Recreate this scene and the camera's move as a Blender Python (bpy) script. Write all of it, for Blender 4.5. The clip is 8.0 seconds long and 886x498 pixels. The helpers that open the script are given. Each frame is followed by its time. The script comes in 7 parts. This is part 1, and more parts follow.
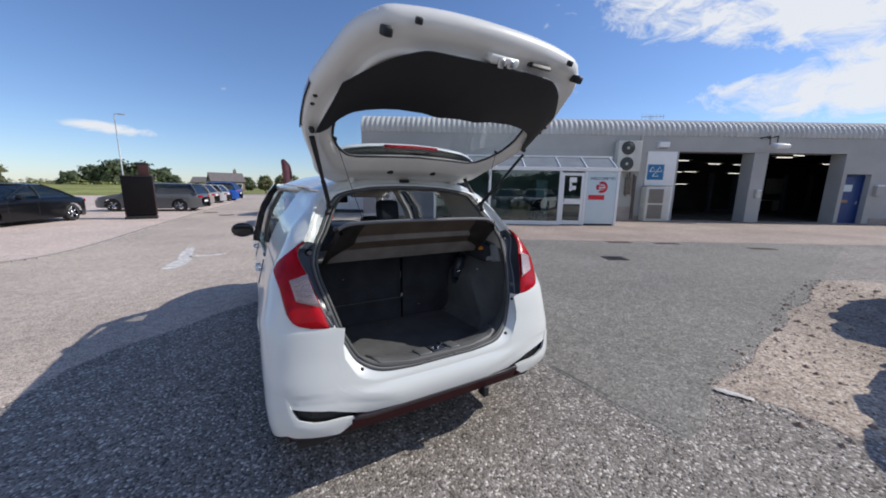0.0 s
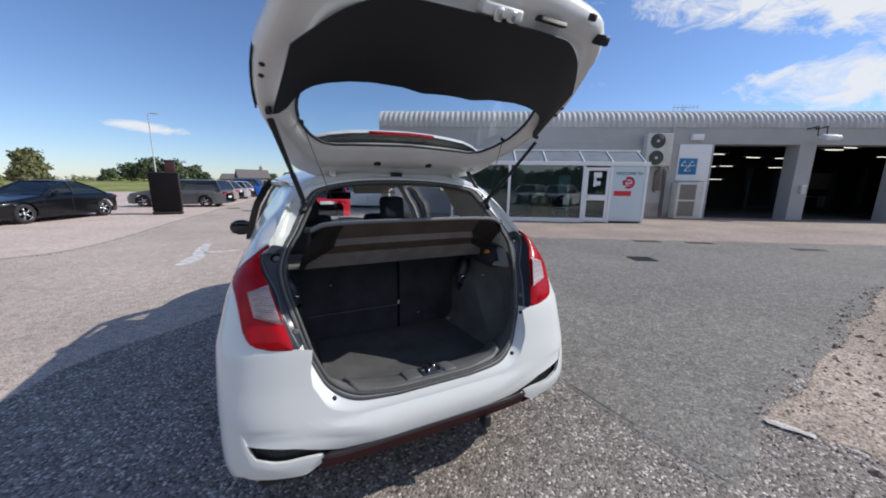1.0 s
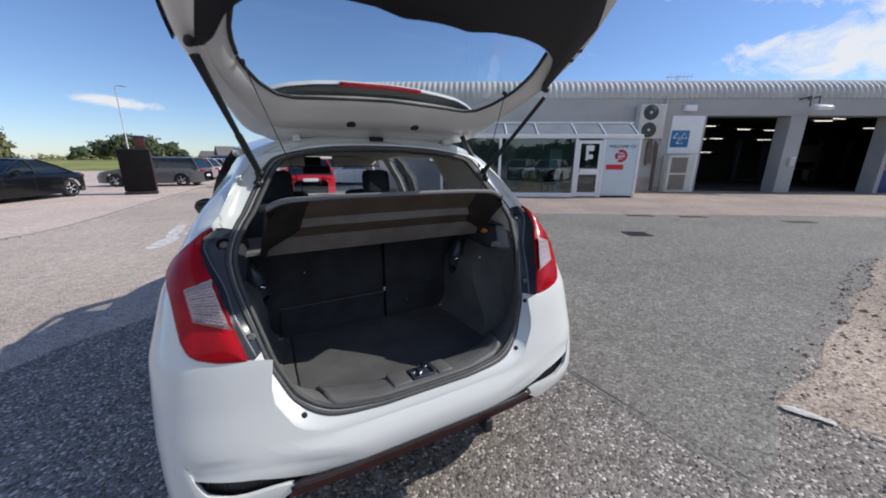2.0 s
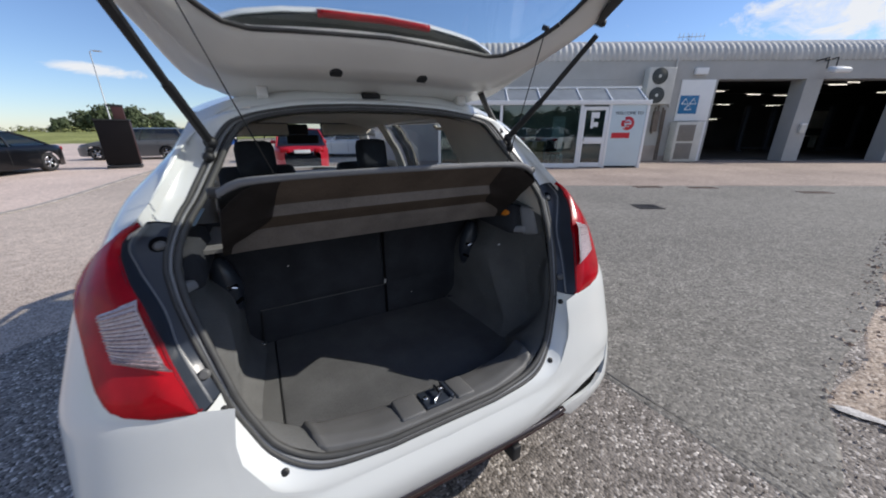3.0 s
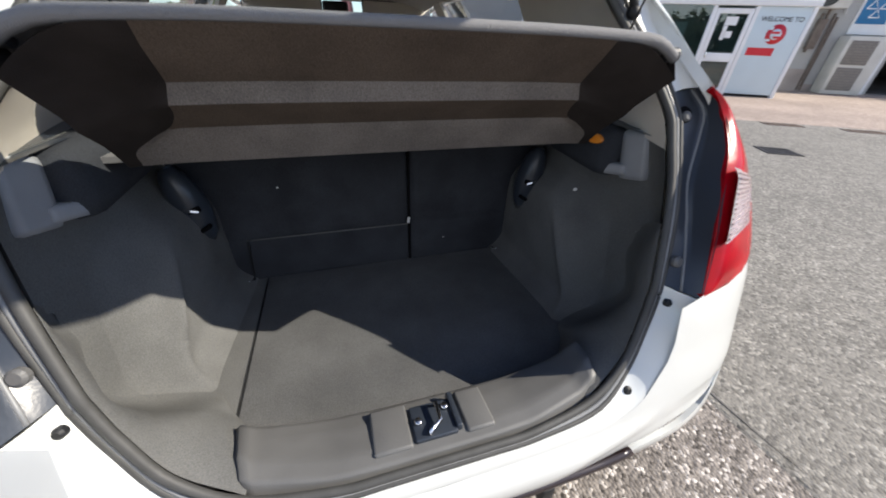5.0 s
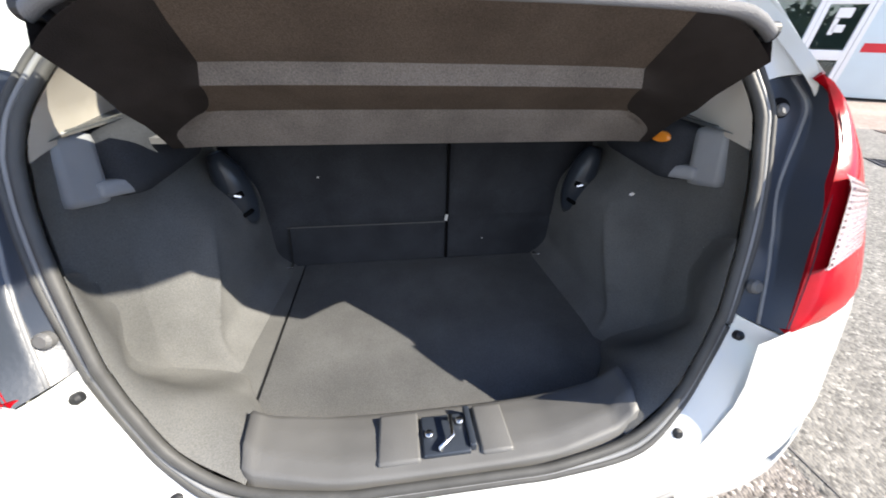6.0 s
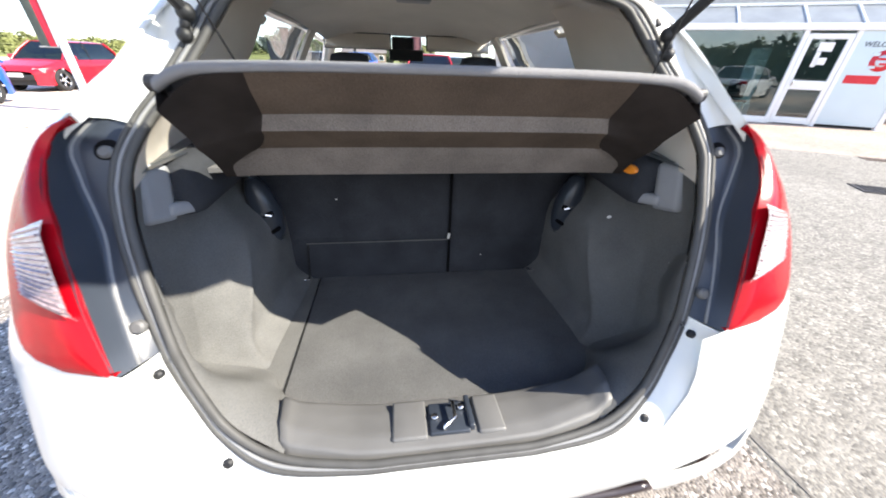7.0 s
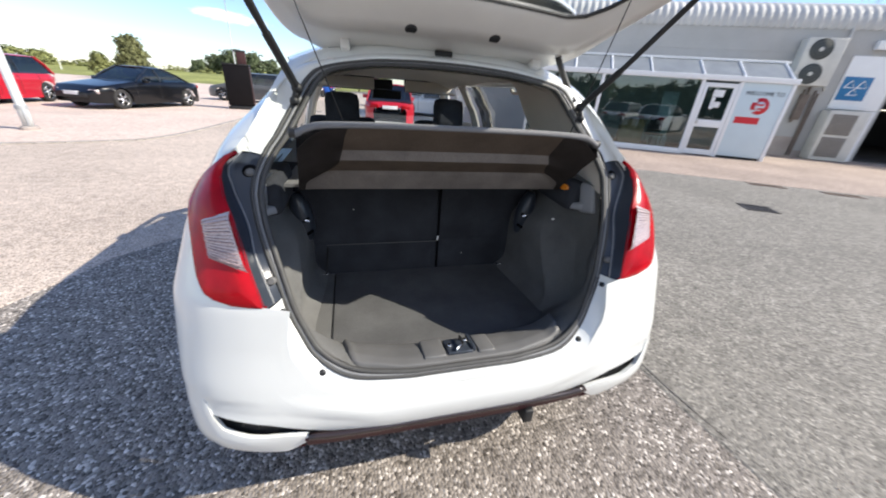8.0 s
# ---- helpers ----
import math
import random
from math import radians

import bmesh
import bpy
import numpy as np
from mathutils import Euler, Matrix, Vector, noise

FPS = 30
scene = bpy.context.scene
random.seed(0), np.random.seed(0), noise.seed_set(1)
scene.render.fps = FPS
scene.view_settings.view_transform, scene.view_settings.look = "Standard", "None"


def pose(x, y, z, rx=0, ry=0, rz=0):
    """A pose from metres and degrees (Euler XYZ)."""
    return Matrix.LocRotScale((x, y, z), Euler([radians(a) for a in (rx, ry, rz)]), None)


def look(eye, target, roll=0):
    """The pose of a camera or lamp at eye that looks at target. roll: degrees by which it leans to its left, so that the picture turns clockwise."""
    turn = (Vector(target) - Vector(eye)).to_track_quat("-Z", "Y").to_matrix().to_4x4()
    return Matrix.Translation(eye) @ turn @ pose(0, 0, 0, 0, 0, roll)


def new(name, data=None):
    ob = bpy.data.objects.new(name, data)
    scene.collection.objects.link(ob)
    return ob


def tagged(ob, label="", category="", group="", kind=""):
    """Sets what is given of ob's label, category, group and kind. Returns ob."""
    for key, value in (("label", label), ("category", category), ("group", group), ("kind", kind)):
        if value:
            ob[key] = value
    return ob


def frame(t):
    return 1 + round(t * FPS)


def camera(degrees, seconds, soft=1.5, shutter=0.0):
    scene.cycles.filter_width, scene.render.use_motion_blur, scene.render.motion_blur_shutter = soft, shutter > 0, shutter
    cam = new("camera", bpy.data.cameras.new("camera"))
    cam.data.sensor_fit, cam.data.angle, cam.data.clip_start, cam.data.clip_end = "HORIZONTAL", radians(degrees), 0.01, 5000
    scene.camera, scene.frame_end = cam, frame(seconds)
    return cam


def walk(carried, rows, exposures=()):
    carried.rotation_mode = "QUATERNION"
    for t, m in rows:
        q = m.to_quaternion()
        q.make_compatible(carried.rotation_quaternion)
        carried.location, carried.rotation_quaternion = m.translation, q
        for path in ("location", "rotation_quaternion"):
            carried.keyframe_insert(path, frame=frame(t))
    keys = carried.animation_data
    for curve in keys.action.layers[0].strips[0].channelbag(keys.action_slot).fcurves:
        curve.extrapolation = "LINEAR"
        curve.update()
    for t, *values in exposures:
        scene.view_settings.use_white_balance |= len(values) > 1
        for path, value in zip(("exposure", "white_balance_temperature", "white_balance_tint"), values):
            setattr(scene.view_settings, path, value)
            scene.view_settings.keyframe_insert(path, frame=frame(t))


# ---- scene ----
cam = camera(105.8, 8.0, 1.8, 0.5)
# seconds, eye, target, roll
PATH = [
    (0, (-0.809, -1.368, 1.444), (0.166, 0.342, 1.089), 0.9),
    (0.5, (-0.699, -1.269, 1.437), (0.223, 0.467, 1.067), 0.9),
    (1, (-0.566, -1.179, 1.437), (0.301, 0.583, 1.058), 0.8),
    (1.5, (-0.489, -1.074, 1.416), (0.396, 0.663, 0.971), 0.7),
    (3, (-0.367, -0.633, 1.378), (0.533, 1.023, 0.709), -0.1),
    (3.5, (-0.259, -0.488, 1.36), (0.529, 1.155, 0.535), -0.3),
    (4, (-0.182, -0.385, 1.334), (0.524, 1.206, 0.349), 0.7),
    (4.2, (-0.17, -0.359, 1.326), (0.498, 1.222, 0.299), 0.9),
    (5.5, (-0.077, -0.238, 1.232), (0.316, 1.397, 0.15), 2.6),
    (6, (-0.062, -0.233, 1.23), (0.183, 1.433, 0.151), 1.5),
    (6.5, (-0.062, -0.262, 1.249), (0.13, 1.433, 0.203), 1.1),
    (7, (-0.091, -0.352, 1.288), (0.161, 1.372, 0.307), 2),
    (7.5, (-0.176, -0.509, 1.329), (0.165, 1.228, 0.399), 2.9),
    (8, (-0.317, -0.723, 1.373), (0.19, 1.013, 0.519), 4.4),
]
EXPOSURES = [(0, 0.0, 6300, 10), (1.5, 0.0, 6300, 10), (3.0, 0.06, 6450, 10), (3.5, 0.13, 6500, 10), (4.2, 0.40, 6650, 10), (5.5, 1.15, 6900, 9), (6.5, 1.82, 6900, 9), (7.0, 1.82, 6900, 9), (7.5, 1.45, 6900, 8), (8.0, 0.85, 6800, 9)]
walk(cam, [(t, look(eye, target, roll)) for t, eye, target, roll in PATH], EXPOSURES)

# ---------------------------------------------------------------- light
SUN_WAY = Vector((1.185, -0.42, 1.0)).normalized()
SUN_EL = math.asin(SUN_WAY.z)
SUN_AZ = math.atan2(SUN_WAY.x, SUN_WAY.y)


def make_world():
    w = bpy.data.worlds.new("sky")
    scene.world = w
    w.use_nodes = True
    nt = w.node_tree
    nt.nodes.clear()
    N, L = nt.nodes.new, nt.links.new
    out, bg = N("ShaderNodeOutputWorld"), N("ShaderNodeBackground")
    sky = N("ShaderNodeTexSky")
    sky.sky_type, sky.sun_disc = "NISHITA", False
    sky.sun_elevation, sky.sun_rotation = SUN_EL, SUN_AZ
    sky.air_density, sky.dust_density, sky.ozone_density = 1.0, 0.15, 2.5
    bg.inputs["Strength"].default_value = 0.115
    tc, sep = N("ShaderNodeTexCoord"), N("ShaderNodeSeparateXYZ")
    L(tc.outputs["Generated"], sep.inputs[0])

    def op(kind, a, b, c=None):
        n = N("ShaderNodeMath")
        n.operation = kind
        for k, v in enumerate((a, b, c)):
            if v is None:
                continue
            if isinstance(v, (int, float)):
                n.inputs[k].default_value = v
            else:
                L(v, n.inputs[k])
        return n.outputs[0]

    def bank(c, half_w, half_h, lean):
        """1 in the middle of a cloud bank, 0 at its rim; c: the way to its middle."""
        c = Vector(c).normalized()
        r = Vector((c.y, -c.x, 0)).normalized()
        sub = N("ShaderNodeVectorMath")
        sub.operation, sub.inputs[1].default_value = "SUBTRACT", c
        L(tc.outputs["Generated"], sub.inputs[0])
        out = []
        for way in (r / half_w, (Vector((0, 0, 1)) + r * lean) / half_h):
            d = N("ShaderNodeVectorMath")
            d.operation, d.inputs[1].default_value = "DOT_PRODUCT", way
            L(sub.outputs[0], d.inputs[0])
            out.append(op("MULTIPLY", d.outputs["Value"], d.outputs["Value"]))
        m = N("ShaderNodeMath")
        m.operation, m.use_clamp = "SUBTRACT", True
        m.inputs[0].default_value = 1.0
        L(op("ADD", out[0], out[1]), m.inputs[1])
        return m.outputs[0]
    # wind-drawn cloud texture, finer upwards than along
    mp = N("ShaderNodeMapping")
    mp.inputs["Scale"].default_value = (1.0, 1.0, 1.9)
    L(tc.outputs["Generated"], mp.inputs["Vector"])
    fine, big = N("ShaderNodeTexNoise"), N("ShaderNodeTexNoise")
    fine.inputs["Scale"].default_value, fine.inputs["Detail"].default_value, fine.inputs["Roughness"].default_value = 13.0, 10, 0.66
    fine.inputs["Distortion"].default_value = 0.6
    big.inputs["Scale"].default_value, big.inputs["Detail"].default_value = 2.6, 3
    L(mp.outputs[0], fine.inputs["Vector"]); L(mp.outputs[0], big.inputs["Vector"])
    field = op("MULTIPLY_ADD", fine.outputs["Fac"], 1.15, -0.52)
    for c, hw, hh, lean, gain in (((0.900, 0.25, 0.345), 0.46, 0.105, 0.20, 0.48), ((0.97, 0.06, 0.190), 0.44, 0.072, 0.02, 0.62), ((-0.240, 0.964, 0.112), 0.096, 0.015, 0.05, 0.42), ((0.55, 0.72, 0.62), 0.30, 0.10, 0.1, 0.16)):
        field = op("MULTIPLY_ADD", bank(c, hw, hh, lean), gain, field)
    # broken cloud over the rest of the sky, behind the walk
    back = op("MULTIPLY_ADD", sep.outputs["Y"], -0.40, -0.22)
    field = op("MAXIMUM", field, op("ADD", op("MULTIPLY_ADD", big.outputs["Fac"], 0.55, back), op("MULTIPLY_ADD", fine.outputs["Fac"], 0.4, -0.2)))
    ramp = N("ShaderNodeValToRGB")
    ramp.color_ramp.elements[0].position, ramp.color_ramp.elements[1].position = 0.24, 0.50
    ramp.color_ramp.elements[1].color = (0.95, 0.95, 0.95, 1)
    L(field, ramp.inputs[0])
    tint = N("ShaderNodeMix"); tint.data_type, tint.blend_type = "RGBA", "MULTIPLY"
    tint.inputs["Factor"].default_value, tint.inputs["B"].default_value = 1.0, (0.86, 0.945, 1.15, 1)
    L(sky.outputs[0], tint.inputs["A"])
    mix = N("ShaderNodeMix"); mix.data_type = "RGBA"
    L(ramp.outputs["Color"], mix.inputs["Factor"])
    L(tint.outputs["Result"], mix.inputs["A"])
    mix.inputs["B"].default_value = (7.2, 7.3, 7.5, 1)
    L(mix.outputs["Result"], bg.inputs["Color"])
    L(bg.outputs[0], out.inputs[0])


make_world()
sun = new("sun", bpy.data.lights.new("sun", "SUN"))
sun.data.energy, sun.data.angle, sun.data.color = 4.0, radians(0.55), (1.0, 0.94, 0.85)
sun.matrix_world = look(SUN_WAY * 30, (0, 0, 0))

# ---------------------------------------------------------------- materials


def mat(name, color, rough=0.6, metal=0.0, vary=0.12, scale=6.0, bump=0.0, bump_scale=60.0, coat=0.0, grain=0.0, grain_scale=200.0, spec=0.5, island=0.0):
    """A principled surface: stains at one scale, grain at a finer one, and relief."""
    m = bpy.data.materials.new(name)
    m.use_nodes = True
    nt = m.node_tree
    b = nt.nodes["Principled BSDF"]
    N, L = nt.nodes.new, nt.links.new
    tc = N("ShaderNodeTexCoord")
    b.inputs["Roughness"].default_value, b.inputs["Metallic"].default_value = rough, metal
    b.inputs["Specular IOR Level"].default_value = spec
    b.inputs["Coat Weight"].default_value, b.inputs["Coat Roughness"].default_value = coat, 0.04
    col = None
    for amount, sc, detail in ((vary, scale, 5), (grain, grain_scale, 2)):
        if amount <= 0:
            continue
        n = N("ShaderNodeTexNoise")
        n.inputs["Scale"].default_value, n.inputs["Detail"].default_value = sc, detail
        L(tc.outputs["Object"], n.inputs["Vector"])
        mr = N("ShaderNodeMapRange")
        mr.inputs["From Min"].default_value, mr.inputs["From Max"].default_value = 0.25, 0.75
        mr.inputs["To Min"].default_value, mr.inputs["To Max"].default_value = 1 - amount, 1 + amount
        L(n.outputs["Fac"], mr.inputs["Value"])
        mx = N("ShaderNodeMix"); mx.data_type, mx.blend_type = "RGBA", "MULTIPLY"
        mx.inputs["Factor"].default_value = 1
        if col is None:
            mx.inputs["A"].default_value = (*color, 1)
        else:
            L(col, mx.inputs["A"])
        L(mr.outputs["Result"], mx.inputs["B"])
        col = mx.outputs["Result"]
    if island > 0:
        oi = N("ShaderNodeObjectInfo")
        mr = N("ShaderNodeMapRange")
        mr.inputs["To Min"].default_value, mr.inputs["To Max"].default_value = 1 - island, 1 + island
        L(oi.outputs["Random"], mr.inputs["Value"])
        mx = N("ShaderNodeMix"); mx.data_type, mx.blend_type = "RGBA", "MULTIPLY"
        mx.inputs["Factor"].default_value = 1
        if col is None:
            mx.inputs["A"].default_value = (*color, 1)
        else:
            L(col, mx.inputs["A"])
        L(mr.outputs["Result"], mx.inputs["B"])
        col = mx.outputs["Result"]
    if col is None:
        b.inputs["Base Color"].default_value = (*color, 1)
    else:
        L(col, b.inputs["Base Color"])
    if bump > 0:
        n = N("ShaderNodeTexNoise")
        n.inputs["Scale"].default_value, n.inputs["Detail"].default_value = bump_scale, 4
        L(tc.outputs["Object"], n.inputs["Vector"])
        bp = N("ShaderNodeBump")
        bp.inputs["Strength"].default_value, bp.inputs["Distance"].default_value = bump, 0.01
        L(n.outputs["Fac"], bp.inputs["Height"])
        L(bp.outputs[0], b.inputs["Normal"])
    return m


def glass(name, tint, gloss=0.04, ior=1.45, rough=0.0):
    """Thin pane: tinted see-through with mirror gloss by Fresnel."""
    m = bpy.data.materials.new(name)
    m.use_nodes = True
    nt = m.node_tree
    nt.nodes.clear()
    N, L = nt.nodes.new, nt.links.new
    out, mx, tr, gl, lw = N("ShaderNodeOutputMaterial"), N("ShaderNodeMixShader"), N("ShaderNodeBsdfTransparent"), N("ShaderNodeBsdfGlossy"), N("ShaderNodeLayerWeight")
    tr.inputs[0].default_value = (*tint, 1)
    gl.inputs["Roughness"].default_value = rough
    lw.inputs["Blend"].default_value = 0.5
    r0 = ((ior - 1) / (ior + 1)) ** 2 * 2
    pw, ma = N("ShaderNodeMath"), N("ShaderNodeMath")
    pw.operation, pw.inputs[1].default_value = "POWER", 5.0
    ma.operation, ma.inputs[1].default_value, ma.inputs[2].default_value = "MULTIPLY_ADD", 1 - r0, r0
    L(lw.outputs["Facing"], pw.inputs[0]); L(pw.outputs[0], ma.inputs[0]); L(ma.outputs[0], mx.inputs[0])
    L(tr.outputs[0], mx.inputs[1]); L(gl.outputs[0], mx.inputs[2]); L(mx.outputs[0], out.inputs[0])
    return m


def glow(name, color, strength):
    m = bpy.data.materials.new(name)
    m.use_nodes = True
    b = m.node_tree.nodes["Principled BSDF"]
    b.inputs["Base Color"].default_value = (*color, 1)
    b.inputs["Emission Color"].default_value = (*color, 1)
    b.inputs["Emission Strength"].default_value = strength
    return m


M_WHITE = mat("white_pearl_paint", (0.755, 0.775, 0.755), 0.28, 0, 0.02, 3, 0, coat=0.8)
M_WHITE_IN = mat("white_primer_paint", (0.77, 0.76, 0.73), 0.38, 0, 0.07, 5, 0.05, 30, coat=0.3)
M_BLACK = mat("black_plastic", (0.013, 0.014, 0.016), 0.55, 0, 0.15, 20, 0.08, 300)
M_GLOSSBLACK = mat("gloss_black_trim", (0.012, 0.013, 0.015), 0.12, 0, 0.05, 10, coat=0.5)
M_NAVY = mat("dark_grey_side_trim", (0.034, 0.042, 0.056), 0.30, 0, 0.1, 10, 0.03, 200)
M_RUBBER = mat("rubber_seal", (0.035, 0.035, 0.036), 0.55, 0, 0.2, 25)
M_SEAL = mat("dusty_seal", (0.062, 0.062, 0.060), 0.6, 0, 0.2, 20, 0.05, 150)
M_CARPET = mat("charcoal_carpet", (0.130, 0.132, 0.134), 0.95, 0, 0.20, 7, 0.5, 700, grain=0.24, grain_scale=420, spec=0.1)
M_LINER = mat("side_lining_felt", (0.168, 0.170, 0.167), 0.95, 0, 0.20, 6, 0.5, 700, grain=0.20, grain_scale=380, spec=0.1)
M_SEATBACK = mat("seat_back_cloth", (0.045, 0.049, 0.058), 0.9, 0, 0.35, 6, 0.4, 700, grain=0.3, grain_scale=500, spec=0.15)
M_SILL = mat("grey_sill_plastic", (0.13, 0.13, 0.128), 0.5, 0, 0.15, 8, 0.12, 400)
M_CREASE = mat("pale_edge_strip", (0.22, 0.225, 0.23), 0.45, 0, 0.15, 8)
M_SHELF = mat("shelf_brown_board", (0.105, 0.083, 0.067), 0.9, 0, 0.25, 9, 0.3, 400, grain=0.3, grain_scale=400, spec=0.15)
# rear light on the shelf's steep step faces, put into a paler board colour
M_RIDGE = mat("shelf_lit_ridge", (0.170, 0.152, 0.138), 0.9, 0, 0.25, 9, 0.3, 400, grain=0.3, grain_scale=400, spec=0.15)
M_SHELF_TOP = mat("shelf_grey_cover", (0.20, 0.20, 0.205), 0.85, 0, 0.12, 6, 0.3, 500)
M_BEIGE = mat("beige_pillar_trim", (0.74, 0.68, 0.60), 0.7, 0, 0.06, 6, 0.08, 300)
M_HEADLINER = mat("beige_headliner", (0.82, 0.77, 0.70), 0.9, 0, 0.06, 4, 0.15, 500)
M_GREYTRIM = mat("light_grey_bracket", (0.30, 0.31, 0.33), 0.4, 0, 0.1, 10, 0.05, 200)
M_RED = mat("tail_lamp_red", (0.37, 0.0025, 0.009), 0.25, 0, 0.30, 18, 0.05, 60, spec=0.15, coat=0.15)
M_CLEAR = mat("tail_lamp_clear", (0.48, 0.40, 0.40), 0.22, 0.25, 0.30, 190, 0.3, 140, coat=0.3)
M_RIB = mat("tail_lamp_rib", (0.42, 0.32, 0.32), 0.2, 0.3, 0.5, 160, 0.1, 140, coat=0.4)
M_TRIMPANEL = mat("tailgate_trim_plastic", (0.009, 0.010, 0.013), 0.6, 0, 0.15, 20, 0.08, 300)
M_SPOILER = mat("spoiler_underside_grey", (0.030, 0.038, 0.036), 0.5, 0, 0.2, 10)
M_DOORCARD = mat("door_card_grey", (0.30, 0.28, 0.25), 0.7, 0, 0.1, 6, 0.1, 200)
M_DIFF = mat("diffuser_dark_red", (0.048, 0.004, 0.010), 0.55, 0, 0.2, 10, spec=0.2)
M_CHROME = mat("bright_steel", (0.7, 0.7, 0.7), 0.2, 1.0, 0.1, 30)
M_TYRE = mat("tyre_rubber", (0.022, 0.022, 0.023), 0.85, 0, 0.2, 15, 0.2, 80)
M_ALLOY = mat("alloy_wheel", (0.55, 0.56, 0.58), 0.25, 0.9, 0.08, 20)
M_PRIVACY = glass("privacy_glass", (0.78, 0.83, 0.83))
M_CARGLASS = glass("car_glass", (0.94, 0.97, 0.96))
M_AIRGAP = mat("dark_joint", (0.006, 0.006, 0.007), 0.9, vary=0, spec=0.1)
M_TAG = mat("white_tag", (0.75, 0.75, 0.74), 0.6)
M_FELT = mat("black_felt", (0.034, 0.029, 0.027), 0.95, 0, 0.3, 12, 0.3, 500, spec=0.1)
M_AMBER = mat("amber_lens", (0.85, 0.28, 0.03), 0.2, 0, 0.1, 30, coat=0.6)

# ---------------------------------------------------------------- building blocks


def thing(name, label, category, group="", kind="", m=None):
    e = new(name)
    e.empty_display_size = 0.1
    if m is not None:
        e.matrix_basis = m
    return tagged(e, label, category, group, kind)


def part(name, bm, material, parent=None, label="", smooth=True, thick=0.0, bevel=0.0, offset=-1.0):
    me = bpy.data.meshes.new(name)
    bmesh.ops.recalc_face_normals(bm, faces=bm.faces) if thick == 0 and not bm.faces.layers.int.get("keep") else None
    bm.to_mesh(me)
    bm.free()
    if len(me.polygons) <= 40:
        smooth = False
    for f in me.polygons:
        f.use_smooth = smooth
    me.materials.append(material)
    ob = new(name, me)
    if parent is not None:
        ob.parent = parent
    if thick:
        s = ob.modifiers.new("solid", "SOLIDIFY")
        s.thickness, s.offset = thick, offset
    if bevel:
        b = ob.modifiers.new("bevel", "BEVEL")
        b.width, b.segments, b.limit_method, b.angle_limit = bevel, 2, "ANGLE", radians(35)
    if smooth and (bevel or thick):
        w = ob.modifiers.new("edges", "EDGE_SPLIT")
        w.split_angle = radians(40)
    if label:
        ob["label"] = label
    return ob


def sheet(fn, nu, nv, wrap=False):
    """A grid of fn(u, v), u and v from 0 to 1."""
    bm = bmesh.new()
    rows = [[bm.verts.new(fn(i / nu, j / nv)) for j in range(nv + 1)] for i in range(nu + (0 if wrap else 1))]
    n = len(rows)
    for i in range(nu):
        a, b = rows[i], rows[(i + 1) % n]
        for j in range(nv):
            bm.faces.new((a[j], b[j], b[j + 1], a[j + 1]))
    return bm


def box(bm, c, size, rot=(0, 0, 0), bevel=0.0, seg=2):
    g = bmesh.ops.create_cube(bm, size=1.0)
    vs = g["verts"]
    if bevel > 0:
        bmesh.ops.scale(bm, vec=size, verts=vs)
        es = list({e for v in vs for e in v.link_edges})
        r = bmesh.ops.bevel(bm, geom=es, offset=bevel, segments=seg, affect="EDGES", profile=0.6)
        vs = list({v for v in r["verts"]} | {v for v in vs if v.is_valid})
        bmesh.ops.transform(bm, matrix=pose(*c, *rot), verts=vs)
    else:
        bmesh.ops.transform(bm, matrix=pose(*c, *rot) @ Matrix.Diagonal((*size, 1)), verts=vs)
    return bm


def boxes(*specs, bevel=0.0):
    bm = bmesh.new()
    for s in specs:
        box(bm, *s, bevel=bevel)
    return bm


def tube(bm, pts, r, seg=8, caps=True):
    pts = [Vector(p) for p in pts]
    rings = []
    for i, p in enumerate(pts):
        d = (pts[min(i + 1, len(pts) - 1)] - pts[max(i - 1, 0)]).normalized()
        side = d.cross(Vector((0, 0, 1)) if abs(d.z) < 0.95 else Vector((1, 0, 0))).normalized()
        up = side.cross(d)
        rr = r[i] if isinstance(r, (list, tuple)) else r
        rings.append([bm.verts.new(p + (side * math.cos(a) + up * math.sin(a)) * rr) for a in (2 * math.pi * k / seg for k in range(seg))])
    for a, b in zip(rings, rings[1:]):
        for k in range(seg):
            bm.faces.new((a[k], a[(k + 1) % seg], b[(k + 1) % seg], b[k]))
    if caps:
        bm.faces.new(rings[0][::-1]); bm.faces.new(rings[-1])
    return bm


def disc(bm, c, axis, r, h, seg=20, bev=0.0):
    """A short cylinder with a chamfered front, centred at c along axis."""
    a = Vector(axis).normalized()
    c = Vector(c)
    return tube(bm, [c - a * h / 2, c + a * (h / 2 - bev), c + a * h / 2], [r, r, r - bev if bev else r * 0.999], seg)


def prism(bm, outline, depth, m=Matrix()):
    """A flat outline in x and z, thick along y from 0 to depth, placed by m."""
    a = [bm.verts.new(m @ Vector((x, 0, z))) for x, z in outline]
    b = [bm.verts.new(m @ Vector((x, depth, z))) for x, z in outline]
    n = len(outline)
    bm.faces.new(a); bm.faces.new(b[::-1])
    for i in range(n):
        bm.faces.new((a[i], b[i], b[(i + 1) % n], a[(i + 1) % n]))
    return bm


def spread(lo, hi, n):
    return [lo + (hi - lo) * i / n for i in range(n + 1)]


def curve(tab, t):
    return float(np.interp(t, [r[0] for r in tab], [r[1] for r in tab]))


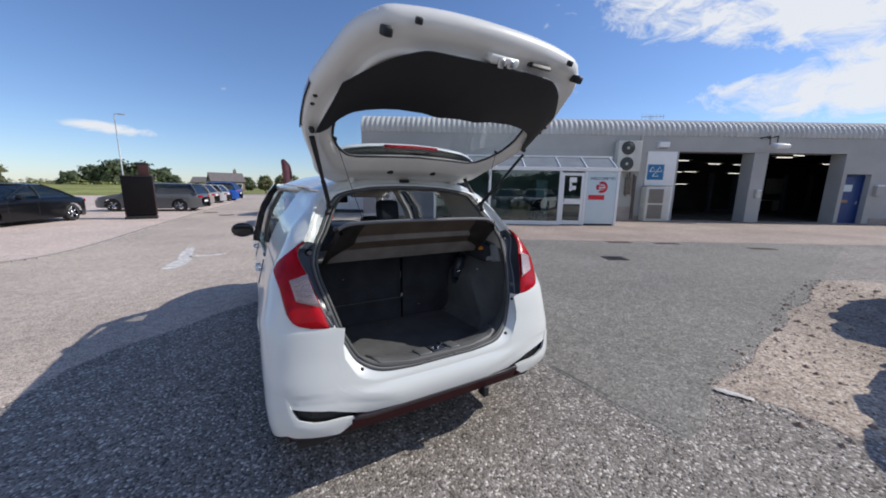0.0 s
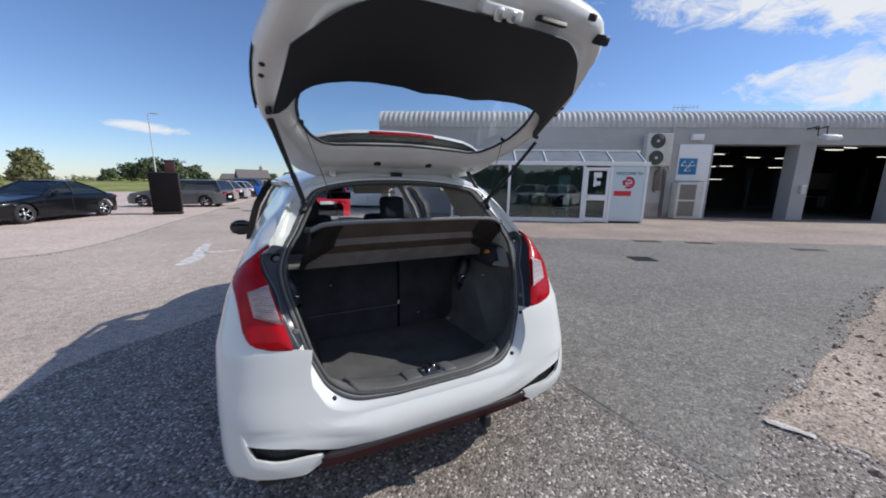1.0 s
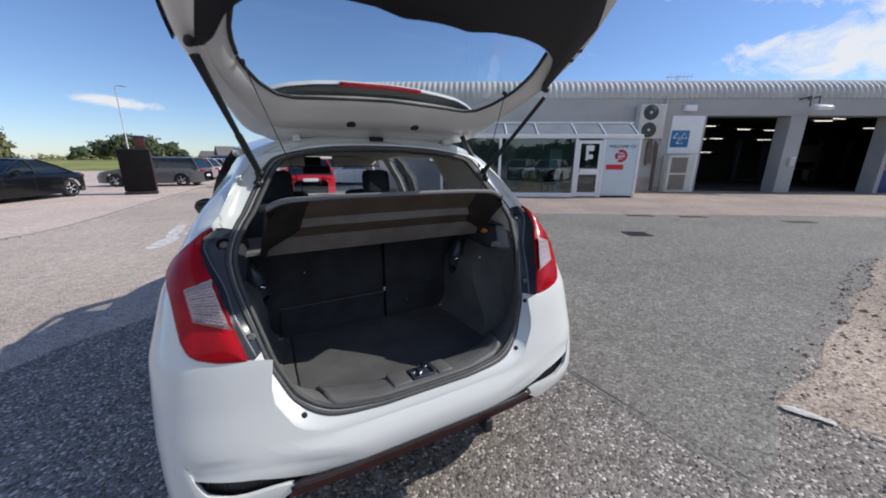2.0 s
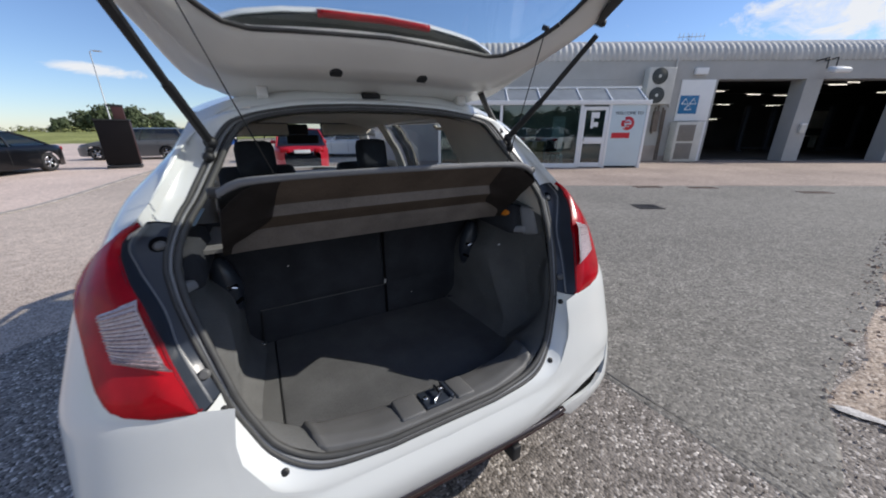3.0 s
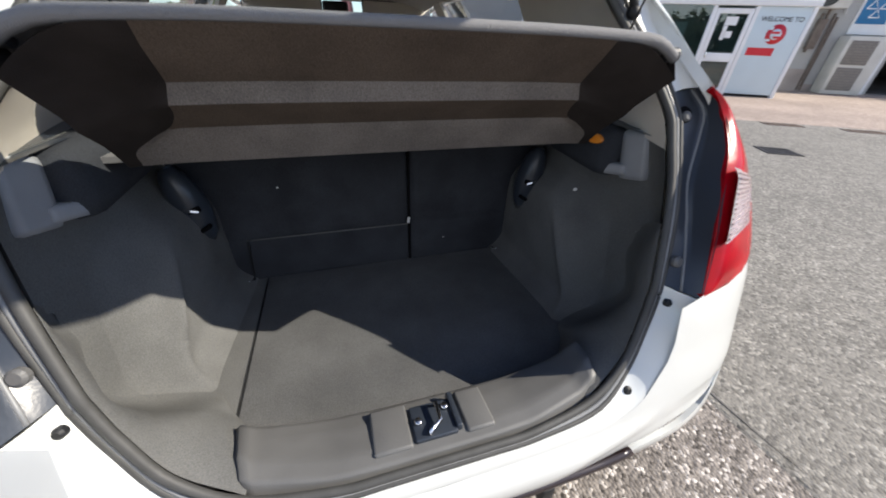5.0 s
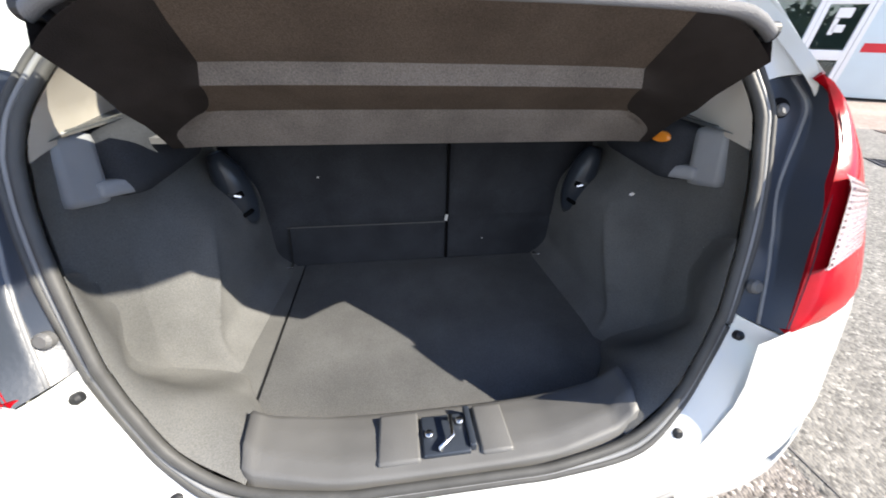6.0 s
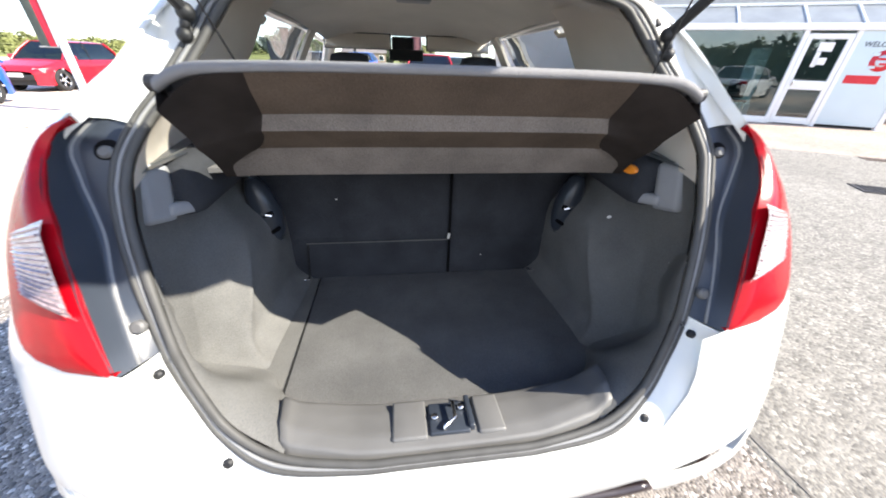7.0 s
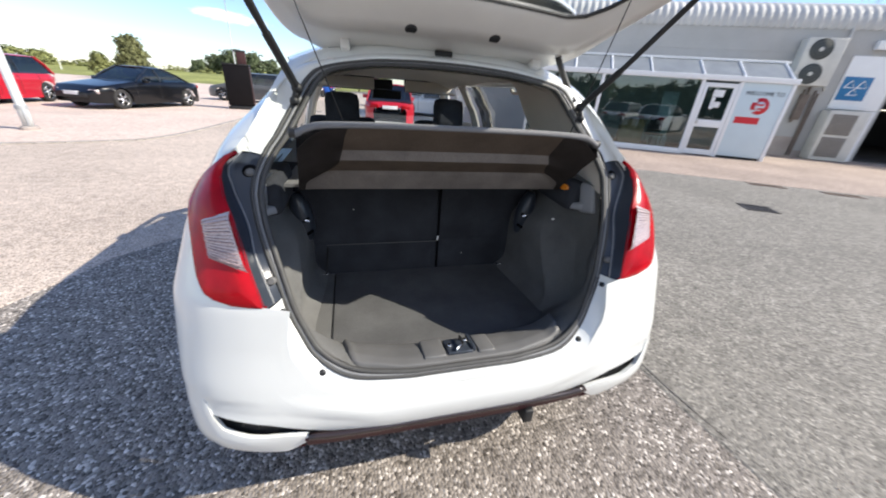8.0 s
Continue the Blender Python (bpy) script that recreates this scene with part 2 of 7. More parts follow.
def catmull(pts, n):
    """n+1 points evenly by index along a smooth line through pts."""
    P = [Vector(p) for p in pts]
    P = [P[0] * 2 - P[1]] + P + [P[-1] * 2 - P[-2]]
    out = []
    for k in range(n + 1):
        f = k / n * (len(pts) - 1)
        i = min(int(f), len(pts) - 2)
        t = f - i
        a, b, c, d = P[i:i + 4]
        out.append(0.5 * ((2 * b) + (c - a) * t + (2 * a - 5 * b + 4 * c - d) * t * t + (3 * b - a - 3 * c + d) * t ** 3))
    return out

# ---------------------------------------------------------------- the white hatchback
# rear skin by height: height, rearmost y, half width, depth of the corner, squareness
SKIN = [(0.18, 0.06, 0.80, 0.25, 4.0), (0.25, 0.02, 0.818, 0.25, 4.0), (0.34, 0.0, 0.822, 0.25, 4.0), (0.42, -0.012, 0.830, 0.25, 4.0),
        (0.50, -0.008, 0.834, 0.25, 3.8), (0.60, 0.012, 0.838, 0.25, 4.0), (0.70, 0.03, 0.838, 0.26, 3.7), (0.83, 0.042, 0.834, 0.27, 3.1),
        (1.0, 0.10, 0.790, 0.28, 2.95), (1.07, 0.125, 0.758, 0.28, 3.0), (1.18, 0.165, 0.690, 0.28, 2.9), (1.30, 0.258, 0.607, 0.28, 2.6), (1.40, 0.36, 0.550, 0.3, 2.6), (1.47, 0.47, 0.47, 0.3, 2.5)]
# depth of the channel round the boot opening, by height
GUTTER = [(0.55, 0.0), (0.588, 0.018), (0.605, 0.034), (0.625, 0.062), (0.70, 0.095), (0.788, 0.128), (0.868, 0.155), (1.135, 0.312), (1.30, 0.442), (1.354, 0.478), (1.40, 0.485), (1.45, 0.488), (1.5, 0.50)]


GRID = np.linspace(0.0, 1.6, 641)
BELL = np.exp(-np.linspace(-2.2, 2.2, 29) ** 2)
SMOOTH = [np.convolve(np.pad(np.interp(GRID, [r[0] for r in SKIN], [r[k] for r in SKIN]), 14, mode="edge"), BELL / BELL.sum(), mode="valid") for k in range(1, 5)]


def skin(z):
    return [float(np.interp(z, GRID, q)) for q in SMOOTH]


def rear_pt(x, z, out=0.0):
    y0, w, d, p = skin(z)
    r = min(abs(x) / w, 0.9999)
    return Vector((x, y0 + d * (1 - (1 - r ** p) ** (1 / p)) - out, z))


def plan_pt(u, z, y_end, s=1, out=0.0):
    """Round the rear corner: u from 0 on the centre line, 0.7 at the corner's end, to 1 at y_end on the side."""
    y0, w, d, p = skin(z)
    w += out
    if u <= 0.7:
        th = u / 0.7 * math.pi / 2
        return Vector((s * w * math.sin(th) ** (2 / p), y0 - out + (d + out) * (1 - math.cos(th) ** (2 / p)), z))
    k = (u - 0.7) / 0.3
    return Vector((s * side_w(y0 + d + (y_end - y0 - d) * k, z, out), y0 + d + (y_end - y0 - d) * k, z))


def side_w(y, z, out=0.0):
    """Half width of the flank at y and z."""
    w = skin(max(z, 0.18))[1] + out
    # the cabin widens forward of the tail
    w += 0.062 * min(1, max(0, (y - 0.55) / 1.2)) * min(1, max(0, (z - 1.05) / 0.2))
    # and tucks in behind the bumper's corners
    w -= 0.014 * min(1, max(0, (y - 0.42) / 0.45)) * min(1, max(0, (1.10 - z) / 0.12))
    if y > 3.05:
        r = min((y - 3.05) / 0.99, 0.999)
        w *= (1 - r ** 2.6) ** (1 / 2.6) * 0.999 + 0.001
    if z > 1.0 and y > 2.3:
        w -= 0.05 * (y - 2.3)
    return w


def u_of(x, z):
    y0, w, d, p = skin(z)
    return math.asin(min(1, (abs(x) / w) ** (p / 2))) / (math.pi / 2) * 0.7


# half outlines round the opening, from the lip's middle up to the roof's middle: seal's inner edge, seal's outer edge, channel's outer edge
SEAL_IN = [(0, 0.600), (0.10, 0.600), (0.19, 0.602), (0.33, 0.618), (0.42, 0.67), (0.465, 0.745), (0.487, 0.80), (0.497, 0.837), (0.527, 0.94), (0.550, 1.02), (0.558, 1.10),
           (0.556, 1.132), (0.545, 1.168), (0.53, 1.20), (0.48, 1.29), (0.435, 1.365), (0.385, 1.405), (0.26, 1.432), (0.12, 1.443), (0, 1.445)]
SEAL_OUT = [(0, 0.588), (0.10, 0.588), (0.195, 0.589), (0.345, 0.603), (0.437, 0.652), (0.484, 0.735), (0.508, 0.79), (0.517, 0.824), (0.552, 0.93), (0.577, 1.02), (0.588, 1.10),
            (0.587, 1.135), (0.579, 1.174), (0.565, 1.21), (0.512, 1.305), (0.468, 1.378), (0.405, 1.42), (0.27, 1.448), (0.12, 1.459), (0, 1.461)]
EDGE = [(0, 0.548), (0.10, 0.548), (0.22, 0.550), (0.36, 0.56), (0.445, 0.598), (0.520, 0.70), (0.540, 0.765), (0.548, 0.83), (0.582, 0.93), (0.599, 1.0), (0.640, 1.09),
        (0.652, 1.148), (0.627, 1.19), (0.610, 1.232), (0.577, 1.30), (0.535, 1.37), (0.46, 1.43), (0.28, 1.467), (0.13, 1.480), (0, 1.484)]


def both(half):
    """A half outline, right side up and left side down, closed."""
    return list(half) + [(-x, z) for x, z in half[-2:0:-1]]


def edge_pt(x, z):
    if z > 1.44:
        return Vector((x, 0.47 + (z - 1.44) * 1.3, z))
    return rear_pt(x, z)


def gut_pt(x, z, d=0.0):
    return Vector((x, curve(GUTTER, z) - d, z))


car = thing("hatchback_car", "white five-door hatchback with its boot open on the tarmac", "car")


def build_car_shell():
    # rear bumper, round to the rear wheel arches
    top = [(0, 0.548), (0.22, 0.550), (0.36, 0.56), (0.445, 0.598), (0.520, 0.70), (0.540, 0.765), (0.550, 0.828), (0.61, 0.838), (0.69, 0.85), (0.74, 0.875), (0.80, 0.895), (0.83, 0.895), (2, 0.895)]
    bot = [(0, 0.418), (0.42, 0.424), (0.50, 0.450), (0.58, 0.478), (0.73, 0.506), (0.775, 0.512), (0.8, 0.535), (2, 0.54)]
    fold = [(0.25, 0.46), (0.35, 0.510), (0.53, 0.548), (0.69, 0.562), (0.76, 0.562), (0.80, 0.54)]

    def bump(u, v):
        s = -1 if u < 0.5 else 1
        c = abs(u - 0.5) * 2
        xn = plan_pt(c, 0.6, 0.42).x if c <= 0.7 else 0.834
        zt, zb = curve(top, xn), curve(bot, xn)
        z = zb + (zt - zb) * v
        p = plan_pt(c, z, 0.42, s)
        p.y -= 0.012 * math.sin(math.pi * min(1, max(0, (z - 0.42) / 0.13))) * (1 if c < 0.5 else max(0, 1 - (c - 0.5) / 0.2))
        # the face tucks under below a fold that runs out over the vents
        zf = curve(fold, xn)
        if 0.25 < xn < 0.80 and z < zf:
            p.y += 0.014 * min(1, (zf - z) / 0.045) * min(1, (xn - 0.25) / 0.2) * min(1, (0.80 - xn) / 0.03)
        return p
    part("bumper", sheet(bump, 150, 34), M_WHITE, car, "white rear bumper")
    for s in (-1, 1):
        # horn below the vent, the vent's dark recess, and the corner behind it
        htop = [(0.455, 0.416), (0.49, 0.427), (0.53, 0.431), (0.597, 0.431), (0.65, 0.437), (0.715, 0.458), (0.737, 0.495), (0.752, 0.560), (0.77, 0.572), (2, 0.572)]
        hbot = [(0.455, 0.412), (0.5, 0.380), (0.545, 0.352), (0.65, 0.364), (0.745, 0.374), (0.77, 0.385), (0.84, 0.36), (2, 0.36)]

        def horn(u, v):
            c = u_of(0.455, 0.42) + (1 - u_of(0.455, 0.42)) * u
            xn = plan_pt(c, 0.45, 0.42).x if c <= 0.7 else 0.832
            zt, zb = curve(htop, xn), curve(hbot, xn)
            z = zb + (zt - zb) * v
            p = plan_pt(c, z, 0.42, s, -0.003 + 0.006 * math.sin(math.pi * (0.15 + 0.7 * v)) * min(1, u * 6) * min(1, (1 - u) * 3))
            return p
        part("bumper_corner", sheet(horn, 70, 10), M_WHITE, car, thick=0.014, offset=-1.0 if s > 0 else 1.0)

        def vent(u, v):
            c = u_of(0.46, 0.45) + (0.70 - u_of(0.46, 0.45)) * u
            z = 0.36 + 0.19 * v
            p = plan_pt(c, z, 0.42, s)
            p.x *= 0.982
            p.y += 0.026
            return p
        part("vent_recess", sheet(vent, 20, 3), M_BLACK, car, "black vent insert")
        for k in range(4):
            bm = bmesh.new()
            q = [plan_pt(u_of(0.56 + 0.05 * k, 0.49), 0.430 + 0.010 * k + zz, 0.42, s) + Vector((0, 0.028, 0)) for zz in (0, 0.06)]
            tube(bm, q, 0.004, 5)
            part("vent_slat", bm, M_BLACK, car)

    # dark lower valance with a red pinstripe
    def val(u, v):
        x = -0.485 + 0.97 * u
        z = 0.408 - 0.070 * v + 0.03 * abs(x) ** 2
        return Vector((x, rear_pt(x, 0.42).y + 0.006 + 0.035 * v, z))
    part("valance", sheet(val, 40, 6), M_DIFF, car, "dark red lower valance", thick=0.01)
    bm = bmesh.new()
    tube(bm, [rear_pt(x, 0.412 + 0.10 * max(0, abs(x) - 0.40)) + Vector((0, 0.004, 0)) for x in spread(-0.475, 0.475, 40)], 0.011, 8)
    part("pinstripe", bm, mat("black_edge_strip", (0.02, 0.012, 0.013), 0.3, coat=0.5), car)
    for s in (-1, 1):
        bm = bmesh.new()
        tube(bm, [plan_pt(c, 0.37, 0.42, s) + Vector((-0.034 * s, 0.034, -0.016)) for c in spread(u_of(0.53, 0.4), 1, 24)], 0.020, 8)
        part("lower_skirt", bm, M_DIFF, car)
    part("tow_bracket", boxes(((0.27, 0.03, 0.315), (0.035, 0.06, 0.06)), ((0.27, 0.07, 0.36), (0.03, 0.12, 0.05)), bevel=0.006), M_BLACK, car)
    part("underbody", boxes(((0, 1.95, 0.27), (1.45, 3.6, 0.10)), ((0, 0.34, 0.33), (1.1, 0.34, 0.12)), bevel=0.03), M_BLACK, car)
    bm = bmesh.new()
    tube(bm, [(-0.42, 0.6, 0.29), (-0.45, 0.35, 0.28), (-0.46, 0.22, 0.28)], 0.028, 12)
    part("exhaust", bm, M_CHROME, car)

    # painted channel round the opening, in three materials
    def channel(name, ia, ib, material, label=""):
        for s in (-1, 1):
            o = [edge_pt(s * x, z) for x, z in EDGE[ia:ib + 1]]
            g = [gut_pt(s * x, z, 0.004) for x, z in SEAL_OUT[ia:ib + 1]]
            n = (ib - ia) * 5
            O, G = catmull(o, n), catmull(g, n)

            def ch(u, v):
                i = round(u * n)
                a, b = O[i], G[i]
                p = a.lerp(b, v)
                if name == "boot_channel":
                    # the skin rolls softly over into the recess
                    p.y = a.y + (b.y - a.y) * v ** 1.5
                else:
                    f = min(1, u / 0.2) if name == "lamp_side_trim" else 1
                    if name == "lamp_side_trim":
                        # a wall into the depth, a fold, then the floor of the channel
                        kx, ky = (v * 0.2, v * 1.86) if v <= 0.5 else (0.10 + (v - 0.5) * 1.8, 0.93 + (v - 0.5) * 0.14)
                        q = Vector((a.x + (b.x - a.x) * kx, a.y + (b.y - a.y) * ky, a.z + (b.z - a.z) * v))
                    else:
                        q = Vector((a.x + (b.x - a.x) * (v ** 1.5), a.y + (b.y - a.y) * math.sin(min(1, v * 1.35) * math.pi / 2), a.z + (b.z - a.z) * (v ** 1.3)))
                    p = p.lerp(q, f)
                return p
            part(name, sheet(ch, n, 8), material, car, label)
            if name == "lamp_side_trim":
                # highlight along the trim's fold, put in as a thin pale strip
                bm = bmesh.new()
                tube(bm, [ch(i / n, 0.5) + Vector((0, 0.0005, 0)) for i in range(n + 1)], 0.0032, 6)
                part("trim_crease", bm, M_CREASE, car, "pale strip drawn as the highlight along the side trim's fold")
    channel("boot_channel", 0, 7, M_WHITE, "white painted recess round the boot opening")
    channel("lamp_side_trim", 7, 12, M_NAVY, "dark grey plastic trim beside the tail lamp")
    channel("pillar_channel", 12, 19, M_WHITE)

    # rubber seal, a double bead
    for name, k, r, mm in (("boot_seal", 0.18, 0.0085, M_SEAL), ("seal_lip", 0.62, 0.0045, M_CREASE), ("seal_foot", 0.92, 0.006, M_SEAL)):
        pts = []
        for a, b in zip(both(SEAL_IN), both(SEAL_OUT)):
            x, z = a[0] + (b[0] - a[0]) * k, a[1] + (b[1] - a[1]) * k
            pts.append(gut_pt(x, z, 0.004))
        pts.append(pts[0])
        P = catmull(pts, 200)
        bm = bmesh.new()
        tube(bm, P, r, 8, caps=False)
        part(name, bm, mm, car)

    # tail lamps and the quarter panels behind them
    inner = [(0.829, 0.549), (0.882, 0.566), (0.932, 0.582), (0.98, 0.594), (1.05, 0.618), (1.09, 0.640), (1.13, 0.653), (1.155, 0.650), (1.192, 0.627)]
    outer = [(0.829, 0.551), (0.838, 0.612), (0.85, 0.676), (0.868, 0.709), (0.90, 0.726), (0.948, 0.735), (0.992, 0.742), (1.037, 0.754), (1.065, 0.757), (1.10, 0.735), (1.131, 0.701), (1.165, 0.655), (1.192, 0.629)]
    for s in (-1, 1):
        def lamp(u, v):
            z = 0.829 + 0.363 * v
            y0, w, d, p = skin(z)
            ui, uo = u_of(curve(inner, z), z), u_of(min(curve(outer, z), w * 0.995), z)
            c = ui + (uo - ui) * u
            e = min(u, 1 - u, v, 1 - v)
            return plan_pt(c, z, 0.42, s, -0.004 + 0.016 * min(1, e / 0.12) ** 0.5)
        part_lamp = part("tail_lamp", sheet(lamp, 22, 30), M_RED, car, "red tail lamp with a clear centre lens", thick=0.012, offset=-1.0 if s > 0 else 1.0)

        def lens(u, v, o=0.0):
            # slanting top and bottom, the inner side along the lamp's edge
            lo, hi = (0.569 + 0.104 * u, 0.926 + 0.026 * u), (0.609 + 0.082 * u, 1.064 - 0.028 * u)
            x, z = lo[0] + (hi[0] - lo[0]) * v, lo[1] + (hi[1] - lo[1]) * v
            e = min(u + 0.1, 1 - u, v, 1 - v)
            return plan_pt(u_of(x, z), z, 0.42, s, 0.011 + 0.007 * min(1, e / 0.1) + o)
        part("clear_lens", sheet(lens, 16, 16), M_CLEAR, part_lamp, "clear ribbed lens")
        for k in range(15):
            bm = bmesh.new()
            v = 0.06 + 0.88 * k / 14
            tube(bm, [lens(q, v, 0.001) for q in (0.06, 0.25, 0.5, 0.75, 0.94)], (0.0014, 0.0026, 0.0018)[k % 3], 5)
            part("lens_rib", bm, M_RIB, part_lamp)
        # quarter panel and rear pillar: from the lamp's edge to the rear door
        start = [(0.85, 0.678), (0.868, 0.711), (0.90, 0.728), (0.948, 0.737), (0.992, 0.744), (1.037, 0.756), (1.065, 0.759), (1.10, 0.737), (1.131, 0.703), (1.165, 0.657), (1.195, 0.627), (1.23, 0.609), (1.30, 0.577), (1.37, 0.535), (1.43, 0.46), (1.445, 0.42)]

        def quarter(u, v):
            z = 0.86 + 0.585 * v
            y0, w, d, p = skin(z)
            c0 = u_of(min(curve(start, z), w * 0.995), z)
            c = c0 + (1 - c0) * u
            return plan_pt(c, z, 0.98, s)
        part("quarter_panel", sheet(quarter, 36, 40), M_WHITE, car, thick=0.02, offset=-1.0 if s > 0 else 1.0)

        # flanks with wheel arches
        def flank(ya, yb, zt, nu, nv):
            def f(u, v):
                y = ya + (yb - ya) * u
                z = 0.22 + (zt(y) - 0.22) * v
                p = Vector((s * side_w(y, z), y, z))
                # a crease along the doors
                p.x += s * 0.008 * math.exp(-((z - 0.78) / 0.035) ** 2)
                return p
            bm = sheet(f, nu, nv)
            for c, r in (((0.70, 0.30), 0.345), ((3.23, 0.30), 0.345)):
                kill = []
                for vtx in bm.verts:
                    dd = Vector((vtx.co.y - c[0], vtx.co.z - c[1]))
                    if dd.length < r - 0.045:
                        kill.append(vtx)
                    elif dd.length < r + 0.02:
                        dd = dd.normalized() * r
                        vtx.co.y, vtx.co.z = c[0] + dd.x, c[1] + dd.y
                bmesh.ops.delete(bm, geom=kill, context="VERTS")
            return bm
        part("rear_wing", flank(0.42, 0.98, lambda y: 0.862, 18, 20), M_WHITE, car, thick=0.015, offset=-1.0 if s > 0 else 1.0)
        belt = lambda y: 1.0 - 0.03 * (y - 1.0) - 0.12 * max(0, (y - 3.0))
        part("flank", flank(0.98, 4.02, belt, 90, 24), M_WHITE, car, thick=0.015, offset=-1.0 if s > 0 else 1.0)
        # door shut lines
        for y in (1.02, 2.02, 3.0):
            bm = bmesh.new()
            tube(bm, [(s * (side_w(y, z) + 0.001), y, z) for z in spread(0.3, 0.98, 14)], 0.0035, 5)
            part("door_gap", bm, M_BLACK, car)
        for y in (1.18, 2.15):
            bm = bmesh.new()
            tube(bm, [(s * (side_w(yy, 0.88) + o), yy, 0.88) for yy, o in ((y, 0.0), (y + 0.02, 0.018), (y + 0.1, 0.022), (y + 0.18, 0.018), (y + 0.2, 0.0))], 0.010, 8)
            part("door_handle", bm, M_WHITE, car)
        # wheel, with tyre, rim and spokes
        for y in (0.70, 3.23):
            bm = bmesh.new()
            prof = [(0.185, -0.09), (0.20, -0.095), (0.28, -0.095), (0.298, -0.07), (0.30, 0), (0.298, 0.07), (0.28, 0.095), (0.20, 0.095), (0.185, 0.09)]
            xc = s * (0.73)
            bmt = sheet(lambda u, v: Vector((xc + prof[round(v * 8)][1] * s, y + prof[round(v * 8)][0] * math.cos(2 * math.pi * u), 0.30 + prof[round(v * 8)][0] * math.sin(2 * math.pi * u))), 40, 8, wrap=True)
            wh = part("wheel", bmt, M_TYRE, car, "alloy wheel with a black tyre")
            disc(bm, (xc + s * 0.06, y, 0.30), (s, 0, 0), 0.05, 0.04, 16, 0.008)
            for k in range(10):
                a = 2 * math.pi * k / 10
                tube(bm, [(xc + s * 0.065, y + 0.04 * math.cos(a), 0.30 + 0.04 * math.sin(a)), (xc + s * 0.055, y + 0.19 * math.cos(a + 0.06), 0.30 + 0.19 * math.sin(a + 0.06))], 0.013, 6)
            tube(bm, [(xc + s * 0.07, y + 0.19 * math.cos(a), 0.30 + 0.19 * math.sin(a)) for a in spread(0, 2 * math.pi, 32)], 0.012, 6, caps=False)
            part("rim", bm, M_ALLOY, wh)
            bm = bmesh.new()
            arch = [(s * (side_w(y, 0.5) - 0.16 * k), y + 0.35 * math.cos(a), 0.30 + 0.35 * math.sin(a)) for k in (0, 1) for a in spread(-0.2, math.pi + 0.2, 20)]
            vs = [bm.verts.new(q) for q in arch]
            for k in range(20):
                bm.faces.new((vs[k], vs[k + 1], vs[22 + k], vs[21 + k]))
            part("wheel_arch", bm, M_BLACK, car)
        # side glass and pillars
        gtop = lambda y: 1.42 - 0.06 * max(0, y - 1.9) ** 1.3
        gbot = lambda y: belt(y) + 0.012

        def pane(ya, yb, slope_a=0.0, slope_b=0.0, inset=0.012):
            def f(u, v):
                y = ya + (yb - ya) * u
                z = gbot(y) + (gtop(y) - gbot(y)) * v
                yy = y + (slope_a * (1 - u) + slope_b * u) * v
                return Vector((s * (side_w(yy, z) - inset), yy, z))
            return sheet(f, 10, 8)
        part("side_window", pane(1.0, 1.98, 0.03, 0.0), M_PRIVACY, car, "tinted rear door glass")
        part("side_window", pane(2.07, 2.98, 0.0, -0.38), M_CARGLASS, car)

        def pillar(ya, yb, sa, sb, o=0.0):
            def f(u, v):
                y = ya + (yb - ya) * u
                z = gbot(y) - 0.02 + (gtop(y) + 0.03 - gbot(y)) * v
                yy = y + (sa * (1 - u) + sb * u) * v
                return Vector((s * (side_w(yy, z) + o), yy, z))
            return sheet(f, 3, 8)
        part("centre_pillar", pillar(1.97, 2.08, 0, 0, 0.002), M_GLOSSBLACK, car, thick=0.05, offset=1.0 if s > 0 else -1.0)
        A, B = Vector((s * 0.735, 3.08, 0.96)), Vector((s * 0.535, 2.56, 1.44))
        bm = bmesh.new()
        tube(bm, [A, A.lerp(B, 0.5) + Vector((s * 0.012, 0.02, 0.02)), B], 0.034, 8)
        part("front_pillar", bm, M_WHITE, car)
        bm = bmesh.new()
        tube(bm, [q + Vector((-s * 0.035, -0.02, 0)) for q in (A, A.lerp(B, 0.5) + Vector((s * 0.012, 0.02, 0.02)), B)], 0.03, 8)
        part("front_pillar_trim", bm, M_BEIGE, car)
        part("centre_pillar_trim", sheet(lambda u, v: Vector((s * (side_w(2.02, 1.0 + 0.42 * v) - 0.056), 1.95 + 0.15 * u, 0.97 + 0.45 * v)), 3, 8), M_BEIGE, car, thick=0.015)
        part("door_card", sheet(lambda u, v: Vector((s * (side_w(1.0 + 2.0 * u, 0.4 + 0.58 * v) - 0.06), 1.0 + 2.0 * u, 0.4 + 0.58 * v)), 12, 6), M_DOORCARD, car)
        bm = bmesh.new()
        tube(bm, [(s * (side_w(y, gtop(y)) - 0.004), y, gtop(y) + 0.012) for y in spread(0.98, 2.62, 24)], 0.02, 8)
        part("window_rail", bm, M_WHITE, car)
        bm = bmesh.new()
        tube(bm, [(s * (side_w(y, gbot(y)) - 0.002), y, gbot(y)) for y in spread(0.98, 3.0, 24)], 0.010, 6)
        part("belt_moulding", bm, M_GLOSSBLACK, car)
        # door mirror
        bm = bmesh.new()
        c = bmesh.ops.create_uvsphere(bm, u_segments=20, v_segments=12, radius=0.5)["verts"]
        for q in c:
            q.co.y = max(q.co.y, -0.30)
        bmesh.ops.transform(bm, matrix=pose(s * 0.925, 2.72, 0.985, 0, 0, s * 12) @ Matrix.Diagonal((0.21, 0.15, 0.15, 1)), verts=c)
        mir = part("door_mirror", bm, M_BLACK, car, "black door mirror")
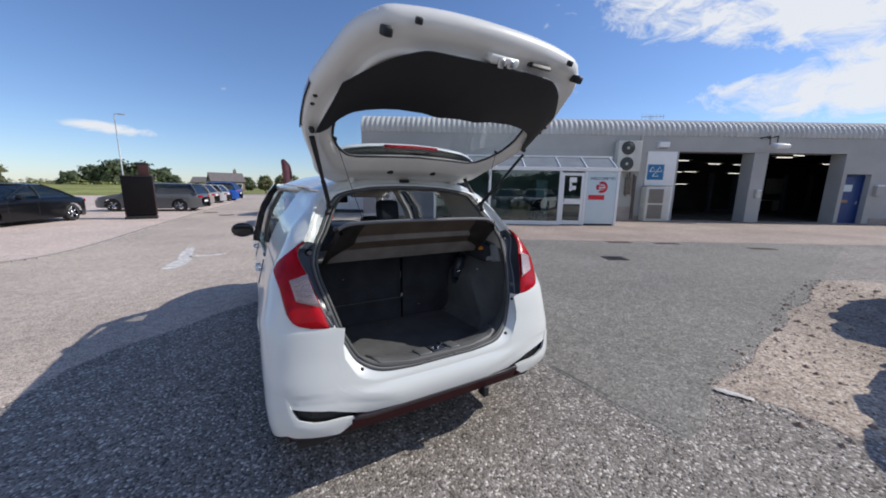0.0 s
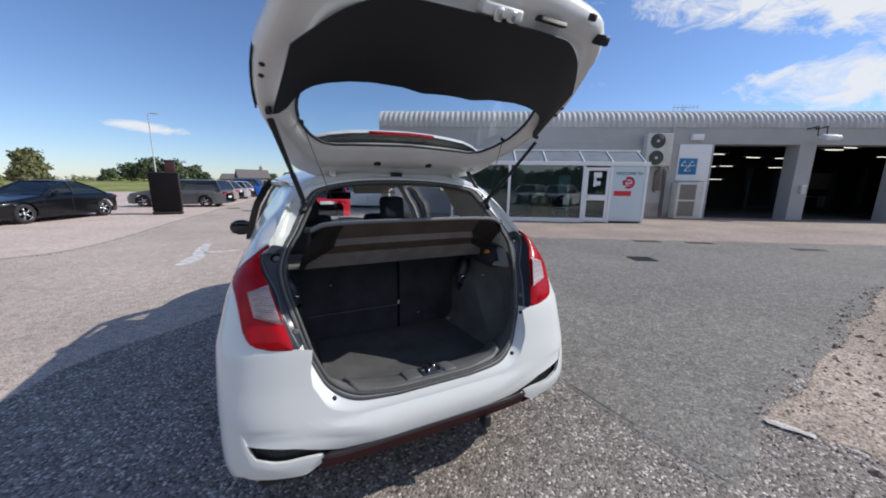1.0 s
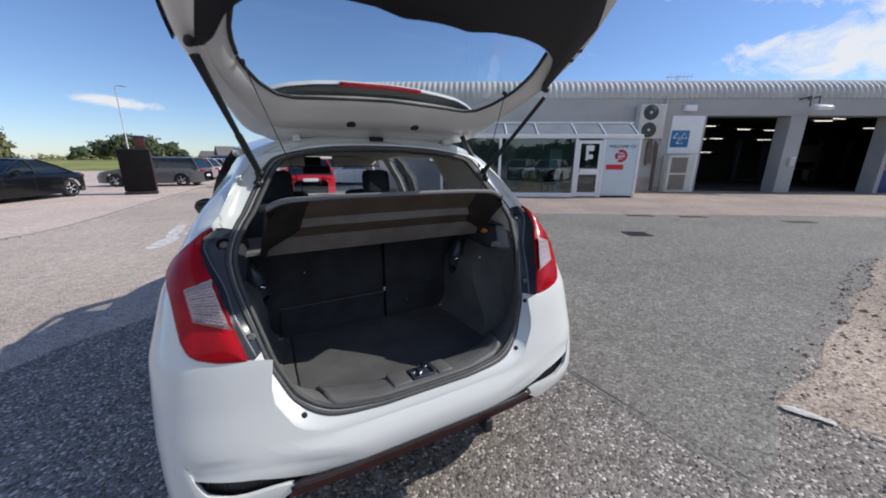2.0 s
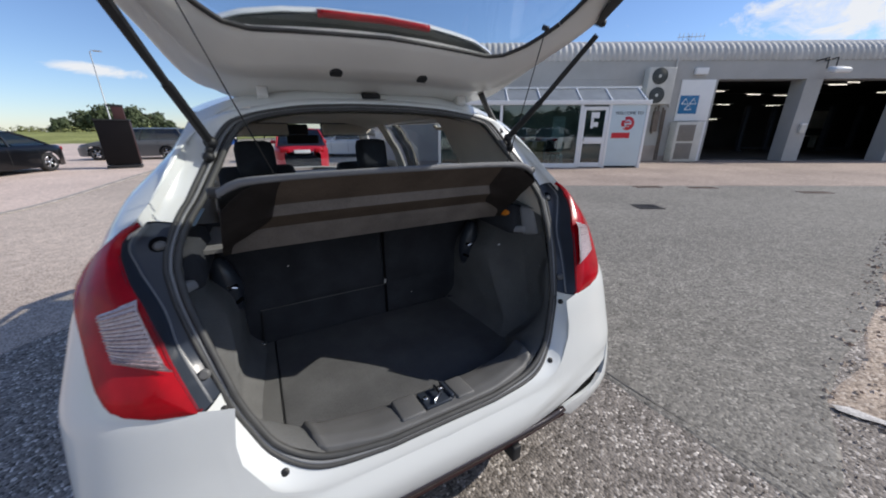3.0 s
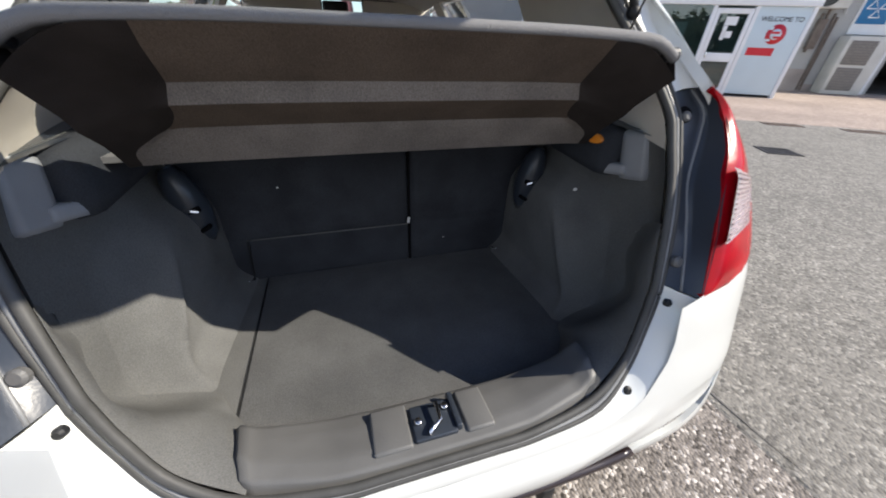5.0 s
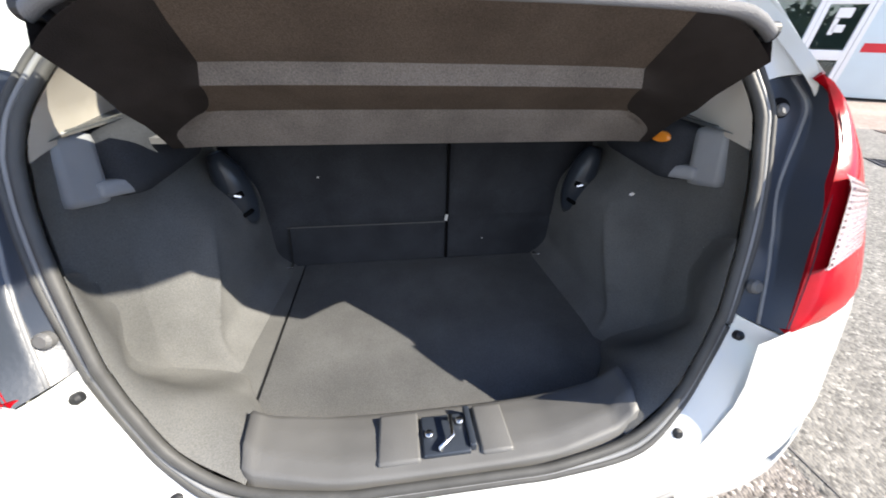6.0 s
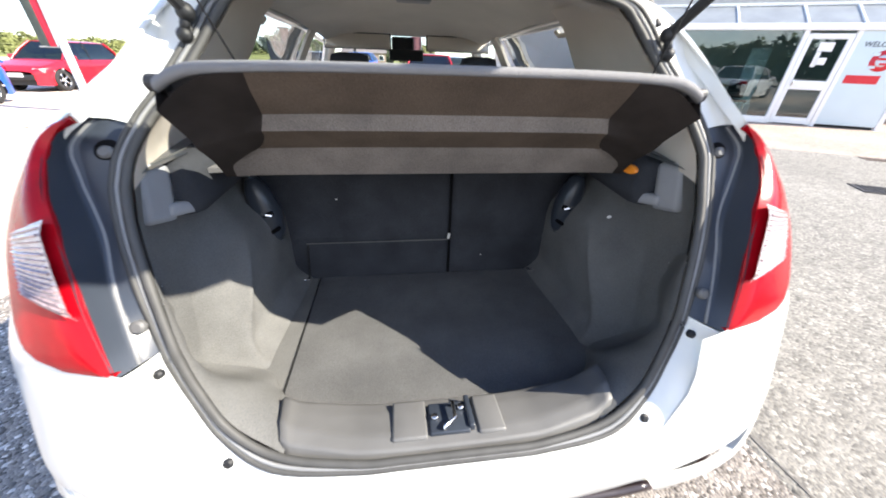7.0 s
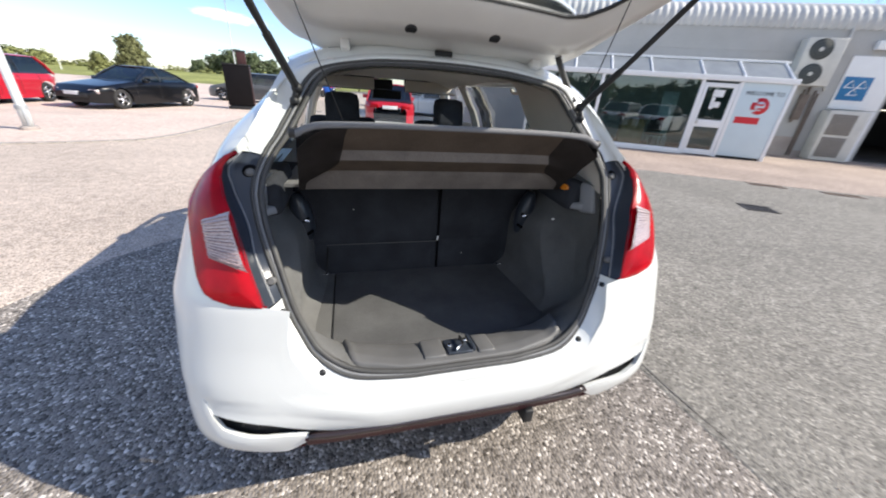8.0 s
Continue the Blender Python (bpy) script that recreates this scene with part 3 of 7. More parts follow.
        part("mirror_arm", boxes(((s * 0.815, 2.74, 0.945), (0.09, 0.07, 0.035)), bevel=0.012), M_GLOSSBLACK, mir)
        part("mirror_glass", boxes(((s * 0.925, 2.672, 0.985), (0.165, 0.006, 0.105), (0, 0, s * 12)), bevel=0.002), M_GLOSSBLACK, mir)

    # roof, windscreen, bonnet and nose
    rz = [(0.5, 1.515), (0.9, 1.535), (1.5, 1.545), (2.1, 1.525), (2.55, 1.475)]

    def roof(u, v):
        k = u * 2 - 1
        y = 0.62 + 1.93 * v - 0.05 * abs(k) ** 2.2 * (1 - v)
        hw = np.interp(y, [0.4, 0.6, 1.0, 2.0, 2.55], [0.46, 0.53, 0.575, 0.575, 0.53])
        return Vector((k * hw, y, curve(rz, y) - 0.085 * abs(k) ** 3.2))
    part("roof", sheet(roof, 30, 30), M_WHITE, car, thick=0.012)
    rim = catmull([edge_pt(-x, z) for x, z in EDGE[13:]] + [edge_pt(x, z) for x, z in EDGE[-2:12:-1]], 40)
    part("roof_edge", sheet(lambda u, v: rim[round(u * 40)].lerp(roof(u, 0.0), v) + Vector((0, 0, 0.012 * math.sin(math.pi * v))), 40, 6), M_WHITE, car)
    part("headliner", sheet(lambda u, v: roof(0.03 + 0.94 * u, 0.03 + 0.94 * v) - Vector((0, 0, 0.035 + 0.018 * min(1, max(0, (0.94 * v - 0.35) / 0.5)))), 24, 24), M_HEADLINER, car, "beige fabric headliner")

    def screen(u, v, o=0.0):
        k = u * 2 - 1
        hw = 0.52 + 0.17 * v
        y = 2.56 + 0.72 * v - 0.10 * k * k
        z = 1.472 - 0.47 * v - 0.055 * (1 - v) * abs(k) ** 3 - 0.03 * math.sin(math.pi * v) * -1
        return Vector((k * hw, y, z))
    part("windscreen", sheet(screen, 20, 12), M_CARGLASS, car)

    def bonnet(u, v):
        k = u * 2 - 1
        y = 3.18 + 0.80 * v - 0.10 * k * k * (1 - v) - 0.28 * k * k * v
        hw = min(0.77 - 0.02 * v, side_w(min(y, 3.98), 0.8) - 0.005)
        z = 1.005 - 0.20 * v - 0.10 * v ** 3 - 0.10 * abs(k) ** 3 + 0.02
        return Vector((k * hw, y, z))
    part("bonnet", sheet(bonnet, 24, 16), M_WHITE, car, thick=0.01)
    part("dashboard", boxes(((0, 2.86, 0.90), (1.32, 0.50, 0.20)), ((-0.36, 2.66, 1.0), (0.36, 0.16, 0.08)), bevel=0.05), M_BLACK, car)
    bm = bmesh.new()
    box(bm, (0, 4.0, 0.5), (1.1, 0.03, 0.16), bevel=0.01)
    part("grille", bm, M_GLOSSBLACK, car)
    for s in (-1, 1):
        bm = bmesh.new()
        box(bm, (s * 0.60, 3.86, 0.70), (0.28, 0.16, 0.12), (0, 0, -s * 30), bevel=0.04)
        part("headlamp", bm, M_CLEAR, car)
    part("cabin_floor", boxes(((0, 2.0, 0.34), (1.4, 2.3, 0.05)), bevel=0.01), M_CARPET, car)


build_car_shell()


SPECKS = [((-0.316, 0.838, 0.835), 0.004), ((0.244, 0.838, 0.578), 0.003), ((0.535, 0.50, 0.893), 0.007)]


def build_boot():
    FZ = 0.497
    # carpeted floor board and the side fillers
    fl = part("boot_floor", boxes(((0.10, 0.51, FZ - 0.02), (1.03, 0.66, 0.04)), bevel=0.004), M_CARPET, car, "charcoal carpeted boot floor board", smooth=False)
    part("floor_filler", boxes(((-0.53, 0.50, FZ - 0.022), (0.22, 0.68, 0.04)), bevel=0.003), M_LINER, car, smooth=False)
    bm = bmesh.new()
    tube(bm, [(-0.4165, 0.19, FZ + 0.001), (-0.4165, 0.835, FZ + 0.001)], 0.0014, 6)
    part("floor_gap", bm, M_BLACK, car)

    # sill trim inside the lip
    def sill(u, v):
        x = -0.345 - 0.05 * v + (0.717 + 0.105 * v) * u
        zr = float(np.interp(abs(x), [q[0] for q in SEAL_IN[:7]], [q[1] for q in SEAL_IN[:7]]))
        yr = curve(GUTTER, zr)
        d = 0.03 * min(1, v * 2) * (abs(x) / 0.45) ** 2.5
        prof = [(yr + 0.002, zr - 0.012), (yr + 0.010, zr + 0.004), (yr + 0.040, zr + 0.006), (0.13, zr - 0.008), (0.168, zr - 0.024), (0.186, 0.552), (0.190, FZ - 0.002)]
        i = v * 6
        k = min(int(i), 5)
        a, b = prof[k], prof[k + 1]
        y, z = a[0] + (b[0] - a[0]) * (i - k), a[1] + (b[1] - a[1]) * (i - k)
        if u in (0, 1):
            # the ends turn down into the lining
            z -= 0.03
        return Vector((x, y + d, z))
    part("sill_trim", sheet(sill, 48, 24), M_SILL, car, "grey plastic boot sill trim")
    # striker well in the sill
    for q, w in ((-0.085, 0.075), (0.09, 0.06)):
        part("striker_well", boxes(((q, 0.105, 0.598), (w, 0.10, 0.014), (-9, 0, 0)), bevel=0.006), M_SILL, car)
    part("striker_plate", boxes(((0.0, 0.10, 0.603), (0.085, 0.08, 0.010), (-9, 0, 0)), ((0.047, 0.108, 0.604), (0.012, 0.085, 0.020), (-9, 0, 0)), bevel=0.003), M_NAVY, car)
    bm = bmesh.new()
    tube(bm, [(-0.012, 0.065, 0.60), (-0.012, 0.068, 0.622), (0.012, 0.085, 0.626), (0.012, 0.125, 0.622), (0.012, 0.13, 0.60)], 0.0045, 8)
    disc(bm, (-0.03, 0.10, 0.612), (0, 0, 1), 0.008, 0.008, 10, 0.002)
    disc(bm, (0.03, 0.12, 0.61), (0, 0, 1), 0.008, 0.008, 10, 0.002)
    part("striker", bm, M_CHROME, car, "bright steel boot latch striker")

    # side linings: from the seal's inner edge inwards over the wheel arch to the seat back
    for s in (-1, 1):
        def lining(u, v):
            # u: from the opening forward to the seat; v: up
            z0 = FZ
            z = z0 + (1.085 - z0) * v
            zi = max(z, 0.607)
            xs = float(np.interp(zi, [q[1] for q in SEAL_IN[1:12]], [q[0] for q in SEAL_IN[1:12]]))
            xs = 0.34 + (xs - 0.34) * 1.0 if z > 0.60 else 0.36
            low = max(0, (0.618 - z) / 0.121)
            if low > 0:
                xs = 0.338 + 0.05 * low ** 0.25
            yf = curve(GUTTER, zi) + 0.008 + 0.13 * low ** 0.25
            # below the ledge the corner piece runs between the seal and the wall
            start = 0.26 * min(1, max(0, (0.93 - z) / 0.10))
            u = start + (1 - start) * u
            y = yf + (0.86 - yf) * u
            # wheel-arch bulge, strongest low down and forward
            lim = 0.625 - 0.03 * max(0, (z - 0.9) / 0.2)
            ease = min(1, u / 0.20)
            x = xs + (lim - xs) * (1 - (1 - ease) ** 2)
            ya, yb = 0.345 + 0.26 * max(0, z - 0.5), 0.385 + 0.62 * max(0, z - 0.5)
            bl = min(1, max(0, (y - ya) / (yb - ya)))
            up = 1 / (1 + math.exp((z - 0.87 + 0.25 * max(0, 0.62 - y)) / 0.026))
            x -= (0.090 + 0.03 * min(1, max(0, (y - 0.45) / 0.35))) * bl * up
            # moulded crease down the arch's rear corner
            x -= 0.011 * math.exp(-((y - yb) / 0.014) ** 2) * min(1, max(0, (z - 0.508) / 0.02)) * min(1, max(0, (0.80 - z) / 0.12))
            x = max(xs, x - 0.05 * min(1, low) ** 1.5 * (1 - bl))
            # the floor edge stays wide near the opening
            # rounded foot where the felt meets the floor
            x = max(min(x, xs + 0.02), x - 0.055 * max(0, 1 - (z - FZ) / 0.075) ** 2)
            return Vector((s * x, y, z))
        part("side_lining", sheet(lining, 80, 44), M_LINER, car, "grey felt boot side lining")
        rim = catmull([gut_pt(s * x, z - 0.004, -0.006) for x, z in SEAL_IN[3:9]], 48)
        o = 0.03 if s > 0 else 0.0
        wall_foot = catmull([Vector((s * (0.372 + o), 0.232, FZ)), Vector((s * (0.425 + o), 0.30, FZ)), Vector((s * (0.475 + 0.6 * o), 0.36, FZ + 0.012)), lining(0.04, 0.10), lining(0.04, 0.26), lining(0.04, 0.45), lining(0.04, 0.60), lining(0.03, 0.735)], 48)

        def corner(u, v):
            # u: along the seal from the sill's end up to the ledge; v: from the seal inwards; level beside the sill, a hollow further up
            a, b = rim[round(u * 48)], wall_foot[round(u * 48)]
            d = (b - a).length
            h = (2 * v ** 3 - 3 * v ** 2 + 1, -2 * v ** 3 + 3 * v ** 2, v ** 3 - 2 * v ** 2 + v, v ** 3 - v ** 2)
            k = min(1, u / 0.42)
            k = k * k * (3 - 2 * k)
            ma = Vector((0, 1.35, -0.02)).lerp(Vector((s * 0.135, 0.81, -0.135)), k) * d
            mb = Vector((s * 0.1, 0.25, -0.95)).lerp(Vector((s * 0.225, 0.81, -0.09 * (1 - u))), k) * d
            return a * h[0] + b * h[1] + ma * h[2] + mb * h[3]
        part("lining_corner", sheet(corner, 48, 20), M_LINER, car)
        # shelf support bracket and the dark ledge behind it
        bm = bmesh.new()
        box(bm, (s * 0.612, 0.395, 1.022), (0.05, 0.075, 0.125), (-12, 0, s * 14), bevel=0.016)
        box(bm, (s * 0.590, 0.43, 0.978), (0.045, 0.07, 0.03), (-10, 0, s * 20), bevel=0.01)
        part("shelf_bracket", bm, M_GREYTRIM, car, "light grey plastic shelf bracket")
        bm = bmesh.new()
        box(bm, (s * 0.585, 0.56, 1.02), (0.09, 0.26, 0.13), (4, 0, s * 3), bevel=0.035)
        part("lining_ledge", bm, M_SEATBACK, car, "dark rounded ledge behind the shelf bracket")
        part("lining_top", sheet(lambda u, v: Vector((s * (0.575 + 0.18 * u), 0.345 + 0.65 * v, 1.082 - 0.004 * u)), 4, 12), M_NAVY, car)
        # beige pillar trim over the ledge

        def trim(u, v):
            z = 1.07 + 0.38 * v
            xs = float(np.interp(z, [q[1] for q in SEAL_IN[9:17]], [q[0] for q in SEAL_IN[9:17]]))
            yf = curve(GUTTER, z) + 0.006
            y = yf + (1.02 - yf) * u
            w = skin(z)[1] - 0.035
            rate = 0.9 + 1.3 * min(1, max(0, (z - 1.16) / 0.1))
            return Vector((s * (xs + (w - xs) * (1 - (1 - min(1, u * rate)) ** 2)), y, z))
        part("pillar_trim", sheet(trim, 14, 14), M_BEIGE, car, "beige rear pillar trim")
        # seat latch and its dark pocket
        bm = bmesh.new()
        tube(bm, [(s * (0.552 - 0.045 * q), 0.745 + 0.01 * q, 0.945 - 0.225 * q) for q in spread(0, 1, 12)], [0.004 + 0.042 * math.sin(math.pi * min(1, 0.06 + q * 0.94)) ** 0.6 for q in spread(0, 1, 12)], 14)
        part("seat_latch_cover", bm, M_NAVY, car, "dark plastic seat latch cover")
        for lc, ls, lr in (((s * 0.515, 0.715, 0.835), (0.035, 0.02, 0.016), 12), ((s * 0.502, 0.72, 0.775), (0.03, 0.02, 0.012), 30)):
            part("latch_slot", boxes((lc, ls, (0, s * lr, 0)), bevel=0.003), M_AIRGAP, car)
        bm = bmesh.new()
        tube(bm, [(s * 0.500, 0.704, 0.832), (s * 0.515, 0.700, 0.838), (s * 0.532, 0.706, 0.842)], 0.005, 6)
        part("seat_striker", bm, M_CHROME, car)
        # lashing hook on the floor
        bm = bmesh.new()
        box(bm, (s * 0.4725, 0.822, FZ + 0.006), (0.035, 0.02, 0.01), bevel=0.003)
        tube(bm, [(s * 0.4725 - 0.012, 0.815, FZ + 0.01), (s * 0.4725, 0.80, FZ + 0.018), (s * 0.4725 + 0.012, 0.815, FZ + 0.01)], 0.003, 6)
        part("lashing_hook", bm, M_CHROME, car)
        # bolts in the channel and rubber buffers
        for x, y, z, r, mm, nm in ((0.540, 0.146, 0.875, 0.012, M_SILL, "channel_bolt"), (0.598, 0.304, 1.133, 0.011, M_SILL, "channel_bolt"), (0.516, 0.110, 0.797, 0.0085, M_BLACK, "rubber_plug"), (0.424, 0.046, 0.620, 0.0105, M_BLACK, "rubber_plug")):
            bm = bmesh.new()
            disc(bm, (s * x, y - 0.004, z), (0, -1, 0.45), r, 0.012, 16, 0.004)
            part(nm, bm, mm, car)
        # black disc round the upper bolt draws the shade in its recess
        bm = bmesh.new()
        disc(bm, (s * 0.600, 0.307, 1.135), (0, -1, 0.59), 0.018, 0.006, 20, 0.002)
        part("bolt_recess", bm, M_AIRGAP, car)
    bm = bmesh.new()
    disc(bm, (0.538, 0.478, 1.045), (-1, -0.35, 0.15), 0.024, 0.012, 18, 0.004)
    bmesh.ops.scale(bm, vec=(1, 1, 0.5), verts=bm.verts, space=Matrix.Translation((-0.538, -0.478, -1.045)))
    part("boot_lamp", bm, M_AMBER, car, "small amber courtesy lamp")

    # seat backs, split 60 to 40
    for xa, xb in ((-0.60, 0.104), (0.112, 0.62)):
        def back(u, v):
            x = xa + (xb - xa) * u
            z = 0.49 + 0.56 * v
            e = min(u, 1 - u) * (xb - xa)
            y = 0.842 + (0.03 * max(0, z - 0.66)) + 0.012 * math.exp(-e / 0.015)
            return Vector((x, y + 0.006 * math.exp(-((z - 0.655) / 0.008) ** 2), z))
        part("seat_back", sheet(back, 30, 50), M_SEATBACK, car, "dark cloth rear seat back")
    part("seat_seam", boxes(((-0.175, 0.8385, 0.655), (0.55, 0.004, 0.004)), bevel=0.0012), M_SILL, car)
    part("seat_split_gap", boxes(((0.108, 0.846, 0.72), (0.009, 0.012, 0.47)), bevel=0.001), M_AIRGAP, car)
    part("seat_tag", boxes(((0.104, 0.836, 0.672), (0.010, 0.004, 0.024), (0, 8, 0)), bevel=0.001), M_TAG, car, "small white fabric tag")
    part("seat_corner_gap", boxes(((-0.452, 0.835, 0.575), (0.006, 0.006, 0.15), (0, 6, 0)), bevel=0.001), M_BLACK, car)

    # parcel shelf, hinged up at the rear
    prof = [(0.264, 1.252), (0.300, 1.228), (0.362, 1.182), (0.367, 1.152), (0.456, 1.102), (0.463, 1.088), (0.500, 1.030)]

    def along(v):
        i = v * (len(prof) - 1)
        j = min(int(i), len(prof) - 2)
        a, b = prof[j], prof[j + 1]
        return a[0] + (b[0] - a[0]) * (i - j), a[1] + (b[1] - a[1]) * (i - j)

    def under(k, v):
        y, z = along(v)
        # the steps flatten out towards the sides
        fade = 1 if abs(k) < 0.72 + 0.2 * v * v else max(0, 1 - (abs(k) - 0.72 - 0.2 * v * v) / 0.05)
        flat = 0.264 + 0.236 * v, 1.252 - 0.222 * v
        y, z = flat[0] + (y - flat[0]) * (0.25 + 0.75 * fade), flat[1] + (z - flat[1]) * (0.25 + 0.75 * fade)
        hw = 0.466 + 0.040 * v
        curl = 0.045 * max(0, (abs(k) - 0.80) / 0.20) ** 2
        return Vector((k * hw, y - curl * 0.3, z + 0.014 * (1 - k ** 4) * (1 - v) - curl * (1 - v)))
    shelf = tagged(new("parcel_shelf"), "brown fibreboard parcel shelf with a ribbed underside, tilted up", "parcel shelf")
    shelf.location.x = 0.012
    def inner(v):
        t = min(1, max(0, (v - 0.50) / 0.40))
        return 0.715 + 0.06 * v + 0.185 * t * t * (3 - 2 * t)
    # steep bands get the paler tone that stands for light from behind
    for name, va, vb, mm, lab in (("board_panel", 0, 2 / 6, M_SHELF, ""), ("board_ridge", 2 / 6, 3 / 6, M_RIDGE, "ridge of the board, coloured paler as if lit"), ("board_panel", 3 / 6, 4 / 6, M_SHELF, ""), ("board_lip", 4 / 6, 1, M_RIDGE, "paler front lip of the board")):
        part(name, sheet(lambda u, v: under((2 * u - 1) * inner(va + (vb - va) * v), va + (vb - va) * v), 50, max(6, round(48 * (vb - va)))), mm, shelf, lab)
    for s in (-1, 1):
        part("felt_edge", sheet(lambda u, v: under(s * (inner(v) + (1 - inner(v)) * u), v), 10, 40), M_FELT, shelf, "black felt edge")

    def over(u, v):
        k = u * 2 - 1
        if v < 0.3:
            a = v / 0.3 * math.pi
            y, z = 0.274 - 0.011 * math.sin(a), 1.261 - 0.011 * math.cos(a)
        else:
            q = (v - 0.3) / 0.7
            y, z = 0.274 + 0.25 * q, 1.272 - 0.217 * q - 0.01 * q * (1 - q)
        w = 0.468 + 0.040 * max(0, (v - 0.3) / 0.7)
        return Vector((k * w, y, z + 0.014 * (1 - k ** 4) * (1 - v) - 0.02 * max(0, (abs(k) - 0.86) / 0.14) ** 2))
    part("cover", sheet(over, 40, 30), M_SHELF_TOP, shelf, "grey shelf cover with a rounded rear edge")
    part("front_panel", sheet(lambda u, v: Vector((0.56 * (2 * u - 1), 0.508 + 0.345 * v, 1.046 - 0.010 * v)), 10, 4), M_SHELF_TOP, shelf, thick=0.012)
    for s in (-1, 1):
        bm = bmesh.new()
        disc(bm, (s * 0.472, 0.285, 1.244), (s, 0, 0), 0.013, 0.03, 14, 0.004)
        part("pivot_pin", bm, M_RUBBER, shelf)
        part("end_cheek", sheet(lambda u, v: under(s, v).lerp(over(0 if s < 0 else 1, 0.3 + 0.7 * v), u), 2, 24), M_FELT, shelf)

    # pale lint specks and a small clip
    for q, r in SPECKS:
        bm = bmesh.new()
        bmesh.ops.create_icosphere(bm, subdivisions=1, radius=r, matrix=Matrix.Translation(q) @ Matrix.Diagonal((1.2, 0.4, 0.8, 1)))
        part("lint_speck", bm, M_TAG, car)
    # front and rear seats
    def seat(x, y, w, name, lab):
        st = part(name, boxes(((x, y, 0.86), (w, 0.16, 0.56), (-14, 0, 0)), ((x, y + 0.27, 0.56), (w, 0.5, 0.16)), bevel=0.05), M_SEATBACK, car, lab)
        for hx in ((x,) if w < 0.7 else (x - 0.42, x + 0.42)):
            part("head_restraint", boxes(((hx, y - 0.09, 1.195 if w < 0.7 else 1.02), (0.245, 0.12, 0.24), (-10, 0, 0)), bevel=0.058), M_SEATBACK, st)
            for q in (-0.05, 0.05):
                bm = bmesh.new()
                tube(bm, [(hx + q, y - 0.06, 1.08), (hx + q, y - 0.08, 1.18)], 0.007, 6)
                part("restraint_post", bm, M_CHROME, st)
    seat(-0.36, 2.16, 0.50, "front_seat", "black cloth front seat")
    seat(0.455, 2.16, 0.50, "front_seat", "black cloth front seat")
    # sun visors, mirror, roof lamp
    for s in (-1, 1):
        # dark board behind each visor draws in the shadow round its edge
        part("visor_edge", boxes(((s * 0.335 + 0.015, 2.316, 1.384), (0.436, 0.012, 0.104), (-25, 0, 0)), bevel=0.005), M_RUBBER, car, "dark board drawn for the visor's shadow gap and hinge rail")
        part("sun_visor", boxes(((s * 0.335 + 0.015, 2.30, 1.382), (0.42, 0.03, 0.085), (-25, 0, 0)), bevel=0.008), M_BEIGE, car, "beige sun visor")
        bm = bmesh.new()
        tube(bm, [(s * 0.55, 1.0, 1.40), (s * 0.555, 1.03, 1.385), (s * 0.555, 1.13, 1.385), (s * 0.55, 1.16, 1.40)], 0.009, 6)
        part("grab_handle", bm, M_BEIGE, car)
    mr = part("rear_view_mirror", boxes(((0.0, 2.40, 1.310), (0.24, 0.03, 0.07), (8, 0, 0)), bevel=0.012), M_BLACK, car)
    part("sensor_cover", boxes(((-0.02, 2.52, 1.385), (0.16, 0.08, 0.08)), bevel=0.015), M_BLACK, mr)
    part("roof_lamp", boxes(((0, 1.35, 1.503), (0.14, 0.09, 0.02)), bevel=0.006), M_GREYTRIM, car)
    part("roof_header_trim", sheet(lambda u, v: Vector((0.44 * (2 * u - 1), 0.515 + 0.20 * v, 1.436 + 0.045 * v - 0.06 * abs(2 * u - 1) ** 3)), 20, 4), M_BEIGE, car)


build_boot()


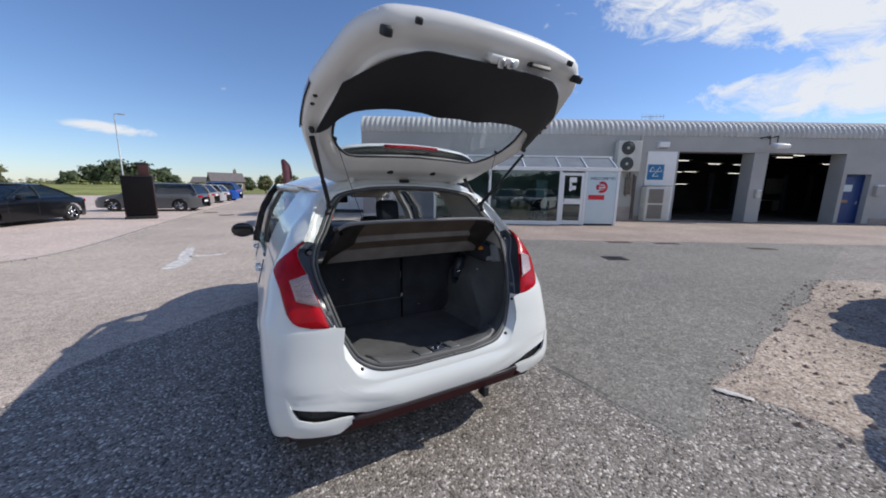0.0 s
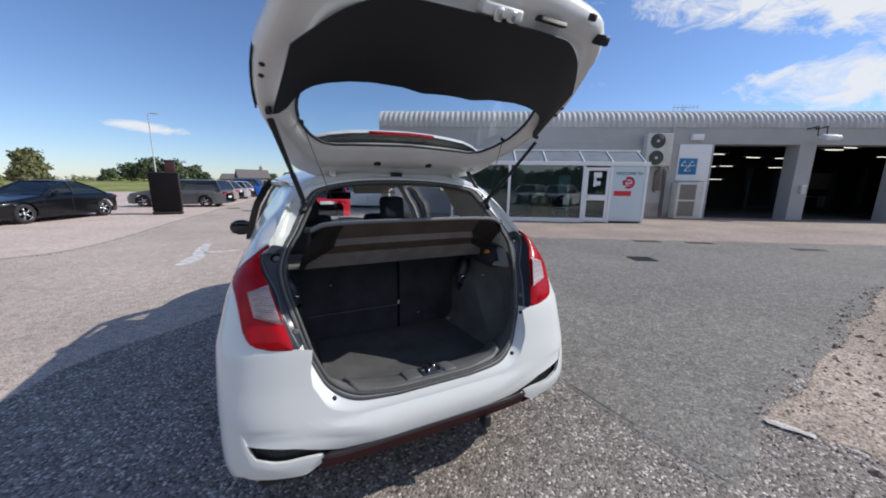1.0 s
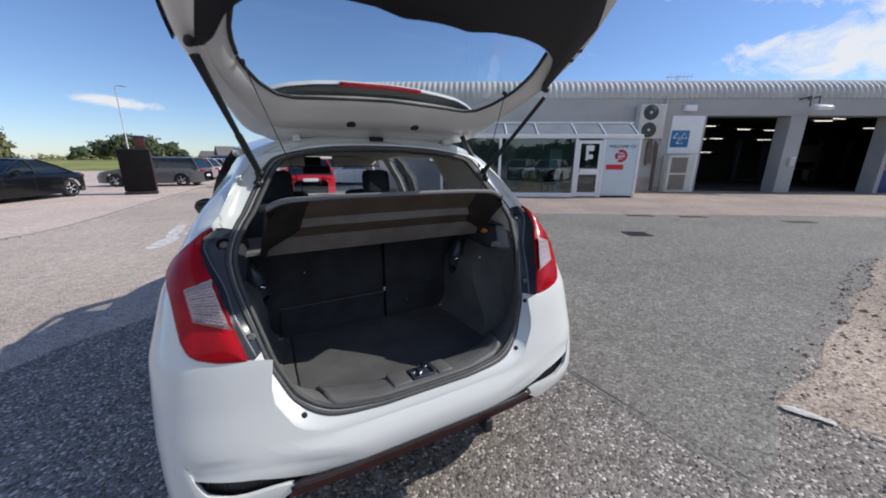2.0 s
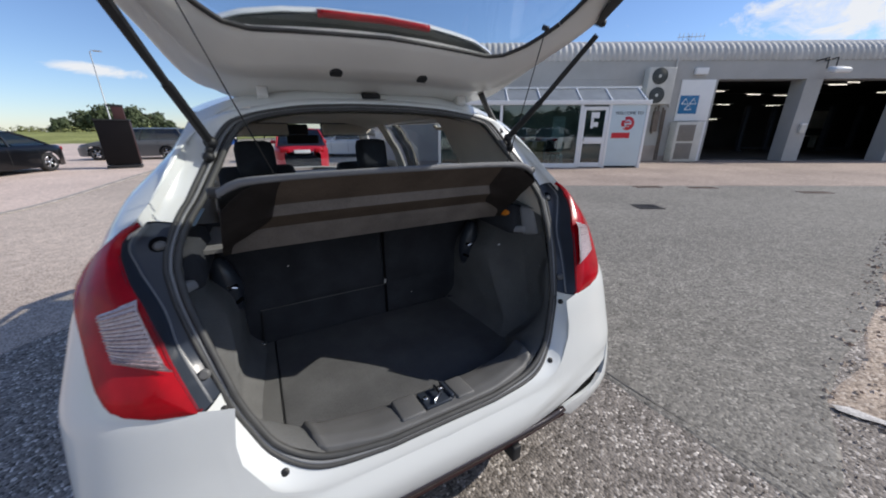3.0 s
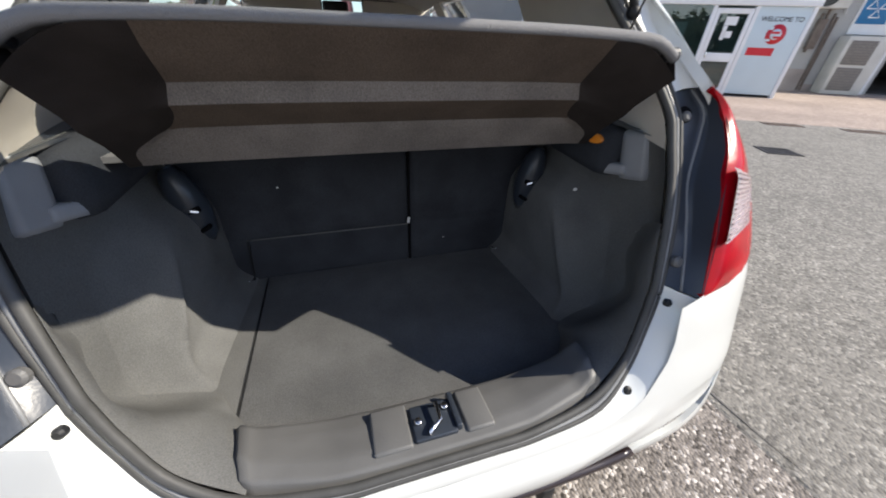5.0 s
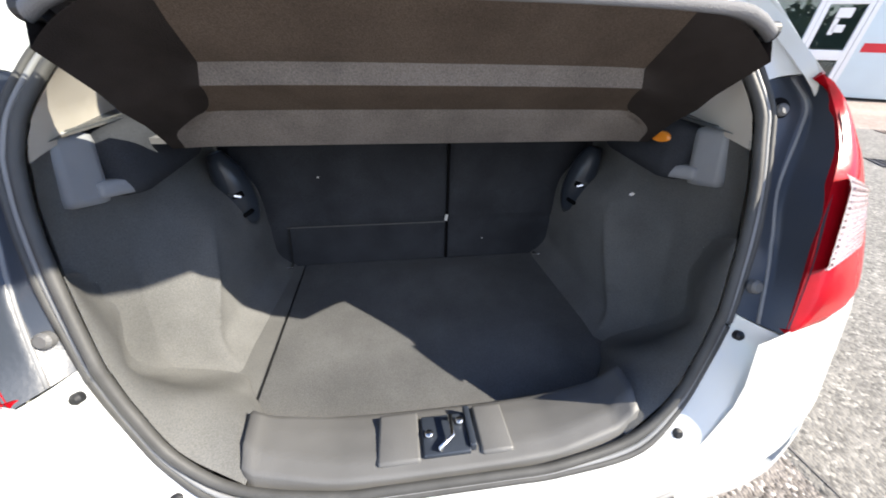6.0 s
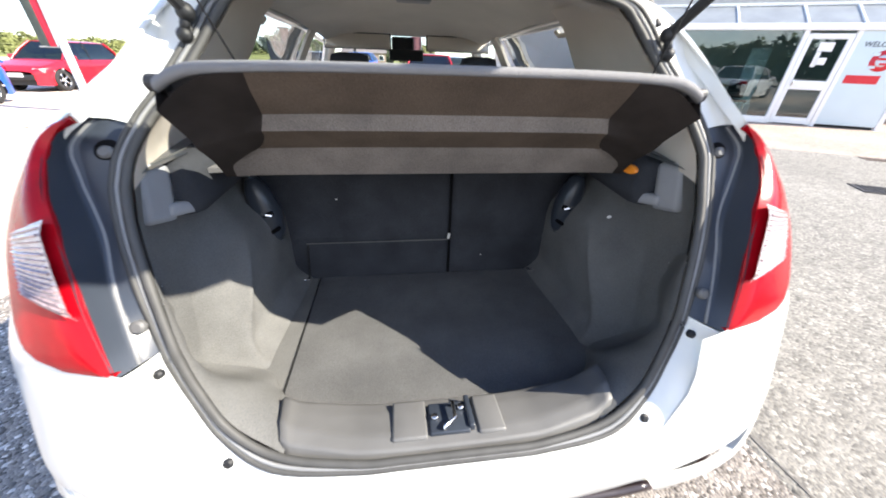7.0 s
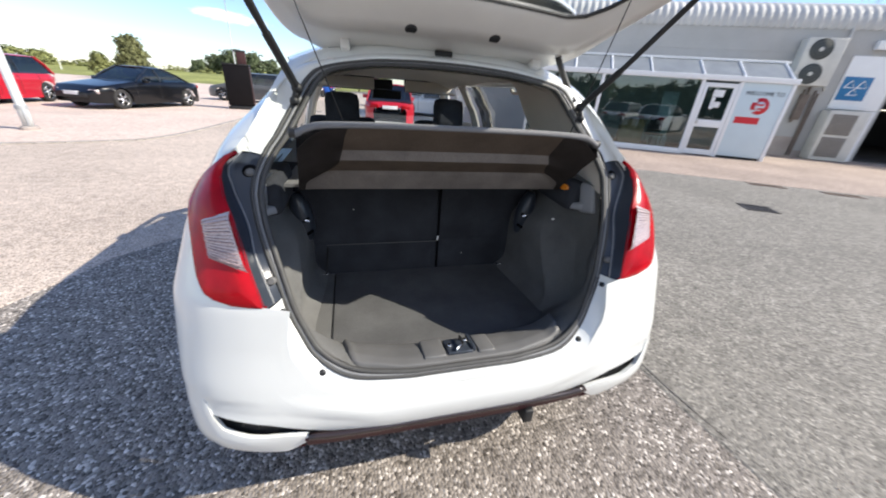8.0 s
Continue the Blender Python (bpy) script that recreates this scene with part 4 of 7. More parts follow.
def build_tailgate():
    """The raised tailgate, hinged at the roof. s runs from the hinge to the latch end, n is the inner face's normal."""
    S = Vector((0, -0.895, 0.445)).normalized()
    Nn = Vector((0, -0.445, -0.895)).normalized()
    H = Vector((0, 0.565, 1.478))

    def at(x, s, n=0.0):
        # the frame's inner face sags gently in the middle of its length
        return H + Vector((x, 0, 0)) + S * s + Nn * n
    tg = car
    half = [(0.0, 0.47), (0.06, 0.50), (0.2, 0.545), (0.33, 0.585), (0.42, 0.608), (0.50, 0.613), (0.60, 0.610), (0.68, 0.598), (0.78, 0.562), (0.88, 0.525), (0.95, 0.485), (1.01, 0.44), (1.045, 0.38)]

    def bow(x, s):
        """Latch end bows rearwards in the middle."""
        return s + 0.022 * (1 - (x / 0.45) ** 2) * max(0, (s - 0.7) / 0.34)

    def wb(x):
        return curve([(0, 0.674), (0.05, 0.672), (0.10, 0.666), (0.18, 0.682), (0.29, 0.684), (0.36, 0.674), (0.42, 0.655), (0.46, 0.632), (0.49, 0.595), (0.505, 0.54), (0.52, 0.485), (0.55, 0.465)], abs(x))

    def whalf(s):
        return curve([(0.265, 0.33), (0.285, 0.40), (0.33, 0.435), (0.40, 0.465), (0.50, 0.490), (0.58, 0.465), (0.64, 0.42)], s)
    # inner frame: one pressed ring from the window's edge out to the rim, curled over outside
    OUT = [(0, -0.035), (0.16, -0.035), (0.31, -0.035), (0.43, -0.035), (0.497, 0.03), (0.545, 0.2), (0.585, 0.33), (0.606, 0.42), (0.613, 0.50), (0.612, 0.58), (0.600, 0.68), (0.567, 0.78), (0.537, 0.86), (0.520, 0.905), (0.49, 0.95), (0.445, 0.992), (0.39, 1.022), (0.21, 1.050), (0, 1.058)]
    INN = [(0, 0.270), (0.12, 0.266), (0.24, 0.254), (0.33, 0.244), (0.385, 0.256), (0.43, 0.30), (0.46, 0.355), (0.48, 0.41), (0.487, 0.47), (0.482, 0.53), (0.465, 0.60), (0.43, 0.68), (0.40, 0.75), (0.38, 0.80), (0.36, 0.83), (0.33, 0.85), (0.28, 0.86), (0.15, 0.87), (0, 0.87)]
    ro = catmull([Vector((x, q, 0)) for x, q in both(OUT) + [OUT[0]]], 160)
    ri = catmull([Vector((x, q, 0)) for x, q in both(INN) + [INN[0]]], 160)

    def ringf(u, v):
        i = round(u * 160) % 160
        a, b = ri[i], ro[i]
        prof = [(0.0, -0.020), (0.03, -0.006), (0.13, 0.006), (0.45, 0.026), (0.49, 0.002), (0.86, -0.004), (0.95, -0.018), (1.0, -0.036), (0.985, -0.060), (0.93, -0.075)]
        k = v * 9
        j = min(int(k), 8)
        t = k - j
        w, n = prof[j][0] + (prof[j + 1][0] - prof[j][0]) * t, prof[j][1] + (prof[j + 1][1] - prof[j][1]) * t
        p = a.lerp(b, w)
        if p.y < 0.06 and abs(p.x) < 0.46:
            # the hinge edge runs out flat
            n = max(n, -0.006 - 0.03 * max(0, (abs(p.x) - 0.38) / 0.08))
        return at(p.x, p.y, n)
    TG = part("tailgate", sheet(ringf, 160, 18, wrap=True), M_WHITE_IN, car, "raised white tailgate with a dark trim panel")

    # outer skin with its bulge for the number plate, and the rolled edge
    def outer(u, v):
        k = 2 * u - 1
        s = 0.62 + 0.385 * v
        hw = curve(half, s) - 0.004
        x = k * hw
        return at(x, bow(x, s) - 0.01, -0.050 - 0.045 * math.sin(math.pi * v) * (1 - abs(k) ** 4) * (1 - 0.5 * v))
    part("outer_skin", sheet(outer, 30, 24), M_WHITE, TG, thick=0.008)
    # dark outer lamp pieces at the sides
    for sg in (-1, 1):
        def piece(u, v):
            s = 0.42 + 0.26 * v
            return at(sg * (curve(half, s) + 0.001 - 0.006 * u), s, -0.022 - 0.030 * u)
        part("side_reflector", sheet(piece, 4, 8), M_GLOSSBLACK, TG, thick=0.005)
    # dark inner trim panel with its wavy front edge

    def trimp(u, v):
        k = 2 * u - 1
        x0 = k * 0.55
        s0, s1 = wb(x0), 0.964 - 0.20 * max(0, (abs(k) - 0.55) / 0.45) ** 2.6
        s = s0 + (s1 - s0) * v
        hw = curve([(0.44, 0.566), (0.536, 0.550), (0.668, 0.525), (0.758, 0.510), (0.829, 0.488), (0.906, 0.462), (0.95, 0.435)], s)
        x = k * hw
        return at(x, bow(x, s), 0.030 + 0.018 * math.sin(math.pi * v) * (1 - k ** 6) + 0.01 * (1 - abs(k) ** 8))
    part("trim_panel", sheet(trimp, 60, 20), M_TRIMPANEL, TG, "charcoal plastic inner trim panel", thick=0.006)
    # rear window, its seal and heating wires

    def wpane(u, v):
        s = 0.25 + 0.43 * v
        x = (2 * u - 1) * (whalf(min(max(s, 0.27), 0.64)) + 0.02)
        return at(x, s, -0.028 - 0.02 * (1 - (2 * u - 1) ** 2))
    part("rear_window", sheet(wpane, 20, 12), M_CARGLASS, TG, "clear rear window")
    bm = bmesh.new()
    lo = [(x, curve([(0, 0.266), (0.24, 0.250), (0.33, 0.242), (0.385, 0.256), (0.43, 0.302), (0.46, 0.355), (0.48, 0.41)], abs(x))) for x in spread(-0.478, 0.478, 60)]
    tube(bm, [at(x, s, -0.012) for x, s in lo], 0.006, 6)
    for sg in (-1, 1):
        tube(bm, [at(sg * q, s, -0.012) for s, q in ((0.41, 0.478), (0.46, 0.484), (0.50, 0.484), (0.55, 0.475), (0.60, 0.462))], 0.006, 6)
    part("window_seal", bm, M_RUBBER, TG)
    # roof spoiler beyond the glass, with the high brake lamp
    def rise(x):
        """Rear edge of the spoiler, by x."""
        return curve([(-0.46, 0.06), (-0.43, 0.115), (-0.395, 0.150), (-0.34, 0.180), (-0.25, 0.205), (-0.15, 0.220), (0.02, 0.228), (0.15, 0.222), (0.25, 0.208), (0.34, 0.190), (0.42, 0.155), (0.48, 0.112), (0.51, 0.06)], x)

    def spoiler(u, v):
        x = -0.46 + 0.97 * u
        a = v * math.pi
        e = rise(x)
        return at(x, e - 0.012 + 0.012 * math.cos(a) - max(0, v - 0.5) * 2 * (e - 0.02), -0.100 - 0.014 * math.sin(a) - 0.02 * v)
    sp = part("spoiler", sheet(spoiler, 60, 16), M_WHITE, TG, "white roof spoiler")

    def below(u, v):
        x = -0.455 + 0.96 * u
        return at(x, 0.012 + (rise(x) - 0.017) * v, -0.062 - 0.034 * v)
    part("spoiler_underside", sheet(below, 50, 6), M_SPOILER, sp, "dark green-grey spoiler underside", thick=0.004)
    bm = bmesh.new()
    tube(bm, [at(x, rise(x) - 0.003, -0.100) for x in spread(-0.165, 0.155, 20)], 0.0095, 8)
    part("high_brake_lamp", bm, M_RED, sp, "red high brake lamp")
    bm = bmesh.new()
    box(bm, (0, 0, 0), (0.37, 0.030, 0.020), bevel=0.006)
    bmesh.ops.transform(bm, matrix=Matrix.Translation(at(0.20, 0.132, -0.068)) @ Matrix.Rotation(radians(26), 4, "X") @ Matrix.Rotation(radians(10), 4, "Z"), verts=bm.verts)
    part("wiper_arm", bm, M_BLACK, TG, "black rear wiper cover")
    # latch, pull recess, buffers, plugs, hinge covers
    part("latch_mount", boxes((at(0.02, 0.982, 0.008), (0.13, 0.055, 0.03), (26, 0, 0)), bevel=0.008), M_WHITE_IN, TG)
    lt = part("latch", boxes((at(0.0, 0.985, 0.026), (0.026, 0.05, 0.034), (26, 0, 0)), (at(0.045, 0.985, 0.022), (0.028, 0.045, 0.03), (26, 0, 0)), bevel=0.006), M_CHROME, TG, "bright steel latch")
    part("pull_recess", boxes((at(0.20, 0.990, 0.002), (0.105, 0.046, 0.016), (26, 0, 0)), bevel=0.008), M_BLACK, TG, "black pull handle recess")
    for sg in (-1, 1):
        bm = bmesh.new()
        box(bm, at(sg * 0.42, 0.985, 0.012), (0.03, 0.05, 0.03), (26, 0, 0), bevel=0.008)
        part("rubber_buffer", bm, M_BLACK, TG)
        bm = bmesh.new()
        box(bm, at(sg * 0.33, 1.035, 0.0), (0.022, 0.018, 0.02), (26, 0, 0), bevel=0.005)
        part("rubber_buffer", bm, M_BLACK, TG)
        for s_, x_, r_ in ((0.149, 0.131, 0.020), (0.60, 0.583, 0.009), (0.645, 0.578, 0.009)):
            bm = bmesh.new()
            disc(bm, at(sg * x_, s_, 0.017 if r_ > 0.01 else -0.006), Nn, r_, 0.014, 16, 0.004)
            part("grommet", bm, M_BLACK, TG)
        bm = bmesh.new()
        box(bm, at(sg * 0.572, 0.46, 0.010), (0.022, 0.05, 0.022), (26, 0, 0), bevel=0.01)
        part("strut_bracket", bm, M_BLACK, TG)
        # hinge
        part("hinge", boxes(((sg * 0.34, 0.60, 1.476), (0.05, 0.10, 0.018), (18, 0, 0)), ((sg * 0.34, 0.55, 1.487), (0.035, 0.05, 0.03), (-20, 0, 0)), bevel=0.006), M_WHITE_IN, car)
        # gas strut: ball on the body, rod and cylinder up to the tailgate
        a, b = Vector((sg * 0.492, 0.438, 1.350)), at(sg * 0.597, 0.43, 0.012)
        mid = a.lerp(b, 0.42)
        bm = bmesh.new()
        tube(bm, [mid, b], 0.0085, 10)
        st = part("gas_strut", bm, M_BLACK, car, "black gas strut")
        bm = bmesh.new()
        tube(bm, [a, mid], 0.011, 10)
        part("strut_cylinder", bm, M_BLACK, st)
        bm = bmesh.new()
        bmesh.ops.create_uvsphere(bm, u_segments=12, v_segments=8, radius=0.016, matrix=Matrix.Translation(a))
        tube(bm, [a, a + Vector((sg * 0.010, -0.004, -0.034))], 0.009, 8)
        bmesh.ops.create_uvsphere(bm, u_segments=12, v_segments=8, radius=0.014, matrix=Matrix.Translation(a + Vector((sg * 0.010, -0.004, -0.036))))
        part("strut_ball", bm, M_BLACK, st)
        # shelf cord
        bm = bmesh.new()
        tube(bm, [at(sg * 0.447 - 0.018, 0.395, 0.004), Vector((sg * 0.35 + 0.02, 0.275, 1.272))], 0.0016, 5)
        box(bm, at(sg * 0.447 - 0.018, 0.395, 0.0), (0.012, 0.02, 0.014), (26, 0, 0), bevel=0.003)
        part("shelf_cord", bm, M_BLACK, TG)
    bm = bmesh.new()
    tube(bm, catmull([(0.50, 0.48, 1.365), (0.485, 0.50, 1.40), (0.45, 0.515, 1.46), at(0.412, 0.067, 0.0)], 12), 0.011, 10)
    part("wiring_boot", bm, M_RUBBER, TG, "black rubber wiring boot")
    part("hinge_buffer", boxes((at(0, 0.028, 0.010), (0.06, 0.02, 0.02), (26, 0, 0)), bevel=0.005), M_BLACK, TG)


build_tailgate()


# the shell sits a finger's width off the boot opening's centre line
settled = set()
gate = bpy.data.objects["tailgate"]
for ob in car.children_recursive:
    if ob.type == "MESH" and ob.data.name not in settled:
        settled.add(ob.data.name)
        on_gate = ob is gate or ob.parent is gate or (ob.parent is not None and ob.parent.parent is gate)
        for v in ob.data.vertices:
            x, y, z = v.co
            v.co.x += 0.015 * min(1, max(0, (abs(x) - 0.60) / 0.15))
            # the opening's upper half leans a little to the right
            k = 0 if on_gate else min(1, max(0, (z - 1.08) / 0.14)) * min(1, max(0, (abs(x) - 0.2) / 0.2)) * min(1, max(0, (0.65 - abs(x)) / 0.06)) * min(1, max(0, (1.3 - y) / 0.5))
            v.co.x += k * (0.032 if x < 0 else 0.008)
            if not on_gate and y < 0.75:
                v.co.z -= 0.010 * min(1, max(0, (z - 1.40) / 0.05))
# ---------------------------------------------------------------- the yard
def chips(name, base, light, dark, scale=115.0, amount=0.5, bump=0.6, patch=0.35, tint=(1, 1, 1)):
    """Tarmac with single stone chips: each cell has its own tone; broad worn patches over it."""
    m = bpy.data.materials.new(name)
    m.use_nodes = True
    nt = m.node_tree
    b = nt.nodes["Principled BSDF"]
    N, L = nt.nodes.new, nt.links.new
    tc = N("ShaderNodeTexCoord")
    vo = N("ShaderNodeTexVoronoi")
    vo.inputs["Scale"].default_value = scale
    L(tc.outputs["Object"], vo.inputs["Vector"])
    sp = N("ShaderNodeSeparateColor")
    L(vo.outputs["Color"], sp.inputs[0])
    rp = N("ShaderNodeValToRGB")
    e = rp.color_ramp.elements
    e[0].position, e[0].color = 0.0, (*dark, 1)
    e[1].position, e[1].color = 1.0, (*light, 1)
    k = rp.color_ramp.elements.new(0.45); k.color = (*base, 1)
    k = rp.color_ramp.elements.new(0.82); k.color = (*[c * 1.15 for c in base], 1)
    L(sp.outputs[0], rp.inputs[0])
    big = N("ShaderNodeTexNoise")
    big.inputs["Scale"].default_value, big.inputs["Detail"].default_value, big.inputs["Roughness"].default_value = 0.45, 6, 0.6
    L(tc.outputs["Object"], big.inputs["Vector"])
    mr = N("ShaderNodeMapRange")
    mr.inputs["From Min"].default_value, mr.inputs["From Max"].default_value = 0.3, 0.7
    mr.inputs["To Min"].default_value, mr.inputs["To Max"].default_value = 1 - patch, 1 + patch
    L(big.outputs["Fac"], mr.inputs["Value"])
    mx = N("ShaderNodeMix"); mx.data_type, mx.blend_type = "RGBA", "MULTIPLY"; mx.inputs["Factor"].default_value = 1
    L(rp.outputs["Color"], mx.inputs["A"]); L(mr.outputs["Result"], mx.inputs["B"])
    mid = N("ShaderNodeTexNoise")
    mid.inputs["Scale"].default_value, mid.inputs["Detail"].default_value = 9, 4
    L(tc.outputs["Object"], mid.inputs["Vector"])
    m2 = N("ShaderNodeMapRange")
    m2.inputs["From Min"].default_value, m2.inputs["From Max"].default_value = 0.3, 0.7
    m2.inputs["To Min"].default_value, m2.inputs["To Max"].default_value = 0.85, 1.15
    L(mid.outputs["Fac"], m2.inputs["Value"])
    mx2 = N("ShaderNodeMix"); mx2.data_type, mx2.blend_type = "RGBA", "MULTIPLY"; mx2.inputs["Factor"].default_value = 1
    L(mx.outputs["Result"], mx2.inputs["A"]); L(m2.outputs["Result"], mx2.inputs["B"])
    L(mx2.outputs["Result"], b.inputs["Base Color"])
    b.inputs["Roughness"].default_value, b.inputs["Specular IOR Level"].default_value = 0.85, 0.35
    bp = N("ShaderNodeBump")
    bp.inputs["Strength"].default_value, bp.inputs["Distance"].default_value = bump, 0.006
    L(vo.outputs["Distance"], bp.inputs["Height"])
    bp.invert = True
    L(bp.outputs[0], b.inputs["Normal"])
    return m


M_ROAD = chips("worn_chip_tarmac", (0.25, 0.221, 0.193), (0.72, 0.655, 0.59), (0.085, 0.073, 0.062), 80, bump=0.95, patch=0.22)
M_LANE = chips("pale_worn_tarmac", (0.51, 0.425, 0.355), (0.70, 0.605, 0.52), (0.24, 0.195, 0.162), 110, bump=0.5, patch=0.16)
M_PATCH = chips("smooth_grey_tarmac", (0.216, 0.202, 0.176), (0.38, 0.355, 0.31), (0.118, 0.110, 0.097), 70, bump=0.7, patch=0.15)
M_SAND = chips("sandy_gravel", (0.40, 0.32, 0.25), (0.62, 0.54, 0.46), (0.16, 0.12, 0.09), 70, bump=0.9, patch=0.28)
M_APRON = chips("pink_brushed_concrete", (0.36, 0.285, 0.235), (0.44, 0.36, 0.31), (0.26, 0.20, 0.165), 60, bump=0.2, patch=0.22)
M_LOT = chips("pale_pink_paving", (0.60, 0.485, 0.415), (0.68, 0.57, 0.49), (0.48, 0.38, 0.32), 40, bump=0.2, patch=0.15)
M_KERB = chips("grey_kerb_concrete", (0.34, 0.31, 0.28), (0.44, 0.40, 0.36), (0.22, 0.20, 0.18), 90, bump=0.4, patch=0.2)
M_DRAIN = mat("rusty_drain_iron", (0.17, 0.125, 0.10), 0.8, 0.2, 0.3, 12, 0.4, 60)
M_GRASS = mat("dry_grass", (0.25, 0.265, 0.095), 0.95, 0, 0.35, 0.25, 0.4, 30, grain=0.4, grain_scale=6, spec=0.1)
M_PAINT = mat("worn_road_paint", (0.60, 0.57, 0.53), 0.8, 0, 0.5, 9, 0.3, 120, grain=0.3, grain_scale=120)
M_TAR = mat("old_tar_joint", (0.125, 0.115, 0.105), 0.8, 0, 0.3, 20, 0.3, 120)
M_IRON = mat("cast_iron_cover", (0.06, 0.055, 0.052), 0.6, 0.6, 0.3, 20, 0.4, 80)

FAC = Matrix.Translation((-0.809, -1.368, 0)) @ Matrix.Rotation(radians(-30), 4, "Z")


def fac(u, d, z=0.0):
    """A place by the workshop's own axes: u along its front, d away from the start of the walk."""
    return FAC @ Vector((u, d, z))


def slab(name, outline, z, material, label, category, wobble=0.0, seed=1):
    """A flat piece of paving over the ground, with an uneven edge."""
    rnd = random.Random(seed)
    pts = []
    for (xa, ya), (xb, yb) in zip(outline, outline[1:] + outline[:1]):
        n = max(1, int(math.hypot(xb - xa, yb - ya) / 0.12)) if wobble else 1
        n = min(n, 160)
        for k in range(n):
            t = k / n
            w = wobble * (noise.noise(Vector((xa + (xb - xa) * t, ya + (yb - ya) * t, seed)) * 1.3) * 2.2 + 0.15 * rnd.uniform(-1, 1))
            dx, dy = xb - xa, yb - ya
            L = math.hypot(dx, dy) or 1
            pts.append((xa + dx * t - dy / L * w, ya + dy * t + dx / L * w))
    bm = bmesh.new()
    top = [bm.verts.new((x, y, z)) for x, y in pts]
    f = bm.faces.new(top)
    n = len(pts)
    turn = 1 if sum(a[0] * b[1] - b[0] * a[1] for a, b in zip(pts, pts[1:] + pts[:1])) > 0 else -1
    low = []
    for i in range(n):
        dx, dy = pts[(i + 1) % n][0] - pts[i - 1][0], pts[(i + 1) % n][1] - pts[i - 1][1]
        L = math.hypot(dx, dy) or 1
        # feathered edge
        low.append(bm.verts.new((pts[i][0] + turn * dy / L * 0.018, pts[i][1] - turn * dx / L * 0.018, -0.001)))
    for i in range(n):
        bm.faces.new((top[i], low[i], low[(i + 1) % n], top[(i + 1) % n]))
    bmesh.ops.triangulate(bm, faces=[f])
    return tagged(part(name, bm, material, smooth=False), label, category, kind="structure")


bm = bmesh.new()
bmesh.ops.create_grid(bm, x_segments=10, y_segments=10, size=1500)
tagged(part("ground", bm, M_ROAD), "worn tan-grey chip tarmac of the yard", "ground", kind="structure")


def xy(*uv):
    return [tuple(fac(u, d).xy) for u, d in uv]


slab("pavement_patch", [(1.55, -0.55), (1.31, -0.55), (1.28, 0.2), (1.22, 1.2), (1.18, 3.0), (1.1, 6.0)] + xy((-1.0, 9.7), (40, 9.9), (40, 5.0)) + [(14.0, 1.2), (7.3, 0.21), (4.6, -0.13), (2.66, -0.31), (2.12, -0.38)], 0.004, M_PATCH, "smooth grey resurfaced tarmac", "tarmac", 0.02, 3)
slab("pavement_lane", [(-60, -8), (-5.0, -6), (-3.9, -1.5), (-3.0, 0.3), (-2.2, 2.2), (-0.6, 3.6), (0.9, 5.0), (1.0, 7.1), (-4.9, 7.6), (-6.2, 7.0), (-8.5, 6.5), (-60, 6.2)], 0.003, M_LANE, "pale worn tarmac lane", "tarmac", 0.05, 4)
slab("pavement_lane_north", [(1.0, 6.8), (1.0, 9), (1.4, 30), (4, 60), (-1.6, 60), (-2.4, 29), (-3.1, 21.5), (-3.5, 17), (-3.85, 13), (-4.1, 9.5), (-4.4, 8.1), (-5.0, 7.5)], 0.005, M_LANE, "pale worn tarmac lane", "tarmac", 0.03, 4)
slab("pavement_gravel", [(2.12, -0.385), (2.66, -0.33), (4.6, -0.15), (7.2, 0.17), (7.5, 0.20), (7.97, -0.03), (8.3, -0.38), (9.4, -1.3), (9.4, -9), (2.9, -9), (2.7, -2.6), (2.55, -1.3), (2.26, -1.02), (2.30, -0.74), (2.20, -0.55)], 0.006, M_SAND, "sandy gravel spilled over the parking bays", "gravel", 0.05, 5)
slab("pavement_apron", xy((-4.6, 9.85), (40, 9.85), (40, 17.25), (-4.6, 17.25)), 0.009, M_APRON, "pinkish concrete apron before the workshop", "concrete apron", 0.05, 7)
slab("pavement_lot", [(-4.1, 9.5), (-3.85, 13), (-3.5, 17), (-3.1, 21.5), (-2.4, 29), (-1.7, 46), (-1.4, 56), (-60, 56), (-60, 6.2), (-8.5, 6.5), (-6.2, 7.0), (-4.9, 7.6), (-4.4, 8.1)], 0.012, M_LOT, "pale pink paving of the car park", "paving", 0.03, 9)
slab("verge", [(-300, 60), (-50, 54), (-24, 53), (-8, 54), (0, 68), (10, 90), (60, 200), (-300, 400)], 0.02, M_GRASS, "dry green grass verge", "grass", 0.2, 11)


def grass_bank():
    """Grass rising gently from the car park to the hedge."""
    def bank(u, v):
        x = -84 + 78 * u
        y0 = 54 + (0.25 * (-24 - x) if x < -24 else 0.0)
        e = v * v * (3 - 2 * v)
        return Vector((x, y0 + 24 * v + 0.4 * noise.noise(Vector((x * 0.2, v, 0))), 0.022 + 1.15 * e * min(1, (1 - u) * 6) + 0.05 * noise.noise(Vector((x * 0.3, v * 8, 2))) * e))
    tagged(part("grass_bank", sheet(bank, 60, 16), M_GRASS), "dry green grass bank beyond the car park", "grass", kind="structure")


grass_bank()
slab("verge_west", [(-300, 74), (-300, -60), (-56, -30), (-50, 20), (-47, 50), (-50, 68)], 0.022, M_GRASS, "dry green grass verge", "grass", 0.2, 12)


